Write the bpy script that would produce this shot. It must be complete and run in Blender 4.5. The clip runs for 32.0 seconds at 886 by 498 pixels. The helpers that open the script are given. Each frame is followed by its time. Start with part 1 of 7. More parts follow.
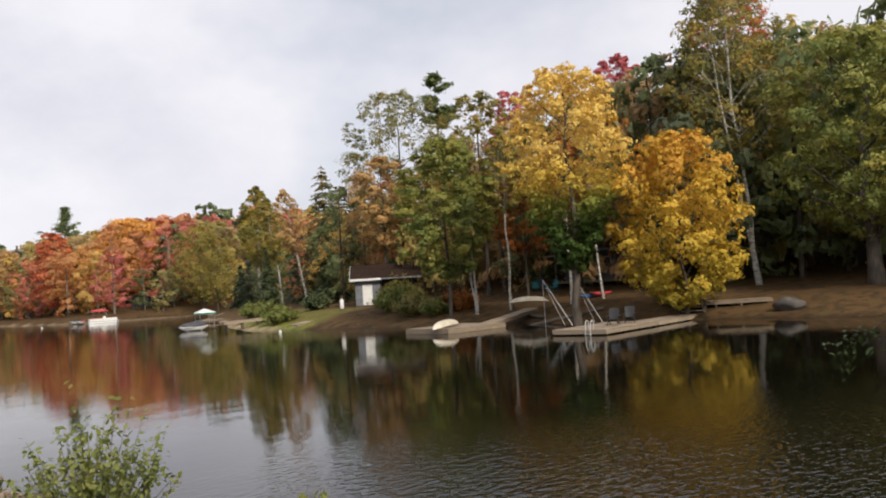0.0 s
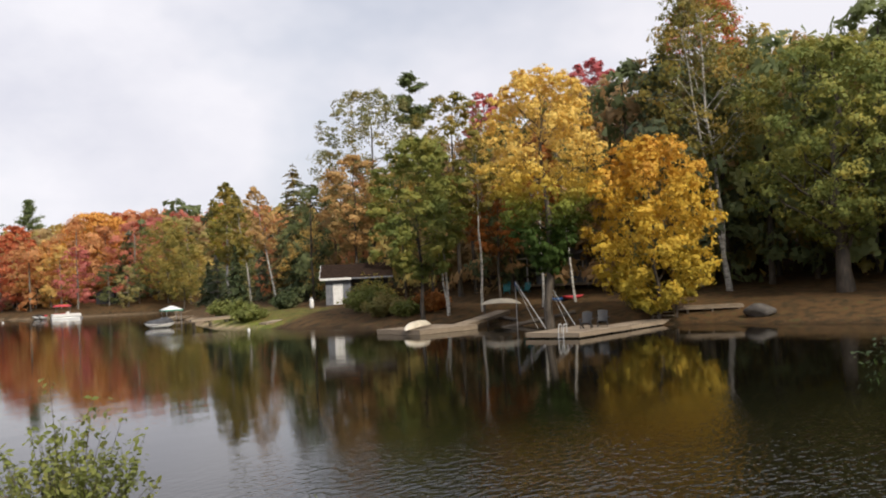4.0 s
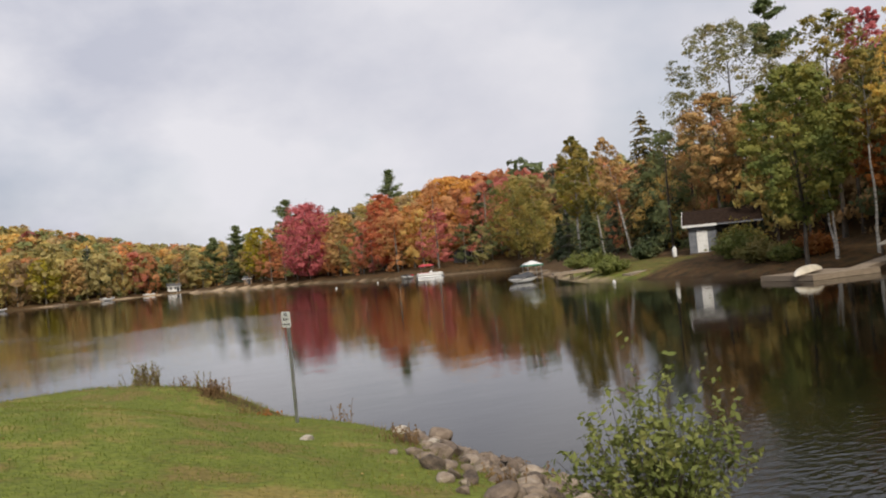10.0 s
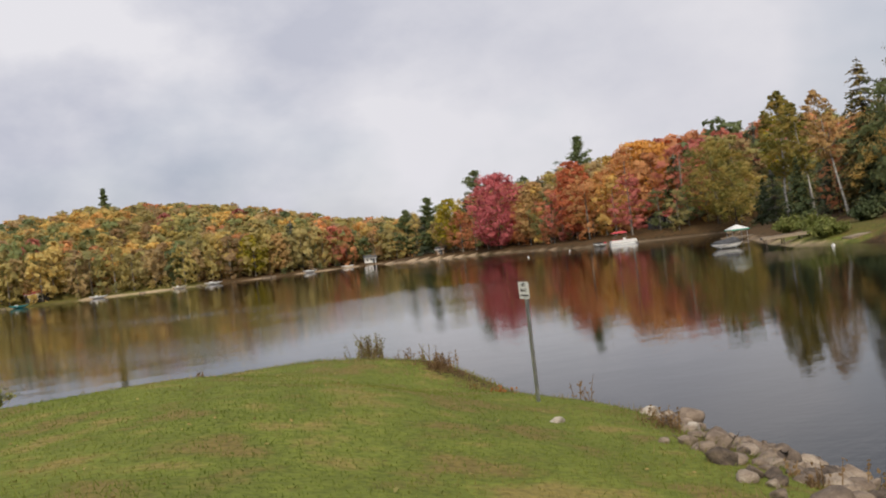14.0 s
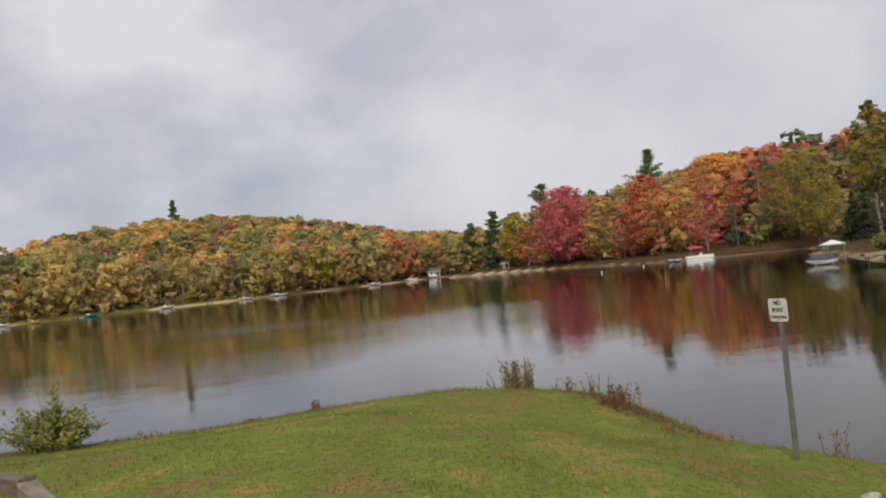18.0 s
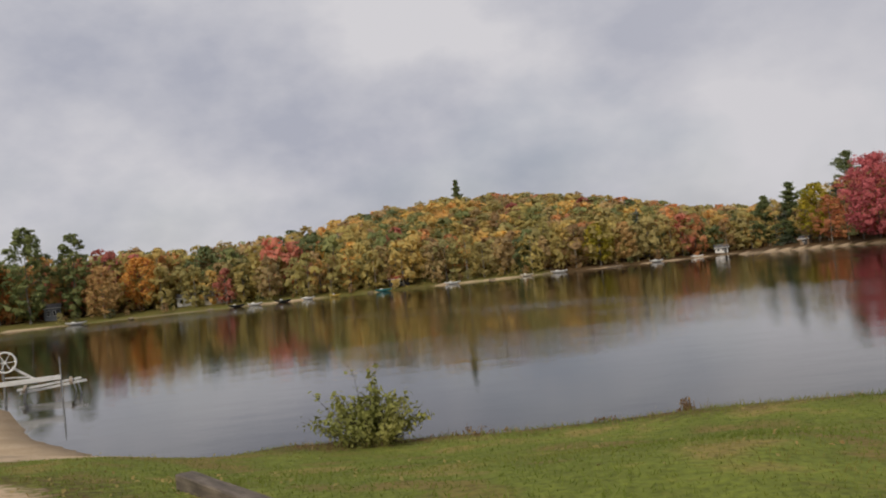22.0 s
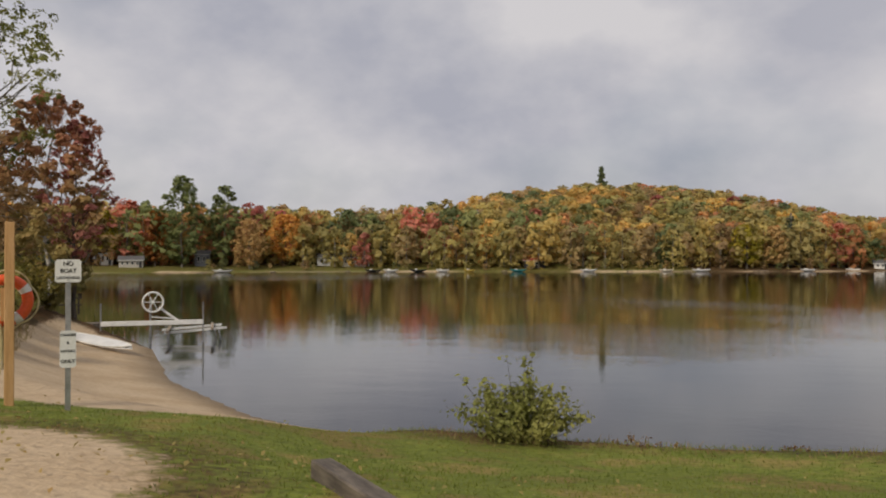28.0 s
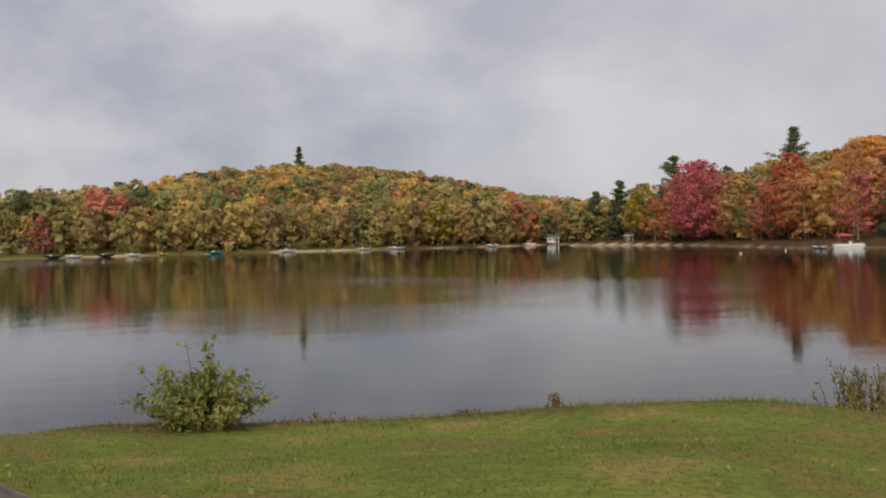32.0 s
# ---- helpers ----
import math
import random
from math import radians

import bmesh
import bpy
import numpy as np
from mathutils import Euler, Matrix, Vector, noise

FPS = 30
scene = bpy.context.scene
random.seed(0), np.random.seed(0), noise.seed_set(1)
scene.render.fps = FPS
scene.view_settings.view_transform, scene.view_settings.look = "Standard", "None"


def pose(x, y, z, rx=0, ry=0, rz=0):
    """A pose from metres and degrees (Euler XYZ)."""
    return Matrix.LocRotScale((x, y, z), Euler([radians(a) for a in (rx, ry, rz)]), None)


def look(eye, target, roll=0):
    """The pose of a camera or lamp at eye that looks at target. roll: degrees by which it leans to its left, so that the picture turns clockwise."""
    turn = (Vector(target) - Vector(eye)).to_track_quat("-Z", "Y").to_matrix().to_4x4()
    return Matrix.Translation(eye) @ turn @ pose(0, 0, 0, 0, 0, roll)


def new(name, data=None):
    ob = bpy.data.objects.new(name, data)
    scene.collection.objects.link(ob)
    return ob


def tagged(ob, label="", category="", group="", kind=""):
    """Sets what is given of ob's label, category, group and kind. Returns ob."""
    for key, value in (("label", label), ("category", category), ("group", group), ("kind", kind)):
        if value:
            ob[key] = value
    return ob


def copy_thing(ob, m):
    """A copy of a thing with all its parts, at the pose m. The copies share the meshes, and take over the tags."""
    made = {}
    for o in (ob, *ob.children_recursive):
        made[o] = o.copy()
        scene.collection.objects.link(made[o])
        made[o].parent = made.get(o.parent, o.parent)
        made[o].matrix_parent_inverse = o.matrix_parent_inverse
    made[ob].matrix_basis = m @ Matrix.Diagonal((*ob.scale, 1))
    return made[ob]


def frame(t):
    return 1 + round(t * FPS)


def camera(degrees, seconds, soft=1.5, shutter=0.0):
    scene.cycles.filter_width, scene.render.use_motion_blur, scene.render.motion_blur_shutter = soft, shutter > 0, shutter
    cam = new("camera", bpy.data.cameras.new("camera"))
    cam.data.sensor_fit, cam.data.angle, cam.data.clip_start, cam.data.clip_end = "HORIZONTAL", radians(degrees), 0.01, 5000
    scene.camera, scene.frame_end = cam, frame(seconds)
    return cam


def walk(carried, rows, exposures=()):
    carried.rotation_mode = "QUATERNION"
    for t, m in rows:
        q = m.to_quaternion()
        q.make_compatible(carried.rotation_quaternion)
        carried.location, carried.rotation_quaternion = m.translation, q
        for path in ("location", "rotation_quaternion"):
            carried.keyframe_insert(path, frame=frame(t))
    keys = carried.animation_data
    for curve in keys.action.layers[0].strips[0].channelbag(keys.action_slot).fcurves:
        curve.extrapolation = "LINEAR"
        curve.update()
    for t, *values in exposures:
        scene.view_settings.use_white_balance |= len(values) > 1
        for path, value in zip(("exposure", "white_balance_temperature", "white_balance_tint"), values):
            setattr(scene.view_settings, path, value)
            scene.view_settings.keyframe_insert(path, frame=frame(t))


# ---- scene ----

# ---- camera ----
cam = camera(52.84, 32.0, soft=2.0)


def eye(x, y, z, heading, pitch, roll):
    """A pose from a place, a heading clockwise from +y, a pitch and a roll in degrees."""
    h, p = radians(heading), radians(pitch)
    return look((x, y, z), (x + math.sin(h) * math.cos(p), y + math.cos(h) * math.cos(p), z + math.sin(p)), roll)


walk(cam, [
    (0.0, eye(2.041, -9.573, 3.487, 54.022, 2.104, -3.785)),
    (0.5, eye(1.913, -9.416, 3.519, 59.240, 1.665, -3.368)),
    (1.0, eye(1.855, -9.349, 3.537, 66.609, 0.918, -4.323)),
    (1.5, eye(1.880, -9.345, 3.537, 66.198, 1.062, -5.190)),
    (2.0, eye(1.976, -9.380, 3.526, 67.281, 1.098, -4.132)),
    (2.5, eye(2.045, -9.391, 3.523, 66.767, 0.954, -2.020)),
    (3.0, eye(2.111, -9.355, 3.517, 63.924, 0.471, -2.900)),
    (3.5, eye(2.177, -9.264, 3.503, 58.330, 1.380, -2.297)),
    (5.5, eye(2.136, -8.343, 3.437, 52.306, 2.161, -4.186)),
    (6.0, eye(2.098, -8.096, 3.425, 47.535, 1.190, -3.671)),
    (6.5, eye(2.158, -7.851, 3.441, 45.235, 0.689, -4.200)),
    (7.0, eye(2.127, -7.699, 3.452, 42.413, 2.195, -1.265)),
    (7.5, eye(2.073, -7.569, 3.458, 46.684, 1.742, -0.362)),
    (8.0, eye(1.928, -7.333, 3.459, 44.382, 2.561, -2.945)),
    (8.5, eye(1.948, -7.087, 3.457, 40.063, 2.291, -2.671)),
    (9.0, eye(1.893, -6.761, 3.476, 34.377, 1.647, -2.319)),
    (9.5, eye(1.840, -6.440, 3.478, 36.060, 0.836, -5.393)),
    (10.0, eye(1.771, -6.162, 3.483, 34.625, 0.579, -5.503)),
    (10.5, eye(1.749, -5.949, 3.485, 31.452, 0.595, -3.396)),
    (11.0, eye(1.744, -5.697, 3.504, 35.845, -0.558, -5.413)),
    (11.5, eye(1.682, -5.585, 3.513, 39.119, 0.104, -5.560)),
    (12.0, eye(1.660, -5.562, 3.509, 35.765, 0.476, -4.442)),
    (12.5, eye(1.638, -5.501, 3.505, 32.490, 0.082, -4.508)),
    (13.0, eye(1.685, -5.372, 3.510, 25.528, -0.448, -7.152)),
    (13.5, eye(1.677, -5.118, 3.512, 22.693, -0.061, -6.058)),
    (15.5, eye(1.604, -3.641, 3.529, 21.948, -0.468, -9.411)),
    (16.0, eye(1.532, -3.233, 3.529, 20.276, -0.036, -7.440)),
    (16.5, eye(1.475, -2.859, 3.534, 18.010, 0.761, -3.362)),
    (17.0, eye(1.393, -2.444, 3.536, 17.726, 0.672, -5.845)),
    (17.5, eye(1.277, -1.987, 3.558, 18.759, 0.212, -7.533)),
    (18.0, eye(1.198, -1.503, 3.589, 18.740, 1.205, -6.083)),
    (18.5, eye(1.086, -1.037, 3.587, 17.467, 2.507, -5.824)),
    (19.0, eye(1.115, -0.423, 3.556, 15.312, 3.652, -4.402)),
    (19.5, eye(1.025, -0.038, 3.517, 13.431, 3.782, -6.158)),
    (20.0, eye(0.911, 0.431, 3.502, 13.653, 2.758, -6.779)),
    (20.5, eye(0.814, 0.909, 3.500, 9.712, 2.349, -5.454)),
    (21.0, eye(0.742, 1.358, 3.505, 7.371, 1.130, -5.789)),
    (21.5, eye(0.707, 1.678, 3.513, 5.849, 1.051, -7.649)),
    (22.0, eye(0.628, 1.978, 3.518, 1.038, 1.634, -6.047)),
    (22.5, eye(0.521, 2.273, 3.530, -2.206, 1.641, -6.675)),
    (23.0, eye(0.448, 2.560, 3.537, -8.152, 0.721, -3.504)),
    (23.5, eye(0.363, 2.828, 3.535, -16.377, -0.503, -2.851)),
    (24.0, eye(0.244, 2.978, 3.548, -23.217, -0.139, -1.932)),
    (24.5, eye(0.226, 3.028, 3.554, -30.829, 0.794, -0.381)),
    (25.0, eye(0.275, 3.015, 3.552, -29.472, 0.783, -0.702)),
    (25.5, eye(0.275, 3.056, 3.550, -24.767, 0.396, -0.136)),
    (27.5, eye(0.148, 3.234, 3.519, -12.288, 0.383, -0.272)),
    (28.0, eye(0.163, 3.246, 3.512, -7.756, 0.793, -0.092)),
    (28.5, eye(0.167, 3.247, 3.509, -4.766, 0.717, -0.255)),
    (29.0, eye(0.183, 3.242, 3.508, -1.924, 0.557, -0.358)),
    (29.5, eye(0.198, 3.231, 3.506, -0.725, 0.279, -1.034)),
    (30.0, eye(0.216, 3.255, 3.502, 1.550, 0.013, -1.022)),
    (30.5, eye(0.222, 3.254, 3.502, 4.524, -0.186, -0.863)),
    (31.0, eye(0.256, 3.226, 3.499, 6.424, -0.279, -1.405)),
    (31.5, eye(0.319, 3.245, 3.500, 7.954, -0.667, -1.458)),
    (32.0, eye(0.381, 3.300, 3.497, 11.334, -0.712, -1.329)),
], exposures=[(0, 0.33, 6500, 10), (3.5, 0.36, 6500, 10), (6, 0.22, 6350, 10), (9, 0.08, 6450, 10), (13, 0.05, 6500, 10), (18, -0.12, 6500, 10), (21, -0.16, 6500, 10), (22.7, -0.36, 6700, 10), (24.4, -0.08, 6920, 10), (25.5, -0.08, 6920, 10), (28, -0.33, 6720, 10), (32, -0.29, 6550, 10)])

# ---- light ----
SUN_AZ, SUN_EL = 205.0, 38.0        # degrees, azimuth clockwise from +y


def build_world():
    w = bpy.data.worlds.new("world")
    scene.world = w
    w.use_nodes = True
    nt = w.node_tree
    nt.nodes.clear()
    N, L = nt.nodes.new, nt.links.new
    out, bg = N("ShaderNodeOutputWorld"), N("ShaderNodeBackground")
    sky = N("ShaderNodeTexSky")
    sky.sky_type = "NISHITA"
    sky.sun_disc = False
    sky.sun_elevation = radians(SUN_EL)
    sky.sun_rotation = radians(SUN_AZ)
    sky.dust_density = 2.5
    dim = N("ShaderNodeMix")
    dim.data_type, dim.blend_type = "RGBA", "MULTIPLY"
    dim.inputs[0].default_value = 1.0
    dim.inputs[7].default_value = (0.085, 0.085, 0.085, 1)
    L(sky.outputs[0], dim.inputs[6])
    co = N("ShaderNodeTexCoord")
    stretch = N("ShaderNodeMapping")
    stretch.inputs["Scale"].default_value = (1.0, 1.0, 1.55)
    L(co.outputs["Generated"], stretch.inputs[0])
    big, fine = N("ShaderNodeTexNoise"), N("ShaderNodeTexNoise")
    for node, sc, det in ((big, 1.9, 5), (fine, 3.3, 10)):
        node.inputs["Scale"].default_value = sc
        node.inputs["Detail"].default_value = det
        node.inputs["Roughness"].default_value = 0.54
        L(stretch.outputs[0], node.inputs["Vector"])
    # tone of the cloud layer: bright tops against blue-grey bellies
    tone = N("ShaderNodeValToRGB")
    tone.color_ramp.elements[0].position, tone.color_ramp.elements[0].color = 0.385, (0.49, 0.508, 0.60, 1)
    tone.color_ramp.elements[1].position, tone.color_ramp.elements[1].color = 0.615, (0.775, 0.765, 0.805, 1)
    L(fine.outputs[0], tone.inputs[0])
    # the cloud thins to a bright veil to the south-east and east
    dirn = N("ShaderNodeVectorMath")
    dirn.operation = "DOT_PRODUCT"
    dirn.inputs[1].default_value = (0.93, -0.25, 0.0)
    L(co.outputs["Generated"], dirn.inputs[0])
    veil = N("ShaderNodeMapRange")
    veil.inputs["From Min"].default_value, veil.inputs["From Max"].default_value = -0.15, 0.75
    L(dirn.outputs["Value"], veil.inputs["Value"])
    bright = N("ShaderNodeMix")
    bright.data_type = "RGBA"
    bright.inputs[7].default_value = (0.70, 0.69, 0.735, 1)
    L(veil.outputs[0], bright.inputs[0])
    L(tone.outputs[0], bright.inputs[6])
    cover = N("ShaderNodeMapRange")
    cover.inputs["From Min"].default_value, cover.inputs["From Max"].default_value = 0.34, 0.50
    cover.inputs["To Min"].default_value, cover.inputs["To Max"].default_value = 0.6, 1.0
    L(big.outputs[0], cover.inputs["Value"])
    mix = N("ShaderNodeMix")
    mix.data_type = "RGBA"
    L(cover.outputs[0], mix.inputs[0])
    L(dim.outputs[2], mix.inputs[6])
    L(bright.outputs[2], mix.inputs[7])
    L(mix.outputs[2], bg.inputs[0])
    bg.inputs[1].default_value = 1.0
    L(bg.outputs[0], out.inputs[0])
    lamp = bpy.data.lights.new("sun", "SUN")
    lamp.energy, lamp.angle, lamp.color = 2.9, radians(12), (1.0, 0.90, 0.76)
    ob = new("sun", lamp)
    a, e = radians(SUN_AZ), radians(SUN_EL)
    ob.matrix_world = look((math.sin(a) * math.cos(e) * 90, math.cos(a) * math.cos(e) * 90, math.sin(e) * 90), (0, 0, 0))


build_world()


# ---- materials ----
def material(name, stops, scale=3.0, rough=0.7, bump=0.0, metal=0.0, detail=6, fine=None, stretch=(1, 1, 1), translucent=0.0, island=0.0, attribute="", rand=0.0, bump_scale=None, spec=0.5, grade=None):
    """Noise-driven colour between the stops, with a second, finer layer of value variation."""
    m = bpy.data.materials.new(name)
    m.use_nodes = True
    nt = m.node_tree
    N, L = nt.nodes.new, nt.links.new
    b = nt.nodes["Principled BSDF"]
    b.inputs["Roughness"].default_value = rough
    b.inputs["Metallic"].default_value = metal
    b.inputs["Specular IOR Level"].default_value = spec
    co, mp = N("ShaderNodeTexCoord"), N("ShaderNodeMapping")
    mp.inputs["Scale"].default_value = stretch
    L(co.outputs["Object"], mp.inputs[0])
    n1 = N("ShaderNodeTexNoise")
    n1.inputs["Scale"].default_value, n1.inputs["Detail"].default_value = scale, detail
    L(mp.outputs[0], n1.inputs["Vector"])
    ramp = N("ShaderNodeValToRGB")
    els = ramp.color_ramp.elements
    while len(els) < len(stops):
        els.new(0.5)
    for i, c in enumerate(stops):
        els[i].position = 0.3 + 0.4 * i / max(1, len(stops) - 1)
        els[i].color = (*c, 1)
    drive = n1.outputs[0]
    if island:
        geo = N("ShaderNodeNewGeometry")
        mixv = N("ShaderNodeMix")
        mixv.inputs[0].default_value = island
        remap = N("ShaderNodeMapRange")
        remap.inputs["To Min"].default_value, remap.inputs["To Max"].default_value = 0.25, 0.75
        L(geo.outputs["Random Per Island"], remap.inputs["Value"])
        L(n1.outputs[0], mixv.inputs[2])
        L(remap.outputs[0], mixv.inputs[3])
        drive = mixv.outputs[0]
    if rand:
        info = N("ShaderNodeObjectInfo")
        mixr = N("ShaderNodeMix")
        mixr.inputs[0].default_value = rand
        rm = N("ShaderNodeMapRange")
        rm.inputs["To Min"].default_value, rm.inputs["To Max"].default_value = 0.25, 0.75
        L(info.outputs["Random"], rm.inputs["Value"])
        L(drive, mixr.inputs[2])
        L(rm.outputs[0], mixr.inputs[3])
        drive = mixr.outputs[0]
    if grade:
        # leaves turn first at the top of the crown: z from, z to, weight
        sz, zr, mg = N("ShaderNodeSeparateXYZ"), N("ShaderNodeMapRange"), N("ShaderNodeMix")
        L(co.outputs["Object"], sz.inputs[0])
        L(sz.outputs[2], zr.inputs["Value"])
        zr.inputs["From Min"].default_value, zr.inputs["From Max"].default_value = grade[0], grade[1]
        zr.inputs["To Min"].default_value, zr.inputs["To Max"].default_value = 0.22, 0.75
        mg.inputs[0].default_value = grade[2]
        L(drive, mg.inputs[2])
        L(zr.outputs[0], mg.inputs[3])
        drive = mg.outputs[0]
    L(drive, ramp.inputs[0])
    color = ramp.outputs[0]
    if attribute:
        at = N("ShaderNodeAttribute")
        at.attribute_name = attribute
        mul = N("ShaderNodeMix")
        mul.data_type, mul.blend_type = "RGBA", "MULTIPLY"
        mul.inputs[0].default_value = 1.0
        L(at.outputs["Color"], mul.inputs[6])
        L(color, mul.inputs[7])
        color = mul.outputs[2]
    n2 = N("ShaderNodeTexNoise")
    n2.inputs["Scale"].default_value, n2.inputs["Detail"].default_value = fine or scale * 9, 4
    L(mp.outputs[0], n2.inputs["Vector"])
    grain = N("ShaderNodeMapRange")
    grain.inputs["To Min"].default_value, grain.inputs["To Max"].default_value = 0.72, 1.28
    L(n2.outputs[0], grain.inputs["Value"])
    gm = N("ShaderNodeMix")
    gm.data_type, gm.blend_type = "RGBA", "MULTIPLY"
    gm.inputs[0].default_value = 1.0
    L(color, gm.inputs[6])
    L(grain.outputs[0], gm.inputs[7])
    L(gm.outputs[2], b.inputs["Base Color"])
    if bump:
        bp = N("ShaderNodeBump")
        bp.inputs["Strength"].default_value, bp.inputs["Distance"].default_value = 1.0, bump
        L((n2 if bump_scale is None else n1).outputs[0], bp.inputs["Height"])
        L(bp.outputs[0], b.inputs["Normal"])
    if translucent:
        tr, ms = N("ShaderNodeBsdfTranslucent"), N("ShaderNodeMixShader")
        ms.inputs[0].default_value = translucent
        L(gm.outputs[2], tr.inputs[0])
        L(b.outputs[0], ms.inputs[1])
        L(tr.outputs[0], ms.inputs[2])
        L(ms.outputs[0], nt.nodes["Material Output"].inputs[0])
    return m


def leafy(name, stops, scale=0.35, island=0.18, translucent=0.36, grade=None):
    return material(name, stops, scale=scale, rough=0.6, detail=3, fine=3.0, island=island, translucent=translucent, spec=0.2, grade=grade)


LEAF = {
    "yellow": leafy("leaf_yellow", [(0.07, 0.12, 0.025), (0.26, 0.28, 0.05), (0.70, 0.50, 0.09), (0.80, 0.58, 0.16)], grade=(6.5, 12.0, 0.85)),
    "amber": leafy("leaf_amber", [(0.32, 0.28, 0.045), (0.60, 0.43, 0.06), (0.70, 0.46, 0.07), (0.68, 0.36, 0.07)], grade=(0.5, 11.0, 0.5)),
    # orange, red, pink and tan are paled for the haze over the eastern shore
    "orange": leafy("leaf_orange", [(0.44, 0.27, 0.07), (0.68, 0.34, 0.085), (0.74, 0.41, 0.10), (0.70, 0.27, 0.085)]),
    "red": leafy("leaf_red", [(0.42, 0.13, 0.07), (0.60, 0.18, 0.085), (0.66, 0.26, 0.10)]),
    "pink": leafy("leaf_pink", [(0.44, 0.115, 0.125), (0.60, 0.165, 0.175), (0.66, 0.23, 0.22)]),
    "tan": leafy("leaf_tan", [(0.36, 0.25, 0.10), (0.56, 0.37, 0.15), (0.64, 0.40, 0.18)]),
    "green": leafy("leaf_green", [(0.11, 0.145, 0.045), (0.19, 0.225, 0.06), (0.30, 0.30, 0.075), (0.48, 0.40, 0.09)]),
    "olive": leafy("leaf_olive", [(0.135, 0.155, 0.045), (0.24, 0.225, 0.06), (0.37, 0.285, 0.07), (0.45, 0.28, 0.075)]),
    "gold": leafy("leaf_gold", [(0.171, 0.195, 0.024), (0.390, 0.329, 0.037), (0.610, 0.464, 0.049)]),
    "ash": leafy("leaf_ash", [(0.15, 0.175, 0.08), (0.26, 0.25, 0.105), (0.37, 0.28, 0.10)]),
    "pine": leafy("needle_pine", [(0.10, 0.14, 0.06), (0.17, 0.21, 0.085), (0.25, 0.27, 0.12)], translucent=0.25),
    "spruce": leafy("needle_spruce", [(0.045, 0.065, 0.03), (0.08, 0.105, 0.045), (0.14, 0.14, 0.058)], translucent=0.1),
    "fir": leafy("needle_tawny", [(0.05, 0.075, 0.032), (0.09, 0.105, 0.042), (0.25, 0.185, 0.06), (0.40, 0.26, 0.08)], scale=0.5, translucent=0.1),
    "poplar": leafy("leaf_poplar", [(0.14, 0.18, 0.07), (0.22, 0.255, 0.095), (0.31, 0.32, 0.12)]),
    "lime": leafy("leaf_lime", [(0.16, 0.18, 0.05), (0.27, 0.28, 0.08), (0.40, 0.37, 0.12)], scale=1.0),
    "rust": leafy("leaf_rust", [(0.20, 0.10, 0.03), (0.40, 0.16, 0.045), (0.54, 0.21, 0.05)]),
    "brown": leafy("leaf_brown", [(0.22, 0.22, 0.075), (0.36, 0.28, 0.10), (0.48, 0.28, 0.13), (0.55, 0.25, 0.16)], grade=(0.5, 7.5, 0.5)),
    "maroon": leafy("leaf_maroon", [(0.32, 0.18, 0.11), (0.50, 0.20, 0.16), (0.58, 0.27, 0.20)]),
    "cedar": leafy("scale_cedar", [(0.055, 0.09, 0.03), (0.095, 0.145, 0.045), (0.155, 0.205, 0.075)], scale=1.5, translucent=0.15),
    "dead": leafy("dead_cedar", [(0.22, 0.07, 0.02), (0.36, 0.12, 0.03), (0.42, 0.17, 0.05)], scale=1.5),
    "dry": leafy("dry_stalk", [(0.12, 0.075, 0.04), (0.24, 0.15, 0.07), (0.32, 0.22, 0.11)], scale=3.0),
    "grass": leafy("grass_blade", [(0.12, 0.15, 0.028), (0.16, 0.205, 0.035), (0.20, 0.225, 0.045), (0.28, 0.225, 0.075)], scale=0.5),
    "straw": leafy("straw_blade", [(0.13, 0.14, 0.04), (0.30, 0.22, 0.10), (0.38, 0.26, 0.13)], scale=0.6),
    "reed": leafy("reed_blade", [(0.16, 0.18, 0.045), (0.28, 0.26, 0.075), (0.38, 0.31, 0.11)], scale=2.0),
    "shrub": leafy("leaf_shrub", [(0.11, 0.14, 0.034), (0.21, 0.24, 0.065), (0.34, 0.33, 0.115)], scale=2.0),
}
WOODS_LEAF = material("woods_leaf", [(0.82, 0.82, 0.82), (1.08, 1.08, 1.06), (1.32, 1.28, 1.2)], scale=0.3, rough=0.6, fine=0.22, island=0.16, attribute="tint", translucent=0.5, spec=0.2)
BARK = {
    "dark": material("bark_dark", [(0.03, 0.025, 0.02), (0.07, 0.055, 0.04), (0.11, 0.09, 0.07)], scale=6, bump=0.02, stretch=(1, 1, 0.25)),
    "grey": material("bark_grey", [(0.10, 0.09, 0.075), (0.20, 0.18, 0.15), (0.28, 0.26, 0.22)], scale=5, bump=0.02, stretch=(1, 1, 0.3)),
    "birch": material("bark_birch", [(0.08, 0.07, 0.06), (0.42, 0.40, 0.36), (0.62, 0.60, 0.55)], scale=3.5, bump=0.004, stretch=(0.6, 0.6, 2.5)),
}


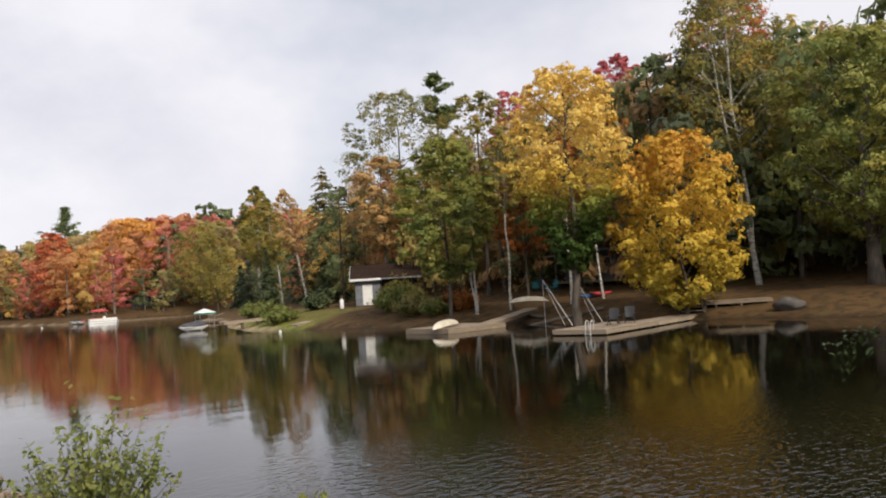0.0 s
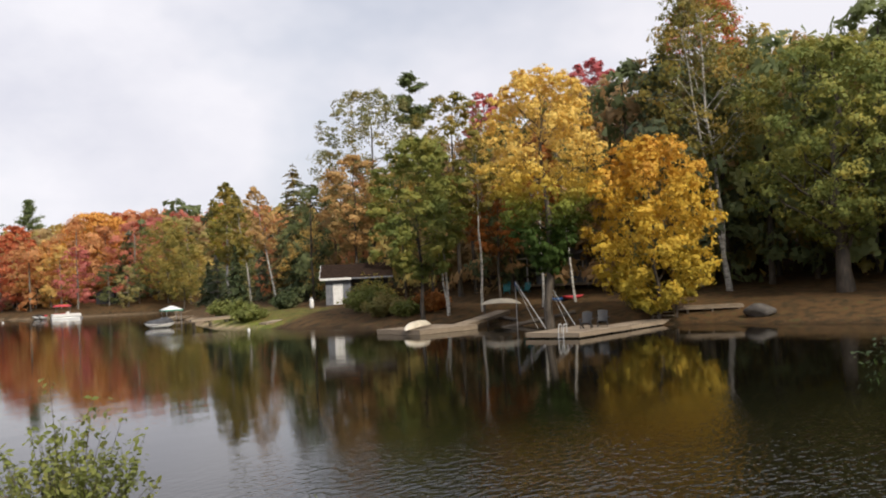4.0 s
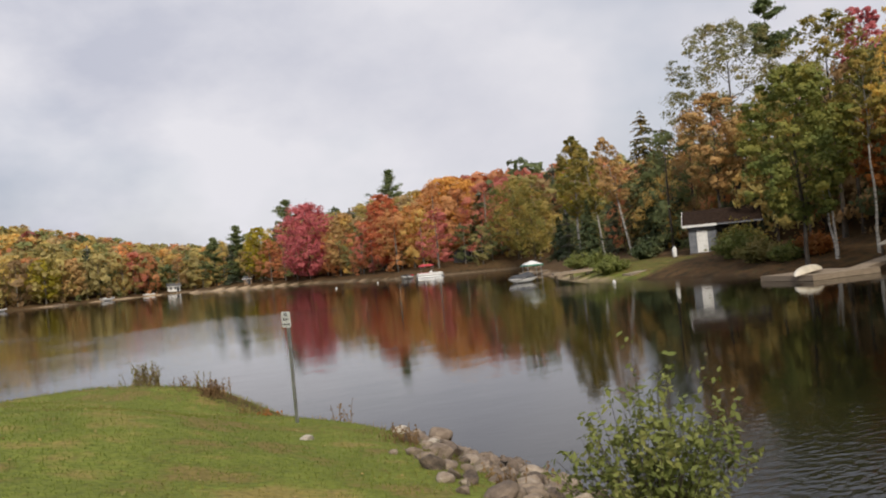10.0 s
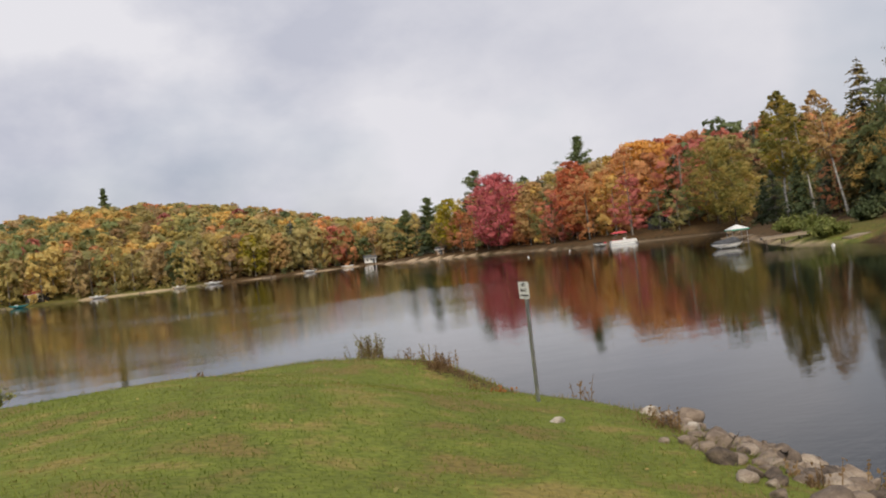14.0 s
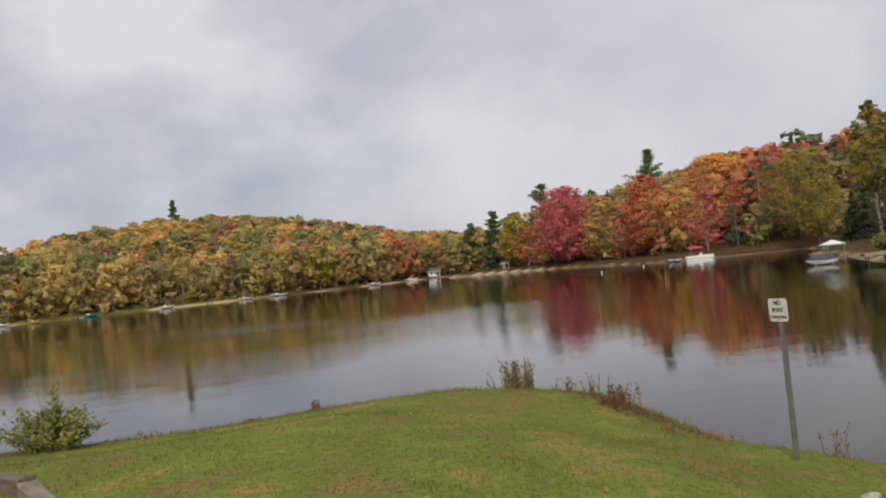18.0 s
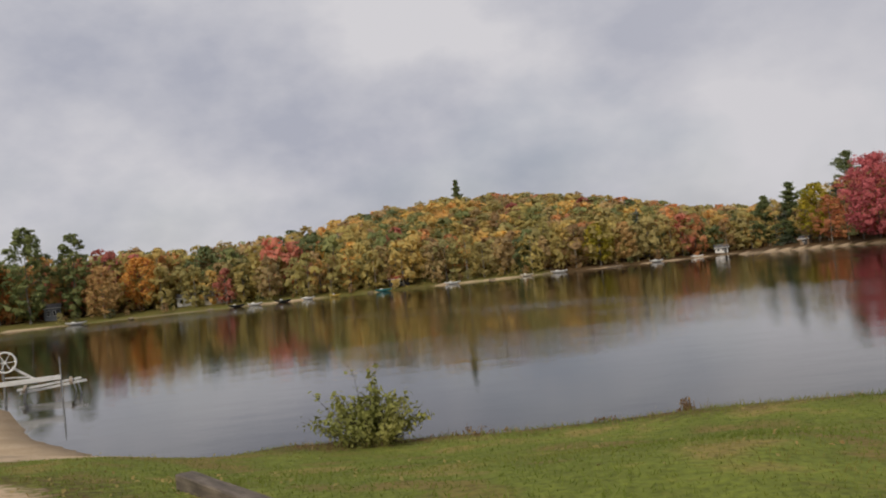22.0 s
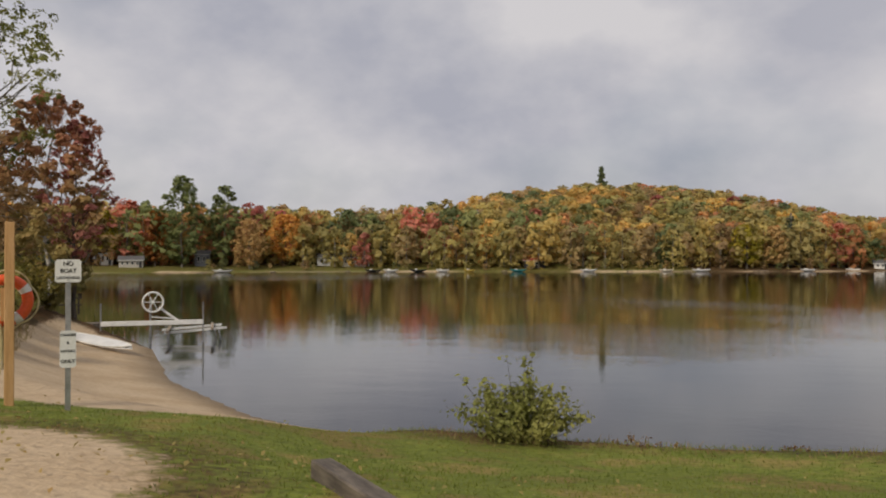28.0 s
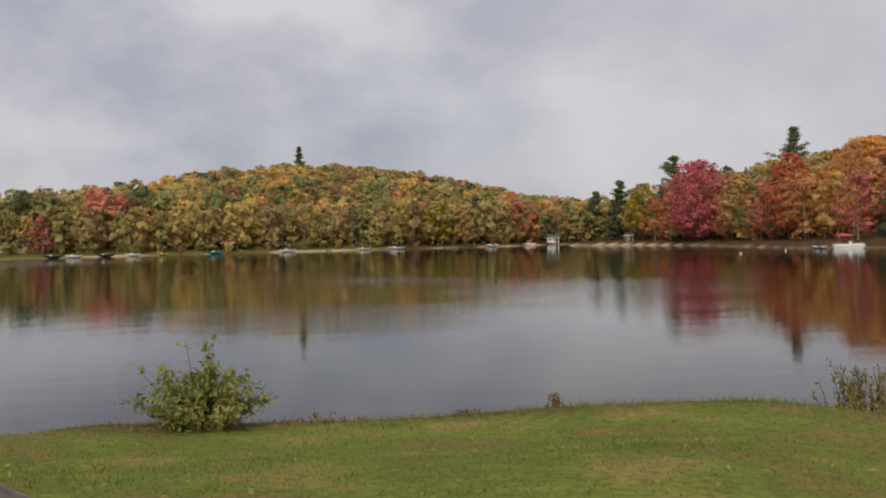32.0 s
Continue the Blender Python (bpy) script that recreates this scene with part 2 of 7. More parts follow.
# ---- mesh helpers ----
def mesh_from(name, verts, faces, mat=None, tint=None, smooth=False):
    """A mesh from numpy arrays: verts (n, 3) and a list of face arrays, each (m, 3) or (m, 4)."""
    me = bpy.data.meshes.new(name)
    faces = [f for f in faces if len(f)]
    me.vertices.add(len(verts))
    me.vertices.foreach_set("co", np.ascontiguousarray(verts, dtype=np.float32).ravel())
    loops = np.concatenate([f.ravel() for f in faces]).astype(np.int32)
    sizes = np.concatenate([np.full(len(f), f.shape[1], dtype=np.int32) for f in faces])
    starts = np.concatenate([[0], np.cumsum(sizes)[:-1]]).astype(np.int32)
    me.loops.add(len(loops))
    me.loops.foreach_set("vertex_index", loops)
    me.polygons.add(len(sizes))
    me.polygons.foreach_set("loop_start", starts)
    me.polygons.foreach_set("loop_total", sizes)
    if smooth:
        me.polygons.foreach_set("use_smooth", np.ones(len(sizes), dtype=bool))
    if tint is not None:
        a = me.color_attributes.new("tint", "FLOAT_COLOR", "POINT")
        a.data.foreach_set("color", np.concatenate([tint, np.ones((len(tint), 1))], 1).astype(np.float32).ravel())
    me.update(calc_edges=True)
    me.validate()
    if mat:
        me.materials.append(mat)
    return me


def tube(path, radii, sides=6):
    """Verts and quads of a tapered tube along path."""
    path, radii = np.array(path, float), np.array(radii, float)
    t = np.gradient(path, axis=0)
    t /= np.linalg.norm(t, axis=1)[:, None] + 1e-9
    ref = np.where(np.abs(t[:, 2:3]) > 0.9, [[1.0, 0, 0]], [[0, 0, 1.0]])
    u = np.cross(t, ref)
    u /= np.linalg.norm(u, axis=1)[:, None] + 1e-9
    w = np.cross(t, u)
    a = np.arange(sides) * 2 * np.pi / sides
    ring = u[:, None] * np.cos(a)[None, :, None] + w[:, None] * np.sin(a)[None, :, None]
    v = (path[:, None] + ring * radii[:, None, None]).reshape(-1, 3)
    n = len(path)
    i, j = np.meshgrid(np.arange(n - 1), np.arange(sides), indexing="ij")
    q = np.stack([i * sides + j, i * sides + (j + 1) % sides, (i + 1) * sides + (j + 1) % sides, (i + 1) * sides + j], -1).reshape(-1, 4)
    return v, q


def join(pieces):
    """Joins (verts, quads) pieces."""
    vs, qs, k = [], [], 0
    for v, q in pieces:
        vs.append(v)
        qs.append(q + k)
        k += len(v)
    return np.concatenate(vs), np.concatenate(qs)


def leaves(rng, at, size, normal, long=1.5, fold=0.15):
    """One small rhombic leaf clump at each point, facing about along normal."""
    n = len(at)
    nrm = normal / (np.linalg.norm(normal, axis=1)[:, None] + 1e-9)
    r = rng.normal(size=(n, 3))
    u = np.cross(nrm, r)
    u /= np.linalg.norm(u, axis=1)[:, None] + 1e-9
    w = np.cross(nrm, u)
    s = (size * rng.uniform(0.6, 1.4, n))[:, None]
    v = np.stack([at - u * s * long / 2, at + w * s * 0.42 + nrm * s * fold, at + u * s * long / 2, at - w * s * 0.42 + nrm * s * fold], 1).reshape(-1, 3)
    return v, np.arange(4 * n).reshape(n, 4)


def flecks(rng, at, size, normal, long=1.5):
    """One three-cornered leaf clump at each point."""
    n = len(at)
    nrm = normal / (np.linalg.norm(normal, axis=1)[:, None] + 1e-9)
    u = np.cross(nrm, rng.normal(size=(n, 3)))
    u /= np.linalg.norm(u, axis=1)[:, None] + 1e-9
    w = np.cross(nrm, u)
    s = (size * rng.uniform(0.6, 1.4, n))[:, None]
    v = np.stack([at - u * s * long / 2 - w * s * 0.42, at - u * s * long / 2 + w * s * 0.42, at + u * s * long / 2], 1).reshape(-1, 3)
    return v, np.arange(3 * n).reshape(n, 3)


def obj(name, me, parent=None, label="", m=None):
    ob = new(name, me)
    if parent:
        ob.parent = parent
    if m is not None:
        ob.matrix_basis = m
    if label:
        ob["label"] = label
    return ob


def part(name, bm, mat, parent, label="", smooth=False):
    me = bpy.data.meshes.new(name)
    if smooth:
        for f in bm.faces:
            f.smooth = True
    bm.to_mesh(me)
    bm.free()
    me.materials.append(mat)
    return obj(name, me, parent, label)


def thing(name, m, label, category, group="", kind=""):
    ob = new(name)
    ob.empty_display_size = 0.2
    ob.matrix_basis = m
    return tagged(ob, label, category, group, kind)


def box(sx, sy, sz, x=0, y=0, z=0, bevel=0.0, rot=None):
    """A bevelled block with its base centre at x, y, z."""
    bm = bmesh.new()
    m = Matrix.Translation((x, y, z + sz / 2))
    if rot is not None:
        m = m @ rot
    bmesh.ops.create_cube(bm, size=1.0, matrix=m @ Matrix.Diagonal((sx, sy, sz, 1)))
    if bevel:
        bmesh.ops.bevel(bm, geom=bm.edges[:], offset=bevel, segments=1, affect="EDGES")
    return bm


def rod(a, b, r, r2=None, sides=8):
    """A round bar from a to b."""
    bm = bmesh.new()
    a, b = Vector(a), Vector(b)
    d = b - a
    m = Matrix.Translation((a + b) / 2) @ d.to_track_quat("Z", "Y").to_matrix().to_4x4()
    bmesh.ops.create_cone(bm, cap_ends=True, segments=sides, radius1=r, radius2=r if r2 is None else r2, depth=d.length, matrix=m)
    return bm


def beam(a, b, w, h, bevel=0.0):
    """A square bar from a to b."""
    a, b = Vector(a), Vector(b)
    d = b - a
    bm = bmesh.new()
    m = Matrix.Translation((a + b) / 2) @ d.to_track_quat("Y", "Z").to_matrix().to_4x4()
    bmesh.ops.create_cube(bm, size=1.0, matrix=m @ Matrix.Diagonal((w, d.length, h, 1)))
    if bevel:
        bmesh.ops.bevel(bm, geom=bm.edges[:], offset=bevel, segments=1, affect="EDGES")
    return bm


def merged(*bms):
    out = bmesh.new()
    for b in bms:
        me = bpy.data.meshes.new("tmp")
        b.to_mesh(me)
        b.free()
        out.from_mesh(me)
        bpy.data.meshes.remove(me)
    return out


# ---- the ground ----
LAKE = np.array([(-1.5, 16.3), (1.5, 15.6), (4.5, 15.2), (7.2, 14.2), (9.2, 11.6), (10.3, 8.6), (10.9, 6.0), (10.3, 3.0), (9.6, 0.0), (9.2, -3.5),
                 (9.4, -8.0), (11, -13), (16, -24), (28, -37), (46, -38), (55, -26), (58, -12), (56.5, -3), (56.5, 2), (58, 8), (56, 14), (57.5, 20), (59.5, 27.0),
                 (58, 34), (59.6, 42), (59.0, 48), (60.6, 57.5), (67.5, 68), (80, 84), (89.5, 101), (108, 117), (117, 134), (108, 141), (98, 148), (102, 176), (110, 216),
                 (104, 250), (97, 280), (107, 288), (140, 294), (142, 316), (112, 322), (80, 306), (50, 302), (12, 301), (-30, 299), (-67, 297), (-110, 284)], float)
LAKE = np.concatenate([LAKE, np.array([(-150, 255), (-165, 215), (-150, 170), (-110, 130), (-70, 95), (-42, 66), (-27, 50), (-21, 42), (-16.2, 37.3), (-13.3, 31.9), (-11.3, 28.3), (-9.3, 25.8), (-6.9, 22.9), (-4.7, 21.2), (-2.6, 19.4)], float)])


def seg_dist(x, y, pts, closed=True):
    best = np.full(x.shape, 1e9)
    n = len(pts)
    for i in range(n if closed else n - 1):
        (ax, ay), (bx, by) = pts[i], pts[(i + 1) % n]
        dx, dy = bx - ax, by - ay
        t = np.clip(((x - ax) * dx + (y - ay) * dy) / (dx * dx + dy * dy), 0, 1)
        best = np.minimum(best, (x - ax - t * dx) ** 2 + (y - ay - t * dy) ** 2)
    return np.sqrt(best)


def inside(x, y, pts):
    c = np.zeros(x.shape, bool)
    n = len(pts)
    for i in range(n):
        (ax, ay), (bx, by) = pts[i], pts[(i + 1) % n]
        if ay == by:
            continue
        c ^= ((ay > y) != (by > y)) & (x < (bx - ax) * (y - ay) / (by - ay) + ax)
    return c


def sm(a, b, v):
    t = np.clip((v - a) / (b - a), 0, 1)
    return t * t * (3 - 2 * t)


def shore(x, y):
    d = seg_dist(x, y, LAKE)
    return np.where(inside(x, y, LAKE), -d, d)


ROAD = np.array([(-10, -26), (-13, -8), (-16, 5), (-19.0, 15), (-21.8, 21), (-26.3, 29.5), (-30.8, 37.5), (-37, 48.5), (-50, 66)], float)
DRIVE = np.array([(-29.0, 36.2), (-33.5, 35.6), (-37.2, 36.4), (-40.2, 38.9), (-45.8, 43.6), (-51.5, 49.5)], float)


BEACH_LINE = np.array([(-16.2, 37.3), (-13.3, 31.9), (-11.3, 28.3), (-9.3, 25.8), (-6.9, 22.9), (-4.7, 21.2), (-2.6, 19.4)], float)
ROAD_Z = np.array([2.6, 2.6, 2.55, 2.42, 2.4, 2.34, 2.36, 2.25, 2.0])


def road_level(x, y):
    """Distance to the road's middle and the height of the nearest point on it."""
    best, z = np.full(x.shape, 1e9), np.zeros(x.shape)
    for i in range(len(ROAD) - 1):
        (ax, ay), (bx, by) = ROAD[i], ROAD[i + 1]
        dx, dy = bx - ax, by - ay
        t = np.clip(((x - ax) * dx + (y - ay) * dy) / (dx * dx + dy * dy), 0, 1)
        dd = np.hypot(x - ax - t * dx, y - ay - t * dy)
        z = np.where(dd < best, ROAD_Z[i] * (1 - t) + ROAD_Z[i + 1] * t, z)
        best = np.minimum(best, dd)
    return best, z


def ground_z(x, y):
    x, y = np.asarray(x, float), np.asarray(y, float)
    d = shore(x, y)
    # park on the near side: lawn bank, rock slope and beach
    lawn = 1.40 * sm(-0.3, 2.0, d) + 0.13 * sm(1.5, 4.0, d) + 0.60 * sm(3.5, 8.0, d)
    lawn = lawn + 0.15 * np.exp(-((x - 5.8) ** 2) / 6 - ((y - 11.6) ** 2) / 7) * sm(0.3, 1.6, d)
    rocky = 1.25 * sm(-0.4, 3.4, d) + 0.75 * sm(3.0, 9.5, d)
    beach = 2.38 * (1 - np.exp(-np.clip(d, 0, 99) / 3.0))
    run = np.minimum(seg_dist(x, y, BEACH_LINE, False), 40)
    slope = 0.17 * np.minimum(run, 3) + 0.40 * np.maximum(run - 3, 0)
    beach = np.where(d > 0, 0.5 * (beach + slope - np.sqrt((beach - slope) ** 2 + 0.004)), beach)
    rw = sm(4.8, 7.6, x) * sm(11.0, 8.0, y)
    bw = sm(-1.4, -3.6, x) * sm(60, 40, y)
    park = lawn * (1 - rw) + rocky * rw
    park = park * (1 - bw) + beach * bw
    rise = sm(-24, -52, x + 0.35 * (y - 25)) * sm(4, 26, d)
    park = park + 0.25 * sm(8, 20, d) + 9.0 * rise
    rd, rz = road_level(x, y)
    rk = sm(9.0, 3.6, rd) * (d > 0)
    park = park * (1 - rk) + rz * rk
    # eastern shore
    east = 0.22 * np.clip(d, 0, 5) + 0.10 * np.clip(d - 5, 0, 22) + (9.5 - 3.5 * sm(75, 90, y) * sm(150, 120, y) + 9.0 * sm(115, 170, y) * sm(260, 215, y) * sm(178, 142, x)) * sm(22, 95, d)
    # far shore
    hill = 23.5 * np.exp(-np.where(x < 28, (np.abs(x - 28) / 95) ** 4, (np.abs(x - 28) / 90) ** 2.5) - (((y - 455) / 95) ** 2)) + 9 * np.exp(-(((x + 120) / 160) ** 2) - (((y - 640) / 120) ** 2))
    hill = hill * sm(3, 60, d)
    far = 0.10 * np.clip(d, 0, 26) + 0.03 * np.clip(d - 26, 0, 40) + hill
    we = sm(30, 45, x) * sm(300, 270, y)
    wf = sm(110, 190, y + 0.2 * np.abs(x) - 60 * sm(60, 90, x)) * (1 - we)
    land = park * (1 - we) * (1 - wf) + east * we + far * wf
    bump = 0.035 * np.sin(x * 0.9 + 1.3 * np.sin(y * 0.53)) * np.sin(y * 0.8 + 0.7) * sm(0.5, 3, d)
    return np.where(d > 0, land + bump, np.maximum(-2.5, land * (d > -0.5) + d * 0.3))


def gz(x, y):
    return float(ground_z(np.array([x]), np.array([y]))[0])


def build_ground():
    """One sheet in rings round the park, from fine near the lawn to coarse at the horizon."""
    rings = np.concatenate([np.arange(0.4, 24, 0.22), 24 * 1.022 ** np.arange(0, 225)])
    turns = 440
    a = np.arange(turns) * 2 * np.pi / turns
    x = np.concatenate([[0.5], (0.5 + rings[:, None] * np.sin(a)).ravel()])
    y = np.concatenate([[4.0], (4.0 + rings[:, None] * np.cos(a)).ravel()])
    z = ground_z(x, y)
    n = len(rings)
    i, j = np.meshgrid(np.arange(n - 1), np.arange(turns), indexing="ij")
    q = 1 + np.stack([i * turns + j, (i + 1) * turns + j, (i + 1) * turns + (j + 1) % turns, i * turns + (j + 1) % turns], -1).reshape(-1, 4)
    k = np.arange(turns)
    t = np.stack([np.zeros(turns, int), 1 + k, 1 + (k + 1) % turns], 1)
    me = mesh_from("ground", np.stack([x, y, z], 1), [q, t], smooth=True)
    d = shore(x, y)
    wob = 0.35 * np.sin(x * 1.7 + y * 0.9) + 0.3 * np.sin(x * 0.6 - y * 1.9)
    # red: sand, green: leaf litter and lawn in painted shade, blue: damp edge
    lot = np.array([(-2.2, 8.6), (-2.6, 9.5), (-3.4, 10.0), (-4.2, 10.1), (-5.4, 9.9), (-6.9, 10.1), (-8.4, 10.4), (-11.3, 11.8), (-12.8, 13.2), (-14.6, 15.2), (-16.0, 13.2), (-13.0, -6), (-9, -20), (-3, -20), (-1.2, 0)], float)
    ld = seg_dist(x, y, lot)
    ld = np.where(inside(x, y, lot), ld, -ld) + 0.35 * wob
    bx = np.array([(-2.3, 13.6), (-3.1, 12.9), (-3.8, 12.5), (-4.7, 12.2), (-5.6, 12.2), (-6.8, 12.3), (-8.1, 14.0), (-10.2, 17.8), (-12.6, 21.8), (-15.6, 26.5), (-19.2, 33), (-21.5, 38.5), (-16, 38), (-6, 26), (-2, 18)], float)
    bd = seg_dist(x, y, bx)
    bd = np.where(inside(x, y, bx), bd, -bd) + 0.2 * wob
    east = sm(30, 45, x) * sm(-60, -30, y)
    sand = np.maximum(sm(-0.5, 0.9, ld), sm(-0.3, 0.5, bd))
    dr = seg_dist(x, y, DRIVE, False)
    sand = np.maximum(sand, sm(1.4, 0.8, dr + 0.2 * wob) * (1 - 0.45 * sm(-37, -42, x)))
    mouth = np.array([(-29.5, 30.5), (-33.5, 41.5), (-37.0, 39.0), (-38.6, 37.4), (-36.0, 34.9)], float)
    md = np.where(inside(x, y, mouth), 1, -1) * seg_dist(x, y, mouth)
    sand = np.maximum(sand, sm(-0.3, 0.4, md + 0.2 * wob))
    rd = seg_dist(x, y, ROAD, False)
    sand = np.maximum(sand, 0.85 * sm(4.2, 3.4, rd + 0.3 * wob))
    sand = np.maximum(sand, sm(2.6, 0.8, d + 0.5 * wob) * sm(30, 45, x) * (0.28 + 0.3 * sm(48, 54, y)))
    sand = np.maximum(sand, sm(4.0, 1.5, d + 1.5 * wob) * sm(150, 250, y) * 0.85)
    litter_shade = np.maximum(sm(5, 12, d) * sm(25, 40, np.abs(x)) * sm(240, 150, y), sm(14, 30, d) * sm(150, 250, y))
    litter_shade = np.maximum(litter_shade, sm(-2.0, -0.6, d) * sm(42, 46, x) * np.maximum(sm(50, 46, y), sm(62, 70, y)))
    litter_shade = np.maximum(litter_shade, sm(4.5, 7, rd) * sm(-14, -19, x) * sm(150, 110, y))
    litter_shade = np.maximum(litter_shade, 0.72 * sm(3.9, 1.3, d + 0.7 * wob) * sm(20, 10, np.abs(x)))
    litter_shade = np.maximum(litter_shade, 0.75 * sm(7.5, 5.0, rd + wob) * sm(9, 13, y))
    litter_shade = np.maximum(litter_shade, 0.5 * sm(1.5, 0.3, np.abs(ld - 0.1)) * sm(6, 8, y))
    # half litter dulls these lawns: painted tree shade east, tan-olive far off
    litter_shade = np.maximum(litter_shade, 0.5 * sm(0, 3, d) * np.maximum(sm(45, 52, x), sm(200, 240, y)))
    damp = np.maximum(sm(1.3, 0.1, d), 0.55 * sm(1.5, 0.3, d + 0.4 * wob) * sm(-2, -4, x))
    col = np.stack([np.clip(sand, 0, 1), np.clip(litter_shade, 0, 1), damp], 1)
    at = me.color_attributes.new("zone", "FLOAT_COLOR", "POINT")
    at.data.foreach_set("color", np.concatenate([col, np.ones((len(col), 1))], 1).astype(np.float32).ravel())
    m = bpy.data.materials.new("ground_cover")
    m.use_nodes = True
    nt = m.node_tree
    N, L = nt.nodes.new, nt.links.new
    b = nt.nodes["Principled BSDF"]
    b.inputs["Roughness"].default_value = 0.95
    b.inputs["Specular IOR Level"].default_value = 0.15
    geo = N("ShaderNodeNewGeometry")

    def noise_ramp(scale, detail, stops, lo=0.3, hi=0.7):
        n_ = N("ShaderNodeTexNoise")
        n_.inputs["Scale"].default_value, n_.inputs["Detail"].default_value = scale, detail
        L(geo.outputs["Position"], n_.inputs["Vector"])
        r = N("ShaderNodeValToRGB")
        while len(r.color_ramp.elements) < len(stops):
            r.color_ramp.elements.new(0.5)
        for k_, c in enumerate(stops):
            r.color_ramp.elements[k_].position = lo + (hi - lo) * k_ / (len(stops) - 1)
            r.color_ramp.elements[k_].color = (*c, 1)
        L(n_.outputs[0], r.inputs[0])
        return n_, r.outputs[0]

    def mix(fac, a_, b_, blend="MIX"):
        x_ = N("ShaderNodeMix")
        x_.data_type, x_.blend_type = "RGBA", blend
        if isinstance(fac, float):
            x_.inputs[0].default_value = fac
        else:
            L(fac, x_.inputs[0])
        L(a_, x_.inputs[6])
        L(b_, x_.inputs[7])
        return x_.outputs[2]

    n1, grass = noise_ramp(1.0, 9, [(0.19, 0.15, 0.048), (0.135, 0.16, 0.03), (0.16, 0.19, 0.034), (0.24, 0.195, 0.06)], 0.36, 0.64)
    n2, blades = noise_ramp(14, 5, [(0.68, 0.68, 0.64), (1.0, 1.0, 1.0), (1.25, 1.22, 1.12)])
    grass = mix(1.0, grass, blades, "MULTIPLY")
    n3, sandc = noise_ramp(0.8, 8, [(0.44, 0.325, 0.205), (0.50, 0.38, 0.25), (0.54, 0.42, 0.285)])
    n4, sgrain = noise_ramp(9, 8, [(0.84, 0.83, 0.81), (1.0, 1.0, 1.0), (1.08, 1.08, 1.08)])
    sandc = mix(1.0, sandc, sgrain, "MULTIPLY")
    # brown leaf litter, its colour darkened for the shade under the eastern trees
    n5, litc = noise_ramp(1.4, 8, [(0.04, 0.03, 0.015), (0.07, 0.047, 0.022), (0.115, 0.062, 0.027), (0.085, 0.075, 0.03)])
    litc = mix(1.0, litc, blades, "MULTIPLY")
    za = N("ShaderNodeAttribute")
    za.attribute_name = "zone"
    sep = N("ShaderNodeSeparateColor")
    L(za.outputs["Color"], sep.inputs[0])

    def ragged(sock, amount=0.5):
        ad = N("ShaderNodeMath")
        ad.operation = "MULTIPLY_ADD"
        L(n4.outputs[0], ad.inputs[0])
        ad.inputs[1].default_value = amount
        sub = N("ShaderNodeMath")
        sub.operation = "ADD"
        L(sock, sub.inputs[0])
        L(ad.outputs[0], sub.inputs[1])
        ad.inputs[2].default_value = -amount / 2
        rg = N("ShaderNodeMapRange")
        rg.inputs["From Min"].default_value, rg.inputs["From Max"].default_value = 0.35, 0.65
        L(sub.outputs[0], rg.inputs["Value"])
        return rg.outputs[0]

    c = mix(ragged(sep.outputs[1], 0.9), grass, litc)
    c = mix(ragged(sep.outputs[0], 0.9), c, sandc)
    wet = N("ShaderNodeMapRange")
    wet.inputs["To Min"].default_value, wet.inputs["To Max"].default_value = 1.0, 0.45
    L(sep.outputs[2], wet.inputs["Value"])
    c = mix(1.0, c, wet.outputs[0], "MULTIPLY")
    L(c, b.inputs["Base Color"])
    bp = N("ShaderNodeBump")
    bp.inputs["Distance"].default_value = 0.03
    L(n2.outputs[0], bp.inputs["Height"])
    L(bp.outputs[0], b.inputs["Normal"])
    me.materials.append(m)
    tagged(new("ground", me), "green lawn, sandy lot and leaf-strewn lake shores", "ground", kind="structure")


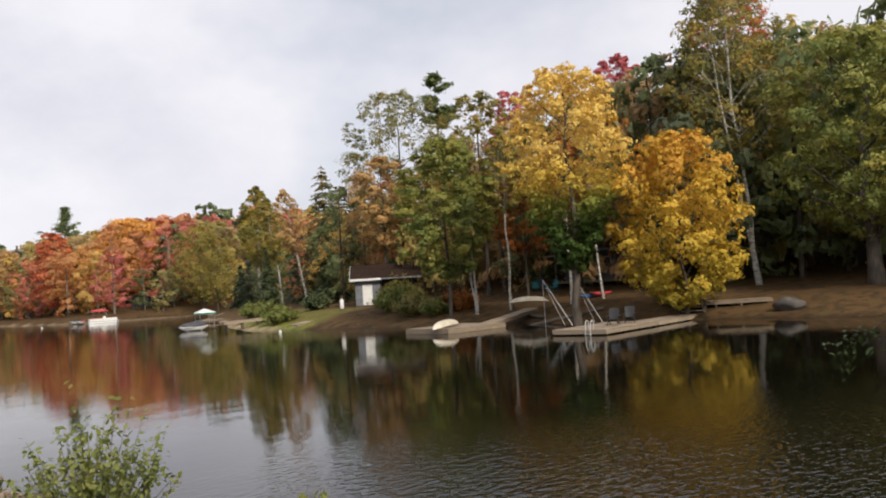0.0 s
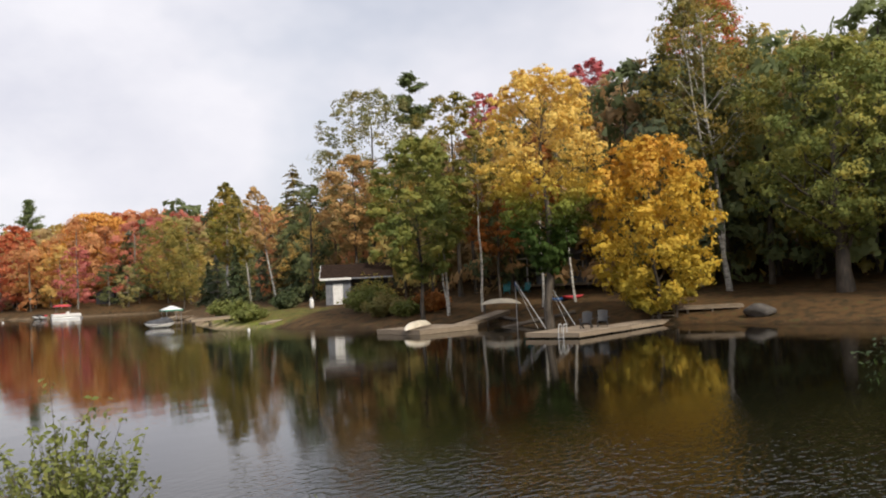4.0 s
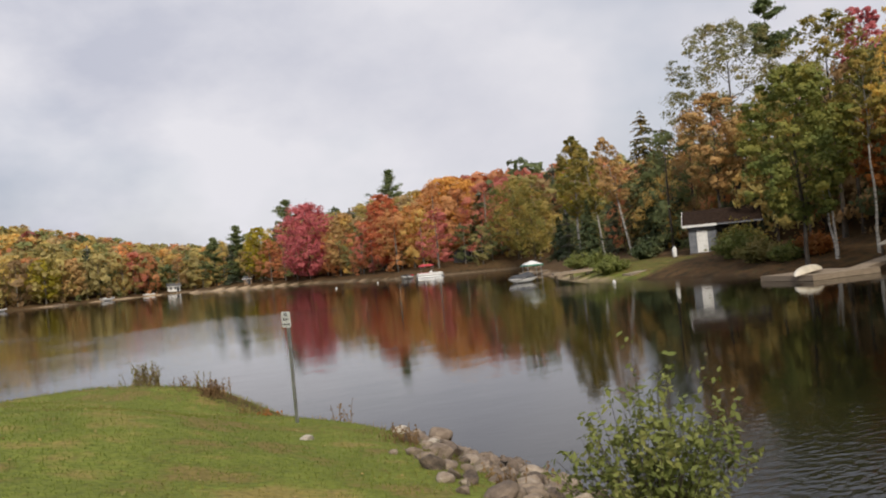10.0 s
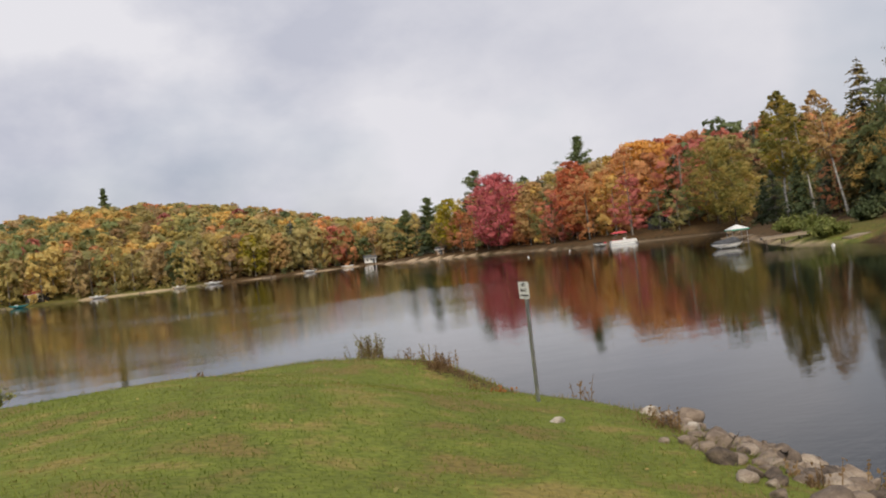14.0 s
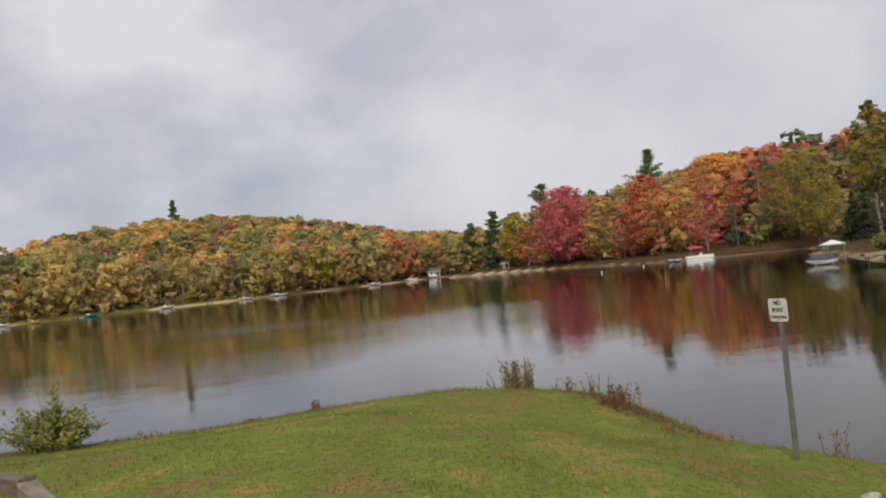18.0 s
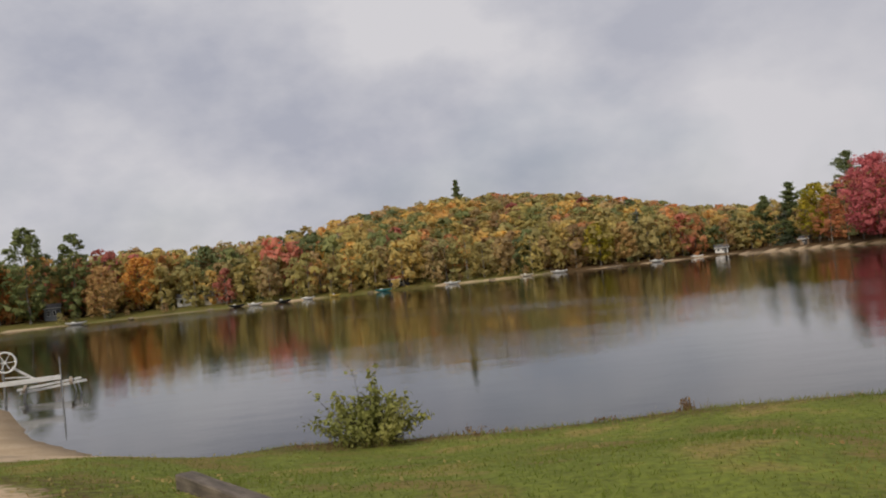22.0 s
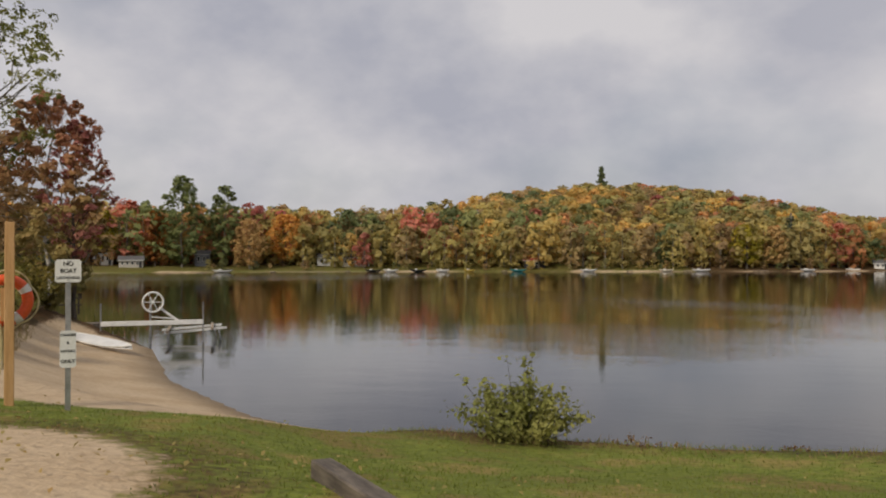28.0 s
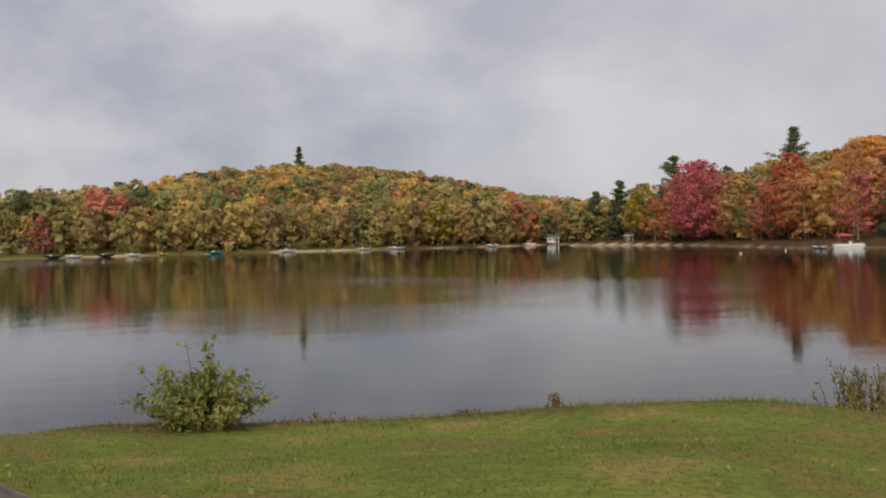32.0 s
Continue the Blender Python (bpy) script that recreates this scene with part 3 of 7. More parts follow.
def build_water():
    m = bpy.data.materials.new("lake_water")
    m.use_nodes = True
    nt = m.node_tree
    N, L = nt.nodes.new, nt.links.new
    b = nt.nodes["Principled BSDF"]
    b.inputs["Base Color"].default_value = (0.006, 0.0055, 0.003, 1)
    b.inputs["Roughness"].default_value = 0.032
    b.inputs["IOR"].default_value = 1.333
    geo = N("ShaderNodeNewGeometry")
    mp = N("ShaderNodeMapping")
    mp.inputs["Rotation"].default_value = (0, 0, radians(58))
    mp.inputs["Scale"].default_value = (0.85, 1.7, 1)
    L(geo.outputs["Position"], mp.inputs[0])
    ripple, swell, patch = N("ShaderNodeTexNoise"), N("ShaderNodeTexNoise"), N("ShaderNodeTexNoise")
    for node, sc, det in ((ripple, 4.0, 2), (swell, 0.35, 2), (patch, 0.018, 3)):
        node.inputs["Scale"].default_value, node.inputs["Detail"].default_value = sc, det
    L(mp.outputs[0], ripple.inputs["Vector"])
    L(mp.outputs[0], swell.inputs["Vector"])
    L(geo.outputs["Position"], patch.inputs["Vector"])
    # a breeze roughens the water in front of the eastern docks and in streaks far out
    sep = N("ShaderNodeSeparateXYZ")
    L(geo.outputs["Position"], sep.inputs[0])
    breeze = N("ShaderNodeVectorMath")
    breeze.operation = "DISTANCE"
    breeze.inputs[1].default_value = (15, -10.5, 0)
    L(geo.outputs["Position"], breeze.inputs[0])
    br = N("ShaderNodeMapRange")
    br.interpolation_type = "SMOOTHSTEP"
    br.inputs["From Min"].default_value, br.inputs["From Max"].default_value = 18.0, 4.0
    br.inputs["To Min"].default_value, br.inputs["To Max"].default_value = 0.0, 0.62
    L(breeze.outputs["Value"], br.inputs["Value"])
    st = N("ShaderNodeMapRange")
    st.inputs["From Min"].default_value, st.inputs["From Max"].default_value = 0.5, 0.66
    st.inputs["To Min"].default_value, st.inputs["To Max"].default_value = 0.028, 0.2
    L(patch.outputs[0], st.inputs["Value"])
    lane = N("ShaderNodeVectorMath")
    lane.operation = "DISTANCE"
    lane.inputs[1].default_value = (-85, 225, 0)
    L(geo.outputs["Position"], lane.inputs[0])
    lane_range = N("ShaderNodeMapRange")
    lane_range.interpolation_type = "SMOOTHSTEP"
    lane_range.inputs["From Min"].default_value, lane_range.inputs["From Max"].default_value = 95.0, 40.0
    lane_range.inputs["To Min"].default_value, lane_range.inputs["To Max"].default_value = 0.0, 0.5
    L(lane.outputs["Value"], lane_range.inputs["Value"])
    far = N("ShaderNodeMath")
    far.operation = "MAXIMUM"
    amp = N("ShaderNodeMath")
    amp.operation = "MAXIMUM"
    L(br.outputs[0], far.inputs[0])
    L(lane_range.outputs[0], far.inputs[1])
    L(far.outputs[0], amp.inputs[0])
    L(st.outputs[0], amp.inputs[1])
    b1, b2 = N("ShaderNodeBump"), N("ShaderNodeBump")
    b1.inputs["Distance"].default_value = 0.075
    b2.inputs["Distance"].default_value = 0.03
    b2.inputs["Strength"].default_value = 0.25
    L(amp.outputs[0], b1.inputs["Strength"])
    L(ripple.outputs[0], b1.inputs["Height"])
    L(swell.outputs[0], b2.inputs["Height"])
    L(b2.outputs[0], b1.inputs["Normal"])
    L(b1.outputs[0], b.inputs["Normal"])
    lo, hi = LAKE.min(0) - 4, LAKE.max(0) + 4
    v = np.array([(lo[0], lo[1], 0), (hi[0], lo[1], 0), (hi[0], hi[1], 0), (lo[0], hi[1], 0)], float)
    me = mesh_from("water", v, [np.array([[0, 1, 2, 3]])], m)
    tagged(new("water", me), "dark calm lake water with light ripples mirroring the autumn woods", "water", kind="structure")


build_ground()
build_water()


# ---- trees ----
def crown_shape(kind, h):
    """Relative crown radius at the relative height h."""
    h = np.clip(h, 0, 1)
    if kind == "round":
        return (1 - np.abs(2 * h ** 0.85 - 1) ** 2.6) ** 0.6
    if kind == "oval":
        return np.clip(np.sin(np.pi * h ** 0.75), 0, 1) ** 0.7
    if kind == "fan":
        return np.minimum(0.22 + 1.6 * h, 1.0) * np.sqrt(np.clip(1 - np.clip((h - 0.4) / 0.62, 0, 1) ** 2.2, 0, 1))
    if kind == "dome":
        return np.minimum(0.6 + 1.3 * h, 1.0) * np.sqrt(np.clip(1 - np.clip((h - 0.3) / 0.72, 0, 1) ** 2, 0, 1))
    return 1.02 - h


def unit(v):
    return v / (np.linalg.norm(v, axis=-1, keepdims=True) + 1e-9)


def crown_cloud(rng, kind, height, base, radius, count, size, lobes=30, lobe=0.34, along=1.15, flat=0.75, fill=0.12, twigs=12, tilt=0.35, jitter=0.3, up=0.35, shape=leaves):
    """Leaves in billows: lobes over the crown's outline, each of small twig clumps on its shell, dark gaps between."""
    span = height - base
    h = (np.arange(lobes) + rng.uniform(0, 1, lobes)) / lobes
    ang = np.arange(lobes) * 2.4 + rng.uniform(-0.6, 0.6, lobes)
    cs = np.maximum(0.15, crown_shape(kind, h))
    lr = lobe * radius * rng.uniform(0.7, 1.25, lobes) * (0.5 + 0.5 * cs)
    rad = np.maximum(0.0, radius * cs - lr * 0.8) * rng.uniform(0.25, 1.0, lobes) ** 0.45
    z = np.minimum(base + span * h, height - 0.75 * lr)
    out = np.stack([np.cos(ang), np.sin(ang), 0 * ang], 1)
    c = out * rad[:, None] + np.stack([0 * z, 0 * z, z], 1)
    ax = unit(out * np.minimum(1, rad / (0.3 * radius))[:, None] + np.array([0, 0, 1.0]) * (tilt + 0.9 * h[:, None] ** 2))
    k = np.repeat(np.arange(lobes), twigs)
    d = unit(rng.normal(size=(lobes * twigs, 3)) + 0.65 * ax[k] + np.array([0, 0, 0.3]))
    da = np.sum(d * ax[k], 1)[:, None]
    off = (d - da * ax[k]) * (1.5 - 0.45 * along) + ax[k] * da * along
    off[:, 2] *= flat
    tc = c[k] + off * (lr[k] * rng.uniform(0.7, 1.08, len(k)))[:, None]
    tr = lr[k] * rng.uniform(0.26, 0.5, len(k))
    per = max(3, int(count * (1 - fill) / len(k)))
    kk = np.repeat(np.arange(len(k)), per)
    e = unit(rng.normal(size=(len(kk), 3))) * rng.uniform(0.0, 1.0, (len(kk), 1)) ** 0.45
    p = tc[kk] + e * tr[kk][:, None] * np.array([1, 1, 0.62])
    nrm = d[kk] * 0.7 + e * 0.5 + np.array([0, 0, up]) + rng.normal(size=p.shape) * jitter
    m = int(count * fill)
    if m:
        j = rng.integers(0, lobes, m)
        q_ = c[j] * np.array([0.75, 0.75, 1]) + unit(rng.normal(size=(m, 3))) * (lr[j] * 0.7)[:, None]
        p = np.concatenate([p, q_])
        nrm = np.concatenate([nrm, rng.normal(size=(m, 3)) + np.array([0, 0, 0.5])])
    v, q = shape(rng, p, size, nrm)
    return c, v, q


def wander(rng, a, b, n=6, amount=0.15):
    t = np.linspace(0, 1, n)[:, None]
    p = np.array(a) * (1 - t) + np.array(b) * t
    j = rng.normal(size=(n, 3)) * amount
    j[0] = j[-1] = 0
    return p + j


def deciduous(rng, height, base, radius, kind="round", count=9000, size=0.2, trunk_r=0.2, lean=(0, 0), limbs=18, fork=0.0, **crown):
    """Trunk and crown arrays of one broadleaf tree at the origin."""
    c, v, q = crown_cloud(rng, kind, height, base, radius, count, size, **crown)
    top = np.array([0, 0, height * 0.93])
    path = wander(rng, (0, 0, -0.4), top, 9, 0.10 * radius * 0.3)
    rad = trunk_r * (1 - 0.92 * np.linspace(0, 1, 9)) + 0.01
    rad[0] *= 1.35
    pieces = [tube(path, rad, 8)]
    if fork:
        p2 = wander(rng, (0.15, 0.1, -0.3), (-fork, fork * 0.6, height * 0.85), 8, 0.1)
        pieces.append(tube(p2, trunk_r * 0.8 * (1 - 0.92 * np.linspace(0, 1, 8)) + 0.01, 7))
    order = rng.permutation(len(c))[:limbs]
    for i in order:
        f = np.clip((c[i, 2] - 0.45 * np.hypot(c[i, 0], c[i, 1])) / height, 0.12, 0.9)
        s = np.array([np.interp(f, np.linspace(0, 1, 9), path[:, a]) for a in range(3)])
        pieces.append(tube(wander(rng, s, c[i], 5, 0.12), np.linspace(trunk_r * 0.42 * (1.1 - f), 0.015, 5), 5))
        for _ in range(3):
            g = rng.uniform(0.45, 0.9)
            b0 = s * (1 - g) + c[i] * g
            pieces.append(tube([b0, b0 + (rng.normal(size=3) + np.array([0, 0, 0.6])) * 0.16 * radius], [trunk_r * 0.12, 0.008], 3))
    tv, tq = join(pieces)
    for w in (v, tv):
        w[:, 0] += lean[0] * w[:, 2] / height
        w[:, 1] += lean[1] * w[:, 2] / height
    return (tv, tq), (v, q)


def conifer(rng, height, radius, base=0.6, whorls=26, arms=13, size=0.34, droop=0.25, trunk_r=0.16, ragged=0.2, taper=1.0, shape=leaves):
    """Trunk and needle sprays in drooping whorls."""
    pts, nrm = [], []
    pieces = [tube([(0, 0, -0.4), (0.03, 0, height * 0.5), (0, 0, height)], [trunk_r * 1.2, trunk_r * 0.6, 0.015], 7)]
    for w in range(whorls):
        f = (w + rng.uniform(-0.3, 0.3)) / whorls
        z = base + (height - base) * max(0.0, f)
        rr = radius * (1 - f) ** taper * rng.uniform(1 - ragged, 1 + ragged) + 0.08
        for a_ in rng.uniform(0, 2 * np.pi, max(4, int(arms * (1 - 0.5 * f)))):
            ln = rr * rng.uniform(0.7, 1.1)
            n = max(3, int(ln / size * 2.6))
            t = np.linspace(0.1, 1, n)
            p = np.stack([np.cos(a_) * ln * t, np.sin(a_) * ln * t, z - droop * ln * t ** 1.3 + 0.08 * ln * np.sin(t * 3)], 1)
            p += rng.normal(size=p.shape) * size * 0.3
            pts.append(p)
            nrm.append(np.tile([np.cos(a_) * 0.35, np.sin(a_) * 0.35, 0.8], (n, 1)) + rng.normal(size=p.shape) * 0.35)
            if w % 3 == 0:
                pieces.append(tube([(0, 0, z), (np.cos(a_) * ln * 0.8, np.sin(a_) * ln * 0.8, z - droop * ln * 0.7)], [0.03, 0.008], 4))
    p, n_ = np.concatenate(pts), np.concatenate(nrm)
    v, q = shape(rng, p, size, n_, long=2.0)
    return join(pieces), (v, q)


def white_pine(rng, height, radius, base, tiers=9, size=0.4, trunk_r=0.28):
    """Irregular flat tiers of long-needled boughs."""
    pieces = [tube(wander(rng, (0, 0, -0.4), (0, 0, height), 7, 0.1), np.linspace(trunk_r, 0.03, 7), 8)]
    pts = []
    for k in range(tiers * 5):
        f = min(1.0, (k + rng.uniform(-2, 2)) / (tiers * 5 - 1))
        z = base + (height - base) * max(0.0, f)
        rr = radius * (0.62 + 0.5 * math.sin(math.pi * max(0, f) ** 0.8) - 0.5 * max(0, f))
        a_ = rng.uniform(0, 2 * np.pi)
        ln = rr * rng.uniform(0.45, 1.2)
        tip = np.array([np.cos(a_) * ln, np.sin(a_) * ln, z + rng.uniform(0.0, 0.35) * ln])
        pieces.append(tube([(0, 0, z - 0.25 * ln), tip * [0.5, 0.5, 1] - [0, 0, 0.15 * ln], tip], [0.06, 0.035, 0.01], 4))
        for s in np.linspace(0.3, 1, 4):
            c = np.array([0, 0, z - 0.1 * ln]) * (1 - s) + tip * s
            pts.append(c + rng.normal(size=(48, 3)) * np.array([0.4, 0.4, 0.2]) * (0.3 + radius / 7))
    p = np.concatenate(pts)
    nrm = rng.normal(size=p.shape) * 0.6 + np.array([0, 0, 0.8])
    v, q = leaves(rng, p, size * 0.62, nrm, long=2.2, fold=0.05)
    return join(pieces), (v, q)


def tree(name, x, y, arrays, leaf, bark, label, category="tree", group="", turn=0.0, scale=1.0, sink=0.0):
    (tv, tq), (lv, lq) = arrays
    root = thing(name, Matrix.Translation((x, y, gz(x, y) - sink)) @ pose(0, 0, 0, 0, 0, turn) @ Matrix.Scale(scale, 4), label, category, group)
    obj("trunk", mesh_from("trunk", tv, [tq], BARK[bark], smooth=True), root)
    obj("crown", mesh_from("crown", lv, [lq], LEAF[leaf]), root)
    return root


RNG = np.random.default_rng(7)


def broadleaf(name, x, y, top, width, leaf, label, bark="dark", base=0.3, kind="round", dense=1.0, size=0.18, **kw):
    """A broadleaf tree whose crown reaches the height top above the water and is about width across."""
    h = top - gz(x, y)
    r = width / 2
    n = int(dense * min(16000, 4.2 * width * h * (1 - base) / (0.63 * size * size)))
    kw.setdefault("lobes", int(24 + 0.28 * width * h * (1 - base)))
    kw.setdefault("lobe", 0.27)
    kw.setdefault("along", 1.35)
    kw.setdefault("up", 0.15)
    kw.setdefault("trunk_r", 0.0115 * h)
    return tree(name, x, y, deciduous(RNG, h, base * h, r, kind, count=n, size=size, **kw), leaf, bark, label)


def needle_tree(name, x, y, top, width, leaf, label, size=0.24, **kw):
    h = top - gz(x, y)
    return tree(name, x, y, conifer(RNG, h, width / 2, size=size, whorls=int(12 + h * 1.3), **kw), leaf, "dark", label)


def low_round(rng, n, size, kind="dome"):
    c, v, q = crown_cloud(rng, kind, 0.98, 0.05, 0.36, n, size, lobes=12, lobe=0.46, twigs=7, flat=0.85, fill=0.06, jitter=0.2, up=0.05, shape=flecks)
    tv, tq = tube([(0, 0, -0.05), (0.01, 0, 0.4), (0, 0.01, 0.9)], [0.016, 0.012, 0.004], 5)
    return v, q, tv, tq


def low_cone(rng, n, size):
    (tv, tq), (v, q) = conifer(rng, 1.0, 0.19, base=0.06, whorls=13, arms=6, size=size, trunk_r=0.012, shape=flecks)
    return v, q, tv, tq


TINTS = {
    "green": [(0.19, 0.23, 0.075), (0.24, 0.275, 0.085), (0.28, 0.30, 0.09), (0.15, 0.19, 0.07)],
    "moss": [(0.33, 0.31, 0.10), (0.39, 0.34, 0.105), (0.43, 0.35, 0.11)],
    "olive": [(0.48, 0.385, 0.095), (0.55, 0.41, 0.10), (0.42, 0.355, 0.09)],
    "gold": [(0.68, 0.45, 0.095), (0.64, 0.44, 0.09), (0.70, 0.42, 0.095)],
    "orange": [(0.64, 0.28, 0.09), (0.66, 0.32, 0.095), (0.57, 0.23, 0.085)],
    "red": [(0.56, 0.17, 0.11), (0.60, 0.20, 0.12), (0.50, 0.14, 0.11)],
    "tan": [(0.46, 0.32, 0.13), (0.51, 0.36, 0.14)],
    "brown": [(0.36, 0.23, 0.09), (0.42, 0.26, 0.095)],
    "dark": [(0.085, 0.115, 0.06), (0.105, 0.135, 0.065)],
}


def woods(name, label, spots, quads, leaf, seed, front=0.0, bark="grey"):
    """A stand of many trees as one object. spots: x, y, height, slimness, colour family, conifer or not. Trees within front of the water are finer."""
    rng = np.random.default_rng(seed)
    kinds = ("dome", "dome", "round", "oval")
    rounds = [low_round(rng, quads, leaf, kinds[i % 4]) for i in range(8)]
    fine = [low_round(rng, quads * 4, leaf * 0.46, kinds[i % 4]) for i in range(8)] if front else rounds
    cones = [low_cone(rng, quads, leaf * 0.7) for _ in range(3)]
    V, Q, C, TV, TQ, k, tk = [], [], [], [], [], 0, 0
    xs, ys = np.array([s[0] for s in spots]), np.array([s[1] for s in spots])
    zs, ds = ground_z(xs, ys), shore(xs, ys)
    for (x, y, h, slim, fam, cone), z, d in zip(spots, zs, ds):
        v, q, tv, tq = cones[rng.integers(3)] if cone else (fine if d < front else rounds)[rng.integers(8)]
        a = rng.uniform(0, 6.283)
        ca, sa = math.cos(a) * slim, math.sin(a) * slim
        rot = np.array([[ca, sa, 0], [-sa, ca, 0], [0, 0, 1]]) * h
        V.append(v @ rot + [x, y, z])
        Q.append(q + k)
        k += len(v)
        base = np.array(TINTS[fam][rng.integers(len(TINTS[fam]))]) * rng.uniform(0.85, 1.2)
        # distance haze put into the tint: greyed and lifted a little
        base = 0.84 * base + 0.16 * base.mean() + 0.012
        C.append(np.tile(base, (len(v), 1)))
        TV.append(tv @ rot + [x, y, z])
        TQ.append(tq + tk)
        tk += len(tv)
    root = thing(name, Matrix.Identity(4), label, "woods", kind="stuff")
    obj("trunks", mesh_from("trunks", np.concatenate(TV), [np.concatenate(TQ)], BARK[bark]), root)
    obj("foliage", mesh_from("foliage", np.concatenate(V), [np.concatenate(Q)], WOODS_LEAF, tint=np.concatenate(C)), root)


def pick(rng, weights):
    names = list(weights)
    w = np.array([weights[n] for n in names], float)
    return names[rng.choice(len(names), p=w / w.sum())]


def scatter(rng, n, x0, x1, y0, y1, gap, test):
    """Random spots at least gap apart that pass the test."""
    x, y = rng.uniform(x0, x1, n), rng.uniform(y0, y1, n)
    keep = test(x, y, shore(x, y))
    out, cells = [], {}
    for px, py in zip(x[keep], y[keep]):
        key = (int(px // gap), int(py // gap))
        if any((px - a) ** 2 + (py - b) ** 2 < gap * gap for i in (-1, 0, 1) for j in (-1, 0, 1) for a, b in cells.get((key[0] + i, key[1] + j), ())):
            continue
        cells.setdefault(key, []).append((px, py))
        out.append((px, py))
    return out


def patch(x, y, scale, seed):
    """Smooth noise between 0 and 1 that groups the colours of the woods."""
    return min(1.0, max(0.0, 0.5 + 0.8 * noise.noise(Vector((x / scale + seed * 7.3, y / scale, seed * 3.1)))))


def far_woods():
    rng = np.random.default_rng(21)
    spots = []
    # hillside: greener by the water, golden over the shoulder, redder towards the point
    for x, y in scatter(rng, 12000, -120, 235, 306, 476, 4.8, lambda x, y, d: (d > 8) & ((y < 345) | (y > 352))):
        up = min(1.0, (y - 306) / 120)
        west = float(sm(60, 0, np.array(x)))
        g, o = patch(x, y, 24, 1), patch(x, y, 20, 2)
        fam = pick(rng, {"green": 0.8 + 7 * max(0, g - 0.5) * (1.3 - up) * (1.2 - west), "moss": 2.6, "olive": 3.2, "gold": 0.4 + 5.0 * up * (0.5 + west), "orange": 0.12 + 3.5 * max(0, o - 0.62) + 1.6 * (x > 75) * o, "red": 0.04 + 0.9 * (x > 85) * o + 1.2 * (x < -25) * max(0, o - 0.5), "tan": 1.2, "brown": 0.6, "dark": 0.08})
        front = y < 326
        cone = fam == "dark"
        spots.append((x, y, rng.uniform(11.5, 16.0) if front else rng.uniform(9.5, 14.5), rng.uniform(0.9, 1.15) if front else rng.uniform(1.1, 1.45), fam, cone))
    woods("hillside_woods", "wooded hill in green, gold and orange autumn foliage", spots, 400, 0.072, 3)
    spots = []
    for x, y in scatter(rng, 5000, -330, -100, 180, 420, 5.6, lambda x, y, d: (d > 21) & (d < 100)):
        fam = pick(rng, {"green": 3, "olive": 2.5, "gold": 0.9, "orange": 0.9, "red": 0.4, "brown": 0.8, "dark": 1.2})
        spots.append((x, y, rng.uniform(15.5, 22), rng.uniform(0.9, 1.2), fam, fam == "dark"))
    for x, y in scatter(rng, 1500, -125, 0, 300, 345, 5.2, lambda x, y, d: (d > 21) & ((x > -50) | (d > 24))):
        fam = pick(rng, {"green": 3, "olive": 3, "tan": 0.8, "orange": 0.7, "red": 0.5, "brown": 1, "dark": 0.6})
        spots.append((x, y, rng.uniform(15.5, 20.5), rng.uniform(0.9, 1.2), fam, fam == "dark"))
    for x, y in scatter(rng, 2500, -185, 100, 225, 345, 3.2, lambda x, y, d: (d > 3.5) & (d < 22)):
        if rng.random() < (0.38 if x < -40 else 0.6) and (x > -40 or math.sin(x * 0.11) > -0.5):
            fam = pick(rng, {"green": 2, "moss": 3, "olive": 1, "tan": 1, "brown": 1.5, "dark": 0.6})
            spots.append((x, y, rng.uniform(1.5, 4.0), rng.uniform(1.0, 1.6), fam, False))
    woods("far_shore_woods", "mixed green and turning trees along the far shore", spots, 440, 0.066, 4)


def east_woods():
    rng = np.random.default_rng(5)
    spots = []
    for x, y in scatter(rng, 5000, 75, 260, 85, 330, 4.9, lambda x, y, d: (d > 7) & (d < 90) & (y > 95)):
        d = float(shore(np.array([x]), np.array([y]))[0])
        if y > 255:
            w = {"green": 3, "dark": 2, "olive": 2.5, "brown": 1, "tan": 0.5, "orange": 0.4}
        elif y > 150:
            w = {"orange": 3, "red": 2, "tan": 1.5, "olive": 1.5, "gold": 1, "green": 1.0, "dark": 0.5}
        else:
            w = {"orange": 0.25, "olive": 3.5, "moss": 2.0, "green": 2.0, "gold": 1.2, "brown": 0.4, "dark": 1.2}
        fam = pick(rng, w)
        spots.append((x, y, (rng.uniform(14, 19) * (0.85 if x > 160 else 1.0) if y > 150 else rng.uniform(8, 11.5)) * (0.8 if d < 14 else 1.0), rng.uniform(0.95, 1.3), fam, fam == "dark"))
    woods("east_shore_woods", "orange, red and olive autumn woods on the eastern shore", spots, 500, 0.06, 6, front=32)
    spots = []
    for x, y in scatter(rng, 6000, 55, 140, -75, 100, 3.3, lambda x, y, d: (d > 12.5) & (d < 47) & ((x - 72.5) ** 2 + (y - 52) ** 2 > 36)):
        d = float(shore(np.array([x]), np.array([y]))[0])
        w = {"green": 4, "olive": 1.6, "brown": 1.6, "dark": 2.4, "orange": 0.4 + (y < 30) * 0.5, "gold": 0.4}
        fam = pick(rng, w)
        h = 11 + 7 * float(sm(60, 10, np.array(y))) + 2.5 * rng.random()
        if y > 62:
            h *= 0.75
        spots.append((x, y, h, rng.uniform(0.7, 1.0), fam, fam == "dark" and y > 55))
    woods("cottage_woods", "dim green and brown woods behind the cottage", spots, 400, 0.062, 8, front=38, bark="dark")


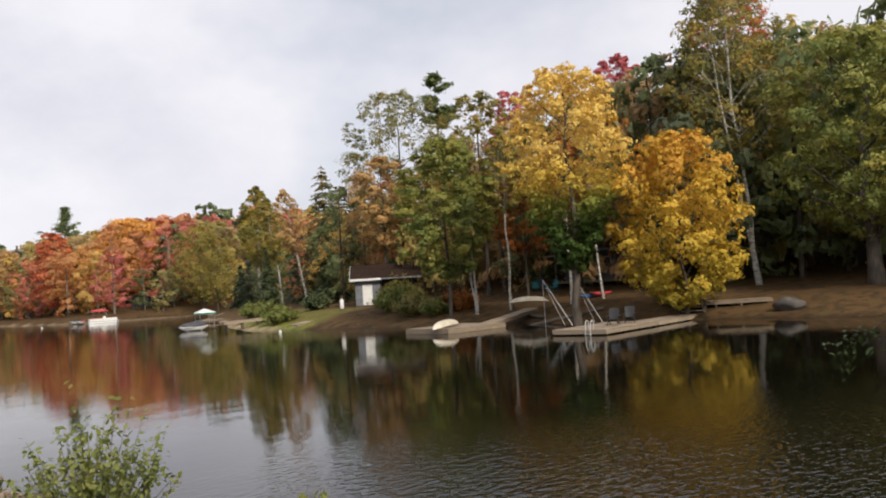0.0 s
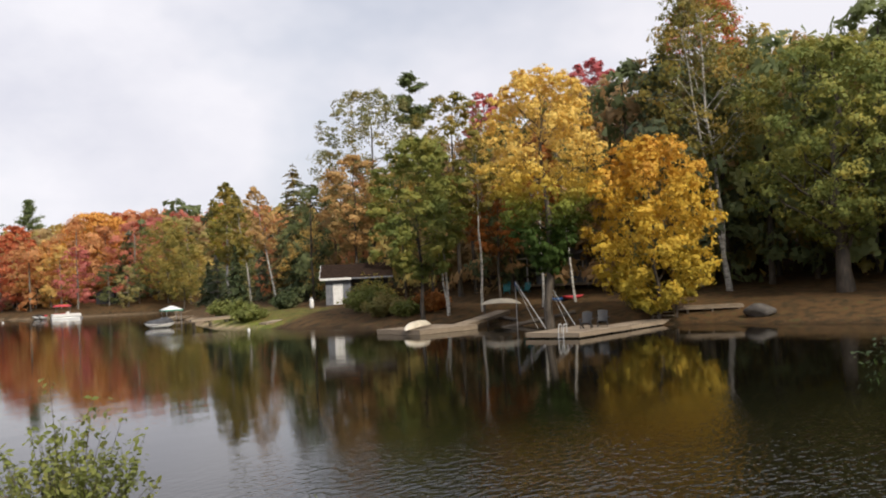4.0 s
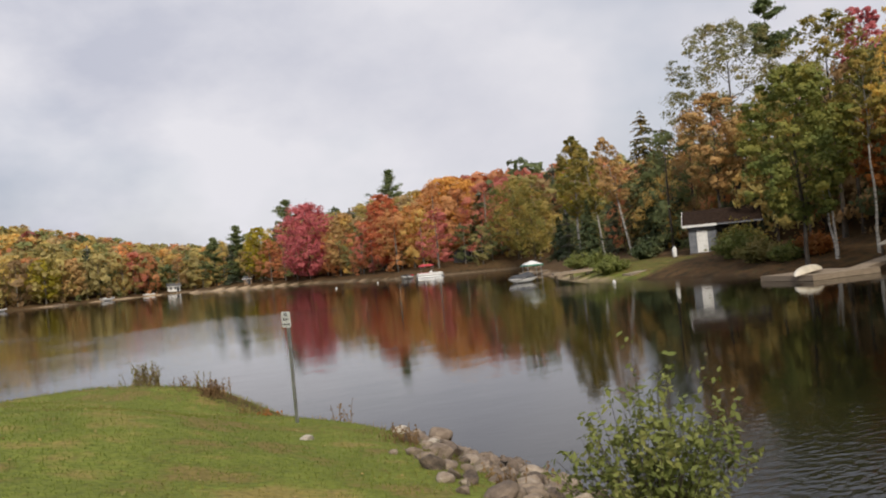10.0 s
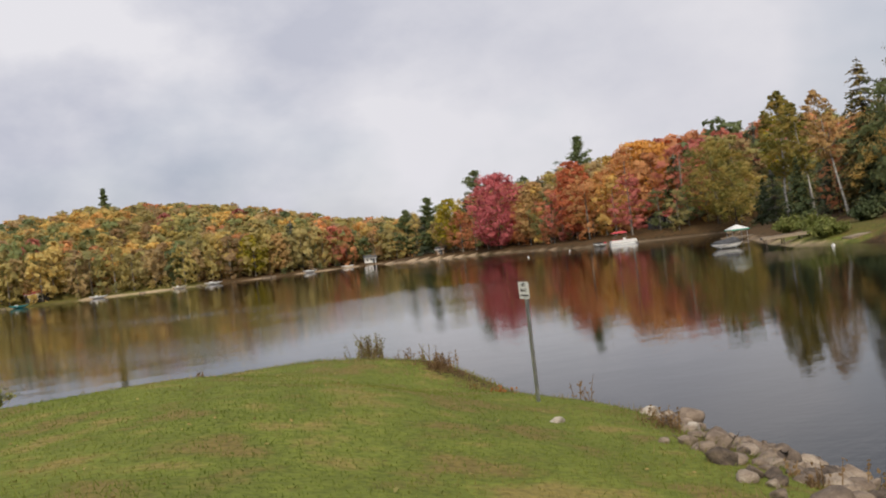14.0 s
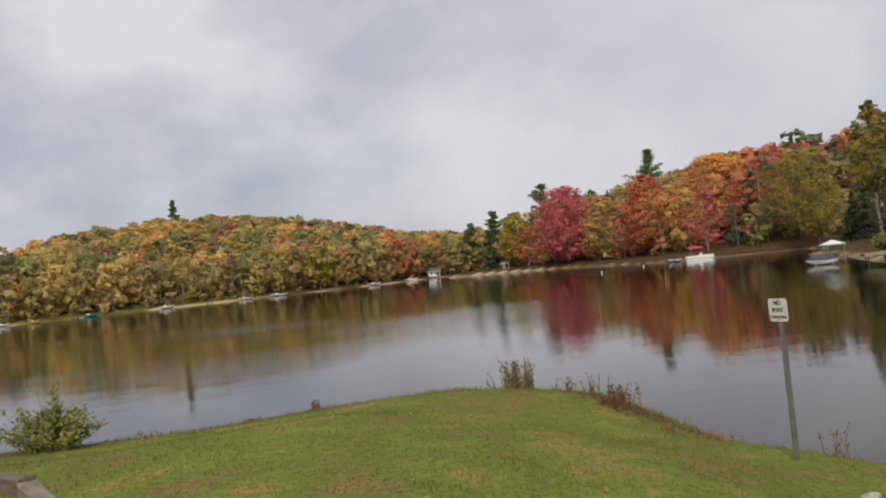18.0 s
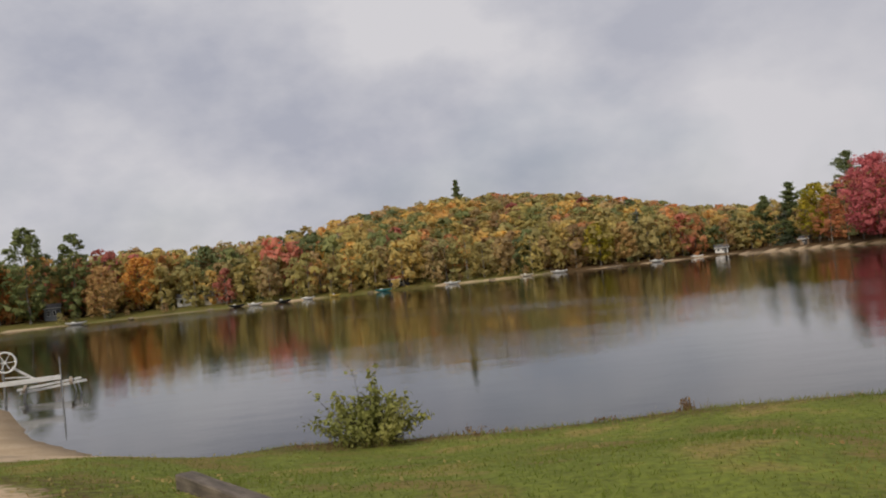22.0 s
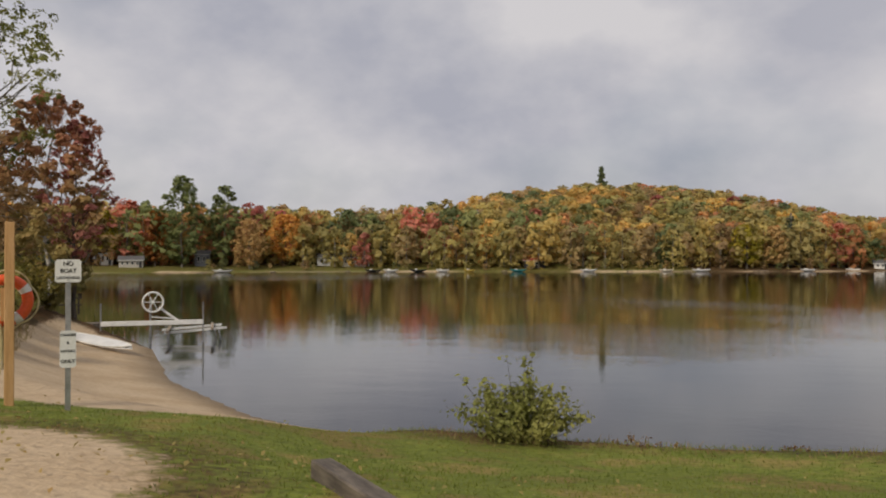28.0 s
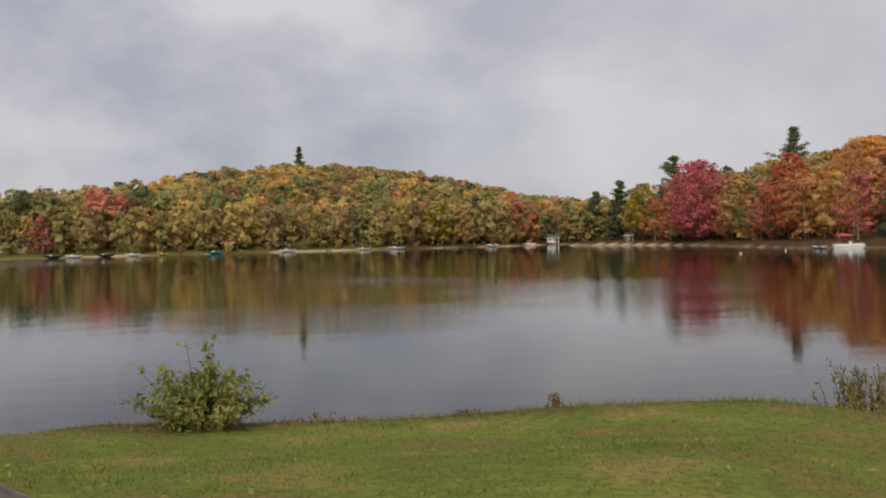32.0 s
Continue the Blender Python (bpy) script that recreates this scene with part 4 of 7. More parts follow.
def west_woods():
    rng = np.random.default_rng(9)
    spots = []
    for x, y in scatter(rng, 3000, -130, -28, 10, 120, 3.6, lambda x, y, d: (d > 9) & (y > 3 - 0.554 * x) & (np.abs(np.degrees(np.arctan2(x - 0.3, y - 3)) + 47.9) > 1.0) & (seg_dist(x, y, ROAD, False) > 8) & (seg_dist(x, y, DRIVE, False) > 3.4) & (x + 0.35 * (y - 25) < -27) & ((x + 48) ** 2 + (y - 59) ** 2 > 60)):
        fam = pick(rng, {"orange": 3, "red": 1.0, "brown": 2, "green": 1.5, "olive": 1.5, "dark": 1.5, "gold": 0.8})
        spots.append((x, y, rng.uniform(8, 13), rng.uniform(0.75, 1.1), fam, fam == "dark"))
    for x, y in scatter(rng, 1500, -75, -24, 44, 110, 3.8, lambda x, y, d: (d > 3) & (d < 60) & (np.abs(np.degrees(np.arctan2(x - 0.3, y - 3)) + 47.9) > 1.0) & (seg_dist(x, y, ROAD, False) > 5)):
        fam = pick(rng, {"orange": 2, "olive": 3, "brown": 2, "green": 2, "dark": 1, "gold": 0.8})
        spots.append((x, y, rng.uniform(5, 9), rng.uniform(0.9, 1.2), fam, fam == "dark"))
    woods("west_woods", "orange, brown and dark green woods above the road", spots, 2000, 0.03, 10)


far_woods()
east_woods()
west_woods()

# trees along the eastern shore, seen one by one
broadleaf("maple_tree", 56.0, 18.7, 17.3, 9.6, "yellow", "tall maple turning bright yellow over green lower boughs", base=0.24, kind="fan", dense=1.5, size=0.17, trunk_r=0.32, lobes=120, lobe=0.2, along=1.5, tilt=0.5, fill=0.25)
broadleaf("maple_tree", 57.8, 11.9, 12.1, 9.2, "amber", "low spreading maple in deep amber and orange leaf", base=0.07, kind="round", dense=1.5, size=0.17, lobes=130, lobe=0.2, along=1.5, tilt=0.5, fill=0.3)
broadleaf("maple_tree", 66, 1.9, 18.3, 12.0, "green", "large green maple with yellowing boughs by the shore", base=0.22, dense=1.5, trunk_r=0.5)
broadleaf("maple_tree", 64, -9, 19, 11.5, "olive", "large green and yellow broadleaf tree by the shore", base=0.2, dense=1.2)
broadleaf("maple_tree", 72, 3.5, 13.0, 7.0, "gold", "yellow-leaved maple among green trees", base=0.25)
broadleaf("birch_tree", 69.3, 10.5, 24.8, 11.0, "olive", "very tall pale-barked birch with thin olive leaf", "birch", base=0.42, kind="oval", dense=0.5, fork=1.5, lean=(-1.5, 1.0), limbs=30, trunk_r=0.2)
broadleaf("poplar_tree", 72, 13.5, 25, 7.5, "ash", "tall grey-green poplar rising over the maples", "grey", base=0.35, kind="oval", dense=1.0)
broadleaf("red_maple_tree", 83.5, 15.3, 28.7, 8.0, "red", "tall red maple at the top of the wood", base=0.5)
broadleaf("red_maple_tree", 86.2, 28.1, 25.3, 6.2, "pink", "crimson maple showing above the yellow maple", base=0.6)
broadleaf("red_maple_tree", 83.8, 39.7, 23.3, 5.0, "pink", "crimson maple crown behind the birches", base=0.65)
broadleaf("maple_tree", 59.8, 31.9, 14.8, 8.2, "green", "green maple standing in front of the boathouse", base=0.26, dense=1.3)
broadleaf("birch_tree", 62, 31.0, 11.5, 4.0, "green", "slim white birch with green leaf", "birch", base=0.5, fork=0.8)
broadleaf("birch_tree", 63.5, 28.6, 15.5, 4.5, "olive", "slim white birch with olive leaf", "birch", base=0.55, kind="oval", trunk_r=0.12)
broadleaf("birch_tree", 64.0, 23.4, 14.5, 4.5, "rust", "slim white birch with rusty leaf", "birch", base=0.55, kind="oval", trunk_r=0.11)
broadleaf("birch_tree", 66.0, 21.6, 14.0, 4.2, "olive", "slim leaning birch with olive leaf", "birch", base=0.6, kind="oval", trunk_r=0.10, lean=(0.5, 1.2))
broadleaf("maple_tree", 66.7, 28.9, 11.5, 6.0, "rust", "rust-brown maple in the shade of the wood", base=0.4)
broadleaf("ash_tree", 79.4, 51.9, 24.6, 14.5, "ash", "tall thin-leaved grey-green ash tree", "dark", base=0.3, dense=0.95, lobes=80, lobe=0.21, fill=0.05)
broadleaf("ash_tree", 72.5, 36.5, 21.0, 9.0, "olive", "tall olive-brown ash tree", "dark", base=0.33, dense=0.7, lobes=56, lobe=0.22, fill=0.05)
broadleaf("maple_tree", 74.5, 50.5, 17.0, 7.5, "tan", "tan-leaved tree behind the boathouse", base=0.35)
tree("pine_tree", 95.5, 57.8, white_pine(RNG, 30.4 - gz(95.5, 57.8), 2.8, 20, tiers=5), "pine", "dark", "dark pine top above the wood")
needle_tree("spruce_tree", 90.8, 74.5, 20.6, 10.5, "fir", "tall tawny-tipped fir with a pointed top", taper=0.75, ragged=0.3)
needle_tree("fir_tree", 90.3, 70.8, 17.5, 10.0, "fir", "tall tawny-tipped fir behind the boathouse", ragged=0.35, taper=0.6)
needle_tree("spruce_tree", 80.7, 64.8, 10.3, 4.2, "spruce", "small blue-green spruce behind the boathouse")
needle_tree("spruce_tree", 83.0, 62.4, 9.6, 4.0, "spruce", "small blue-green spruce beside another")
needle_tree("spruce_tree", 84.5, 79.5, 9.5, 4.6, "spruce", "dark bushy spruce on the bank")
needle_tree("spruce_tree", 100.5, 103, 8.5, 5.2, "spruce", "dark bushy spruce near the small dock")
broadleaf("birch_tree", 86.0, 73.7, 16.8, 5.2, "tan", "leaning white birch with thin tan leaf", "birch", base=0.45, kind="oval", dense=0.7, lean=(-1.6, 1.9), trunk_r=0.16)
broadleaf("birch_tree", 92, 84.6, 17.0, 5.8, "olive", "white birch leaning over the bank", "birch", base=0.4, kind="oval", lean=(-1.0, 1.4), trunk_r=0.14)
broadleaf("birch_tree", 96.5, 94.1, 20.0, 7.0, "olive", "tall olive birch by the shore", "birch", base=0.35, kind="oval")
broadleaf("birch_tree", 105.1, 102.3, 20.5, 7.5, "gold", "tall birch in green-gold leaf", "birch", base=0.3, kind="oval")
broadleaf("maple_tree", 123.6, 141.9, 18.5, 13.0, "olive", "broad olive-brown tree on the bay", base=0.15)
broadleaf("maple_tree", 116, 128, 15, 9.0, "olive", "olive tree beside the bay", base=0.15)
needle_tree("spruce_tree", 124.0, 157.5, 13.6, 5.6, "spruce", "dark spruce before the orange maples")
broadleaf("maple_tree", 127.5, 170.6, 22.6, 18.0, "orange", "great round maple in bright orange leaf", base=0.12, dense=1.0, size=0.42)
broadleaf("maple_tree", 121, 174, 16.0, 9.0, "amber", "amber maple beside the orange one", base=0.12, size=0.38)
broadleaf("maple_tree", 110.8, 175.6, 19.8, 10.0, "red", "orange-red maple on the shore", base=0.12, size=0.38)
broadleaf("maple_tree", 114.8, 202.9, 17.6, 11.0, "tan", "pale tan-leaved maple on the shore", base=0.1, size=0.38)
broadleaf("maple_tree", 114.0, 223.1, 22.2, 17.0, "pink", "great crimson maple on the shore", base=0.08, dense=1.0, size=0.45)
broadleaf("maple_tree", 111.5, 252.5, 18.2, 10.0, "gold", "yellow-green maple on the point", base=0.15, size=0.38)
tree("pine_tree", 142.7, 223.8, white_pine(RNG, 31.0 - gz(142.7, 223.8), 7.0, 9, size=0.45), "pine", "dark", "tall dark pine standing above the maples")
tree("pine_tree", 126, 262, white_pine(RNG, 27.0 - gz(126, 262), 6.0, 8, size=0.45), "pine", "dark", "tall dark pine on the point")
tree("pine_tree", 112.0, 271, white_pine(RNG, 20.0 - gz(112.0, 271), 4.6, 1.5, tiers=14, size=0.45), "pine", "dark", "full dark pine on the point")
tree("pine_tree", 106.5, 278, white_pine(RNG, 17.0 - gz(106.5, 278), 4.8, 1.5, tiers=13, size=0.45), "pine", "dark", "full dark pine at the tip of the point")
tree("pine_tree", 18.5, 452, white_pine(RNG, 50.0 - gz(18.5, 452), 2.6, 9, size=0.8), "pine", "dark", "lone dark pine on the hilltop")
# far western shore
broadleaf("poplar_tree", -128.2, 290.6, 32.3, 15.5, "poplar", "tall green poplar on the far shore", "grey", base=0.06, kind="round", size=0.5, lobes=46, lobe=0.3, along=1.3)
broadleaf("poplar_tree", -117.1, 300.7, 29.8, 12.0, "poplar", "tall green poplar beside another", "grey", base=0.06, kind="round", size=0.5, lobes=36, lobe=0.32, along=1.3)
broadleaf("willow_tree", -106.2, 295.3, 17.9, 12.0, "tan", "pale yellow tree at the far waterside", "grey", base=0.1, kind="dome", size=0.45)
broadleaf("maple_tree", -97.6, 308.7, 20.0, 13.5, "orange", "orange maple on the far shore", base=0.12, size=0.45)
broadleaf("maple_tree", -137.5, 289.6, 21.0, 9.0, "rust", "rusty maple beside the tall poplar", base=0.1, size=0.45)
broadleaf("maple_tree", -152.5, 285.3, 20.7, 7.5, "gold", "slim golden tree on the far shore", base=0.15, kind="oval", size=0.45)
broadleaf("maple_tree", -77.8, 319.6, 22.2, 11.0, "pine", "dark green broad tree behind the far houses", base=0.08, size=0.5)
broadleaf("maple_tree", -69.6, 321.5, 20.8, 9.0, "pine", "dark green tree beside another behind the far houses", base=0.08, size=0.5)
broadleaf("maple_tree", -63.0, 327.9, 18.4, 7.5, "red", "small red maple above the far bank", base=0.3, size=0.45)
broadleaf("maple_tree", -42.9, 325.2, 17.0, 9.0, "red", "red maple among green trees on the far shore", base=0.3, size=0.45)
broadleaf("maple_tree", 60.2, 312, 15.5, 11.0, "gold", "yellow maple on the far shore", base=0.12, size=0.45)
broadleaf("maple_tree", 69.5, 314, 14.8, 10.5, "tan", "dull pink maple on the far shore", base=0.12, size=0.45)
# western side, by the road
broadleaf("birch_tree", -25.3, 38.0, 18.6, 9.4, "lime", "tall thin-leaved tree beside the road", "grey", base=0.3, kind="round", dense=0.6, limbs=30, size=0.135, lobes=110, lobe=0.18, fill=0.0, twigs=8, up=0.3, trunk_r=0.27)
broadleaf("maple_tree", -22.1, 39.4, 10.8, 5.2, "brown", "slender maple with maroon upper leaves", "birch", base=0.02, kind="round", dense=1.0, size=0.13, lobes=60, lobe=0.24, along=1.6, tilt=0.8, fill=0.05)
broadleaf("red_maple_tree", -20.9, 39.5, 9.6, 3.4, "maroon", "slim maroon-leaved maple by the beach", base=0.3, kind="oval", dense=0.3, size=0.13, lobes=40, lobe=0.24, along=1.6, tilt=0.8, fill=0.0)
tree("pine_tree", -41.3, 49.1, white_pine(RNG, 19.2 - gz(-41.3, 49.1), 6.0, 0.8, tiers=24, size=0.32), "pine", "dark", "full soft green pine beside the dirt drive")
broadleaf("red_maple_tree", -34.7, 41.6, 11.2, 3.6, "red", "small scarlet maple before the pine", base=0.1, kind="oval", size=0.16, dense=1.3)
broadleaf("maple_tree", -35.9, 48.4, 11.2, 4.2, "amber", "yellow-orange maple beside the pine", base=0.1, size=0.16, dense=1.3)
broadleaf("maple_tree", -32.4, 25.1, 15.5, 6.0, "orange", "tall orange maple above the road", "birch", base=0.3, size=0.16, dense=1.3)
broadleaf("maple_tree", -35.5, 32.2, 16.5, 5.2, "orange", "tall orange maple on the wooded bank", "grey", base=0.3, size=0.16, dense=1.3)
broadleaf("maple_tree", -36.5, 27.5, 17.5, 5.0, "green", "tall green tree among the orange maples", base=0.35, size=0.16, dense=1.2)


# ---- materials of the built things ----
WOOD = material("weathered_plank", [(0.15, 0.115, 0.08), (0.26, 0.205, 0.145), (0.36, 0.29, 0.21)], scale=2.0, rough=0.85, bump=0.003, stretch=(1, 6, 6), rand=0.5)
PALE_WOOD = material("new_post_wood", [(0.36, 0.20, 0.08), (0.46, 0.27, 0.11), (0.52, 0.32, 0.15)], scale=5, rough=0.75, bump=0.002, stretch=(4, 4, 0.4))
DARK_WOOD = material("damp_dark_wood", [(0.05, 0.04, 0.03), (0.10, 0.08, 0.06), (0.15, 0.12, 0.09)], scale=3, rough=0.85, bump=0.004, stretch=(1, 5, 5))
WHITE = material("white_paint", [(0.62, 0.62, 0.60), (0.74, 0.74, 0.72), (0.80, 0.80, 0.78)], scale=4, rough=0.5, bump=0.0005)
CREAM = material("cream_hull", [(0.52, 0.47, 0.37), (0.64, 0.58, 0.46), (0.70, 0.65, 0.53)], scale=2, rough=0.4)
GREY_PAINT = material("grey_siding", [(0.10, 0.11, 0.13), (0.15, 0.16, 0.18), (0.19, 0.20, 0.22)], scale=3, rough=0.7, bump=0.002)
# dark siding colour, also the painted shadow in the boathouse bay
DARK_PAINT_AND_SHADE = material("dark_siding_and_shade", [(0.02, 0.022, 0.026), (0.035, 0.037, 0.042), (0.05, 0.05, 0.055)], scale=3, rough=0.7, bump=0.002)
# brown of the boathouse roof, darkened further for the shade of the trees
SHINGLE = material("brown_shingle", [(0.016, 0.010, 0.008), (0.03, 0.019, 0.014), (0.046, 0.03, 0.021)], scale=5, rough=0.95, bump=0.01, spec=0.1)
STEEL = material("galvanised_steel", [(0.30, 0.31, 0.32), (0.42, 0.43, 0.44), (0.52, 0.52, 0.52)], scale=6, rough=0.4, metal=0.8)
PIPE = material("dull_white_pipe", [(0.38, 0.38, 0.37), (0.50, 0.50, 0.48)], scale=6, rough=0.5)
TEAL = material("teal_plastic", [(0.03, 0.22, 0.24), (0.05, 0.30, 0.32)], scale=4, rough=0.5)
BLACK = material("black_plastic", [(0.015, 0.017, 0.02), (0.03, 0.032, 0.036)], scale=5, rough=0.5)
RED = material("red_canvas", [(0.42, 0.04, 0.05), (0.55, 0.06, 0.07)], scale=3, rough=0.7)
BLUE = material("blue_plastic", [(0.03, 0.10, 0.30), (0.05, 0.16, 0.42)], scale=4, rough=0.4)
YELLOW = material("yellow_hull", [(0.50, 0.35, 0.06), (0.60, 0.43, 0.10)], scale=3, rough=0.45)
GREEN = material("green_canvas", [(0.03, 0.20, 0.13), (0.05, 0.26, 0.18)], scale=3, rough=0.7)
ORANGE = material("ring_orange", [(0.70, 0.09, 0.02), (0.80, 0.12, 0.03)], scale=5, rough=0.5)
ROPE = material("pale_rope", [(0.50, 0.42, 0.22), (0.62, 0.54, 0.32)], scale=40, rough=0.9)
TARP = material("grey_boat_cover", [(0.03, 0.033, 0.04), (0.06, 0.063, 0.07), (0.09, 0.09, 0.10)], scale=3, rough=0.8, bump=0.01)
STONE = material("lake_stone", [(0.055, 0.042, 0.032), (0.16, 0.12, 0.088), (0.27, 0.21, 0.155), (0.40, 0.335, 0.26)], scale=3.0, rough=0.9, bump=0.02, fine=14, rand=0.55)
PALE_STONE = material("pale_stone", [(0.33, 0.28, 0.22), (0.44, 0.39, 0.32), (0.52, 0.47, 0.40)], scale=4, rough=0.85, bump=0.006)
TIMBER_PALE = material("pale_timber", [(0.13, 0.105, 0.08), (0.21, 0.17, 0.13), (0.29, 0.245, 0.195)], scale=4, rough=0.9, bump=0.006, stretch=(4, 0.6, 4))
TIMBER = material("grey_timber", [(0.06, 0.048, 0.037), (0.12, 0.097, 0.075), (0.19, 0.157, 0.12)], scale=5, rough=0.9, bump=0.002, stretch=(4, 0.6, 4))
ASPHALT = material("asphalt", [(0.13, 0.127, 0.122), (0.17, 0.165, 0.16), (0.21, 0.205, 0.195)], scale=0.9, rough=0.85, bump=0.004, fine=60)
LINE_YELLOW = material("road_line", [(0.40, 0.26, 0.05), (0.55, 0.36, 0.08)], scale=3, rough=0.8)
WALL_CREAM = material("cream_wall", [(0.36, 0.34, 0.29), (0.48, 0.46, 0.41)], scale=2, rough=0.8)
WALL_BRICK = material("tan_wall", [(0.20, 0.13, 0.08), (0.28, 0.19, 0.12), (0.36, 0.26, 0.17)], scale=7, rough=0.9, stretch=(1, 1, 2.5))
ROOF_GREY = material("grey_roof", [(0.08, 0.08, 0.085), (0.14, 0.14, 0.145)], scale=4, rough=0.9)
ROOF_RED = material("red_roof", [(0.24, 0.04, 0.035), (0.32, 0.06, 0.05)], scale=4, rough=0.6)
GLASS = material("dark_window", [(0.02, 0.025, 0.03), (0.04, 0.045, 0.05)], scale=2, rough=0.08)
INK = material("sign_ink", [(0.02, 0.02, 0.02), (0.03, 0.03, 0.03)], scale=9, rough=0.6)
SIGN_WHITE = material("sign_white", [(0.60, 0.61, 0.58), (0.70, 0.71, 0.68)], scale=8, rough=0.45)


def heading(deg):
    """Turn about z so that local +y points along a heading clockwise from the world's +y."""
    return pose(0, 0, 0, 0, 0, -deg)


def place(x, y, z=None, deg=0.0):
    return Matrix.Translation((x, y, gz(x, y) if z is None else z)) @ heading(deg)


def lathe(profile, sides=20):
    """Verts and quads of a turned shape from (radius, z) rows."""
    a = np.arange(sides) * 2 * np.pi / sides
    v = np.concatenate([np.stack([r * np.cos(a), r * np.sin(a), np.full(sides, z)], 1) for r, z in profile])
    i, j = np.meshgrid(np.arange(len(profile) - 1), np.arange(sides), indexing="ij")
    q = np.stack([i * sides + j, i * sides + (j + 1) % sides, (i + 1) * sides + (j + 1) % sides, (i + 1) * sides + j], -1).reshape(-1, 4)
    return v, q


def torus(R, r, a0=0.0, a1=2 * math.pi, n=40, m=12):
    """A ring, or a piece of one, in the local xz plane."""
    full = a1 - a0 > 6.28
    a = np.linspace(a0, a1, n, endpoint=not full)
    path = np.stack([R * np.cos(a), 0 * a, R * np.sin(a)], 1)
    b = np.arange(m) * 2 * np.pi / m
    rad = path / R
    v = path[:, None] + r * (np.cos(b)[None, :, None] * rad[:, None] + np.sin(b)[None, :, None] * np.array([0, 1.0, 0]))
    rows = n if full else n - 1
    i, j = np.meshgrid(np.arange(rows), np.arange(m), indexing="ij")
    q = np.stack([i * m + j, ((i + 1) % n) * m + j, ((i + 1) % n) * m + (j + 1) % m, i * m + (j + 1) % m], -1).reshape(-1, 4)
    return v.reshape(-1, 3), q


def hull(length, width, depth, rise=0.15, flat=False):
    """A boat's hull, keel down, along local y: sections of a half ellipse."""
    n, m = 17, 9
    ys = np.linspace(-1, 1, n)
    V = []
    for y in ys:
        w = (1 - abs(y) ** 2.4) ** 0.75 * width / 2 + 0.01
        d = depth * (1 - abs(y) ** 4)
        a = np.linspace(0, np.pi, m)
        V.append(np.stack([-w * np.cos(a), np.full(m, y * length / 2), depth - d * np.sin(a) ** (0.6 if flat else 0.9) + rise * y * y], 1))
    v = np.concatenate(V)
    i, j = np.meshgrid(np.arange(n - 1), np.arange(m - 1), indexing="ij")
    q = np.stack([i * m + j, i * m + j + 1, (i + 1) * m + j + 1, (i + 1) * m + j], -1).reshape(-1, 4)
    return v, q


def np_part(name, vq, mat, parent, label="", smooth=True, m=None):
    return obj(name, mesh_from(name, vq[0], [vq[1]], mat, smooth=smooth), parent, label, m)


# ---- docks on the eastern shore ----
PLANK = {}


def plank_mesh(w, length, t, mat):
    key = (round(w, 2), round(length, 2), t, mat.name)
    if key not in PLANK:
        bm = box(w, length, t, bevel=0.008)
        me = bpy.data.meshes.new("plank")
        bm.to_mesh(me)
        bm.free()
        me.materials.append(mat)
        PLANK[key] = me
    return PLANK[key]


def dock(name, m, length, width, top, label, skirt=0.22, step=0.155, posts=4):
    """A plank deck along local +x from the origin, on stringers and posts."""
    root = thing(name, m, label, "dock", "docks on the eastern shore")
    n = int(length / step)
    rng = random.Random(len(label))
    for i in range(n):
        me = plank_mesh(step - 0.012, width, 0.04, WOOD)
        obj("plank", me, root, m=Matrix.Translation(((i + 0.5) * length / n, width / 2 + rng.uniform(-0.012, 0.012), top - 0.04 + rng.uniform(-0.004, 0.004))))
    for y in (0.04, width - 0.04):
        part("stringer", beam((0, y, top - 0.05 - skirt / 2), (length, y, top - 0.05 - skirt / 2), 0.06, skirt, 0.006), WOOD, root)
    for x in (0.03, length - 0.03):
        part("end_board", beam((x, 0.08, top - 0.05 - skirt / 2), (x, width - 0.08, top - 0.05 - skirt / 2), 0.05, skirt, 0.006), WOOD, root)
    for i in range(posts):
        for y in (0.16, width - 0.16):
            x = 0.3 + i * (length - 0.6) / max(1, posts - 1)
            part("post", rod((x, y, -1.4), (x, y, top - 0.06), 0.06), DARK_WOOD, root)
    return root


dock("swim_dock", place(46.4, 12.05, 0, 4), 6.2, 3.5, 0.34, "weathered grey plank swimming dock on dark posts")
dock("dock_walk", place(52.63, 11.62, 0, 4), 6.0, 1.7, 0.33, "long plank walkway from the shore to the swimming dock", posts=6)
dock("raft_dock", place(49.9, 25.2, 0, 13), 5.4, 4.5, 0.36, "square plank raft dock with a pale edge", skirt=0.3)
dock("raft_walk", place(55.2, 25.0, 0, 0) @ pose(0, 0, 0.0, 0, -6, 0), 6.5, 1.2, 0.36, "sloping plank walk from the raft dock to the bank", posts=3)


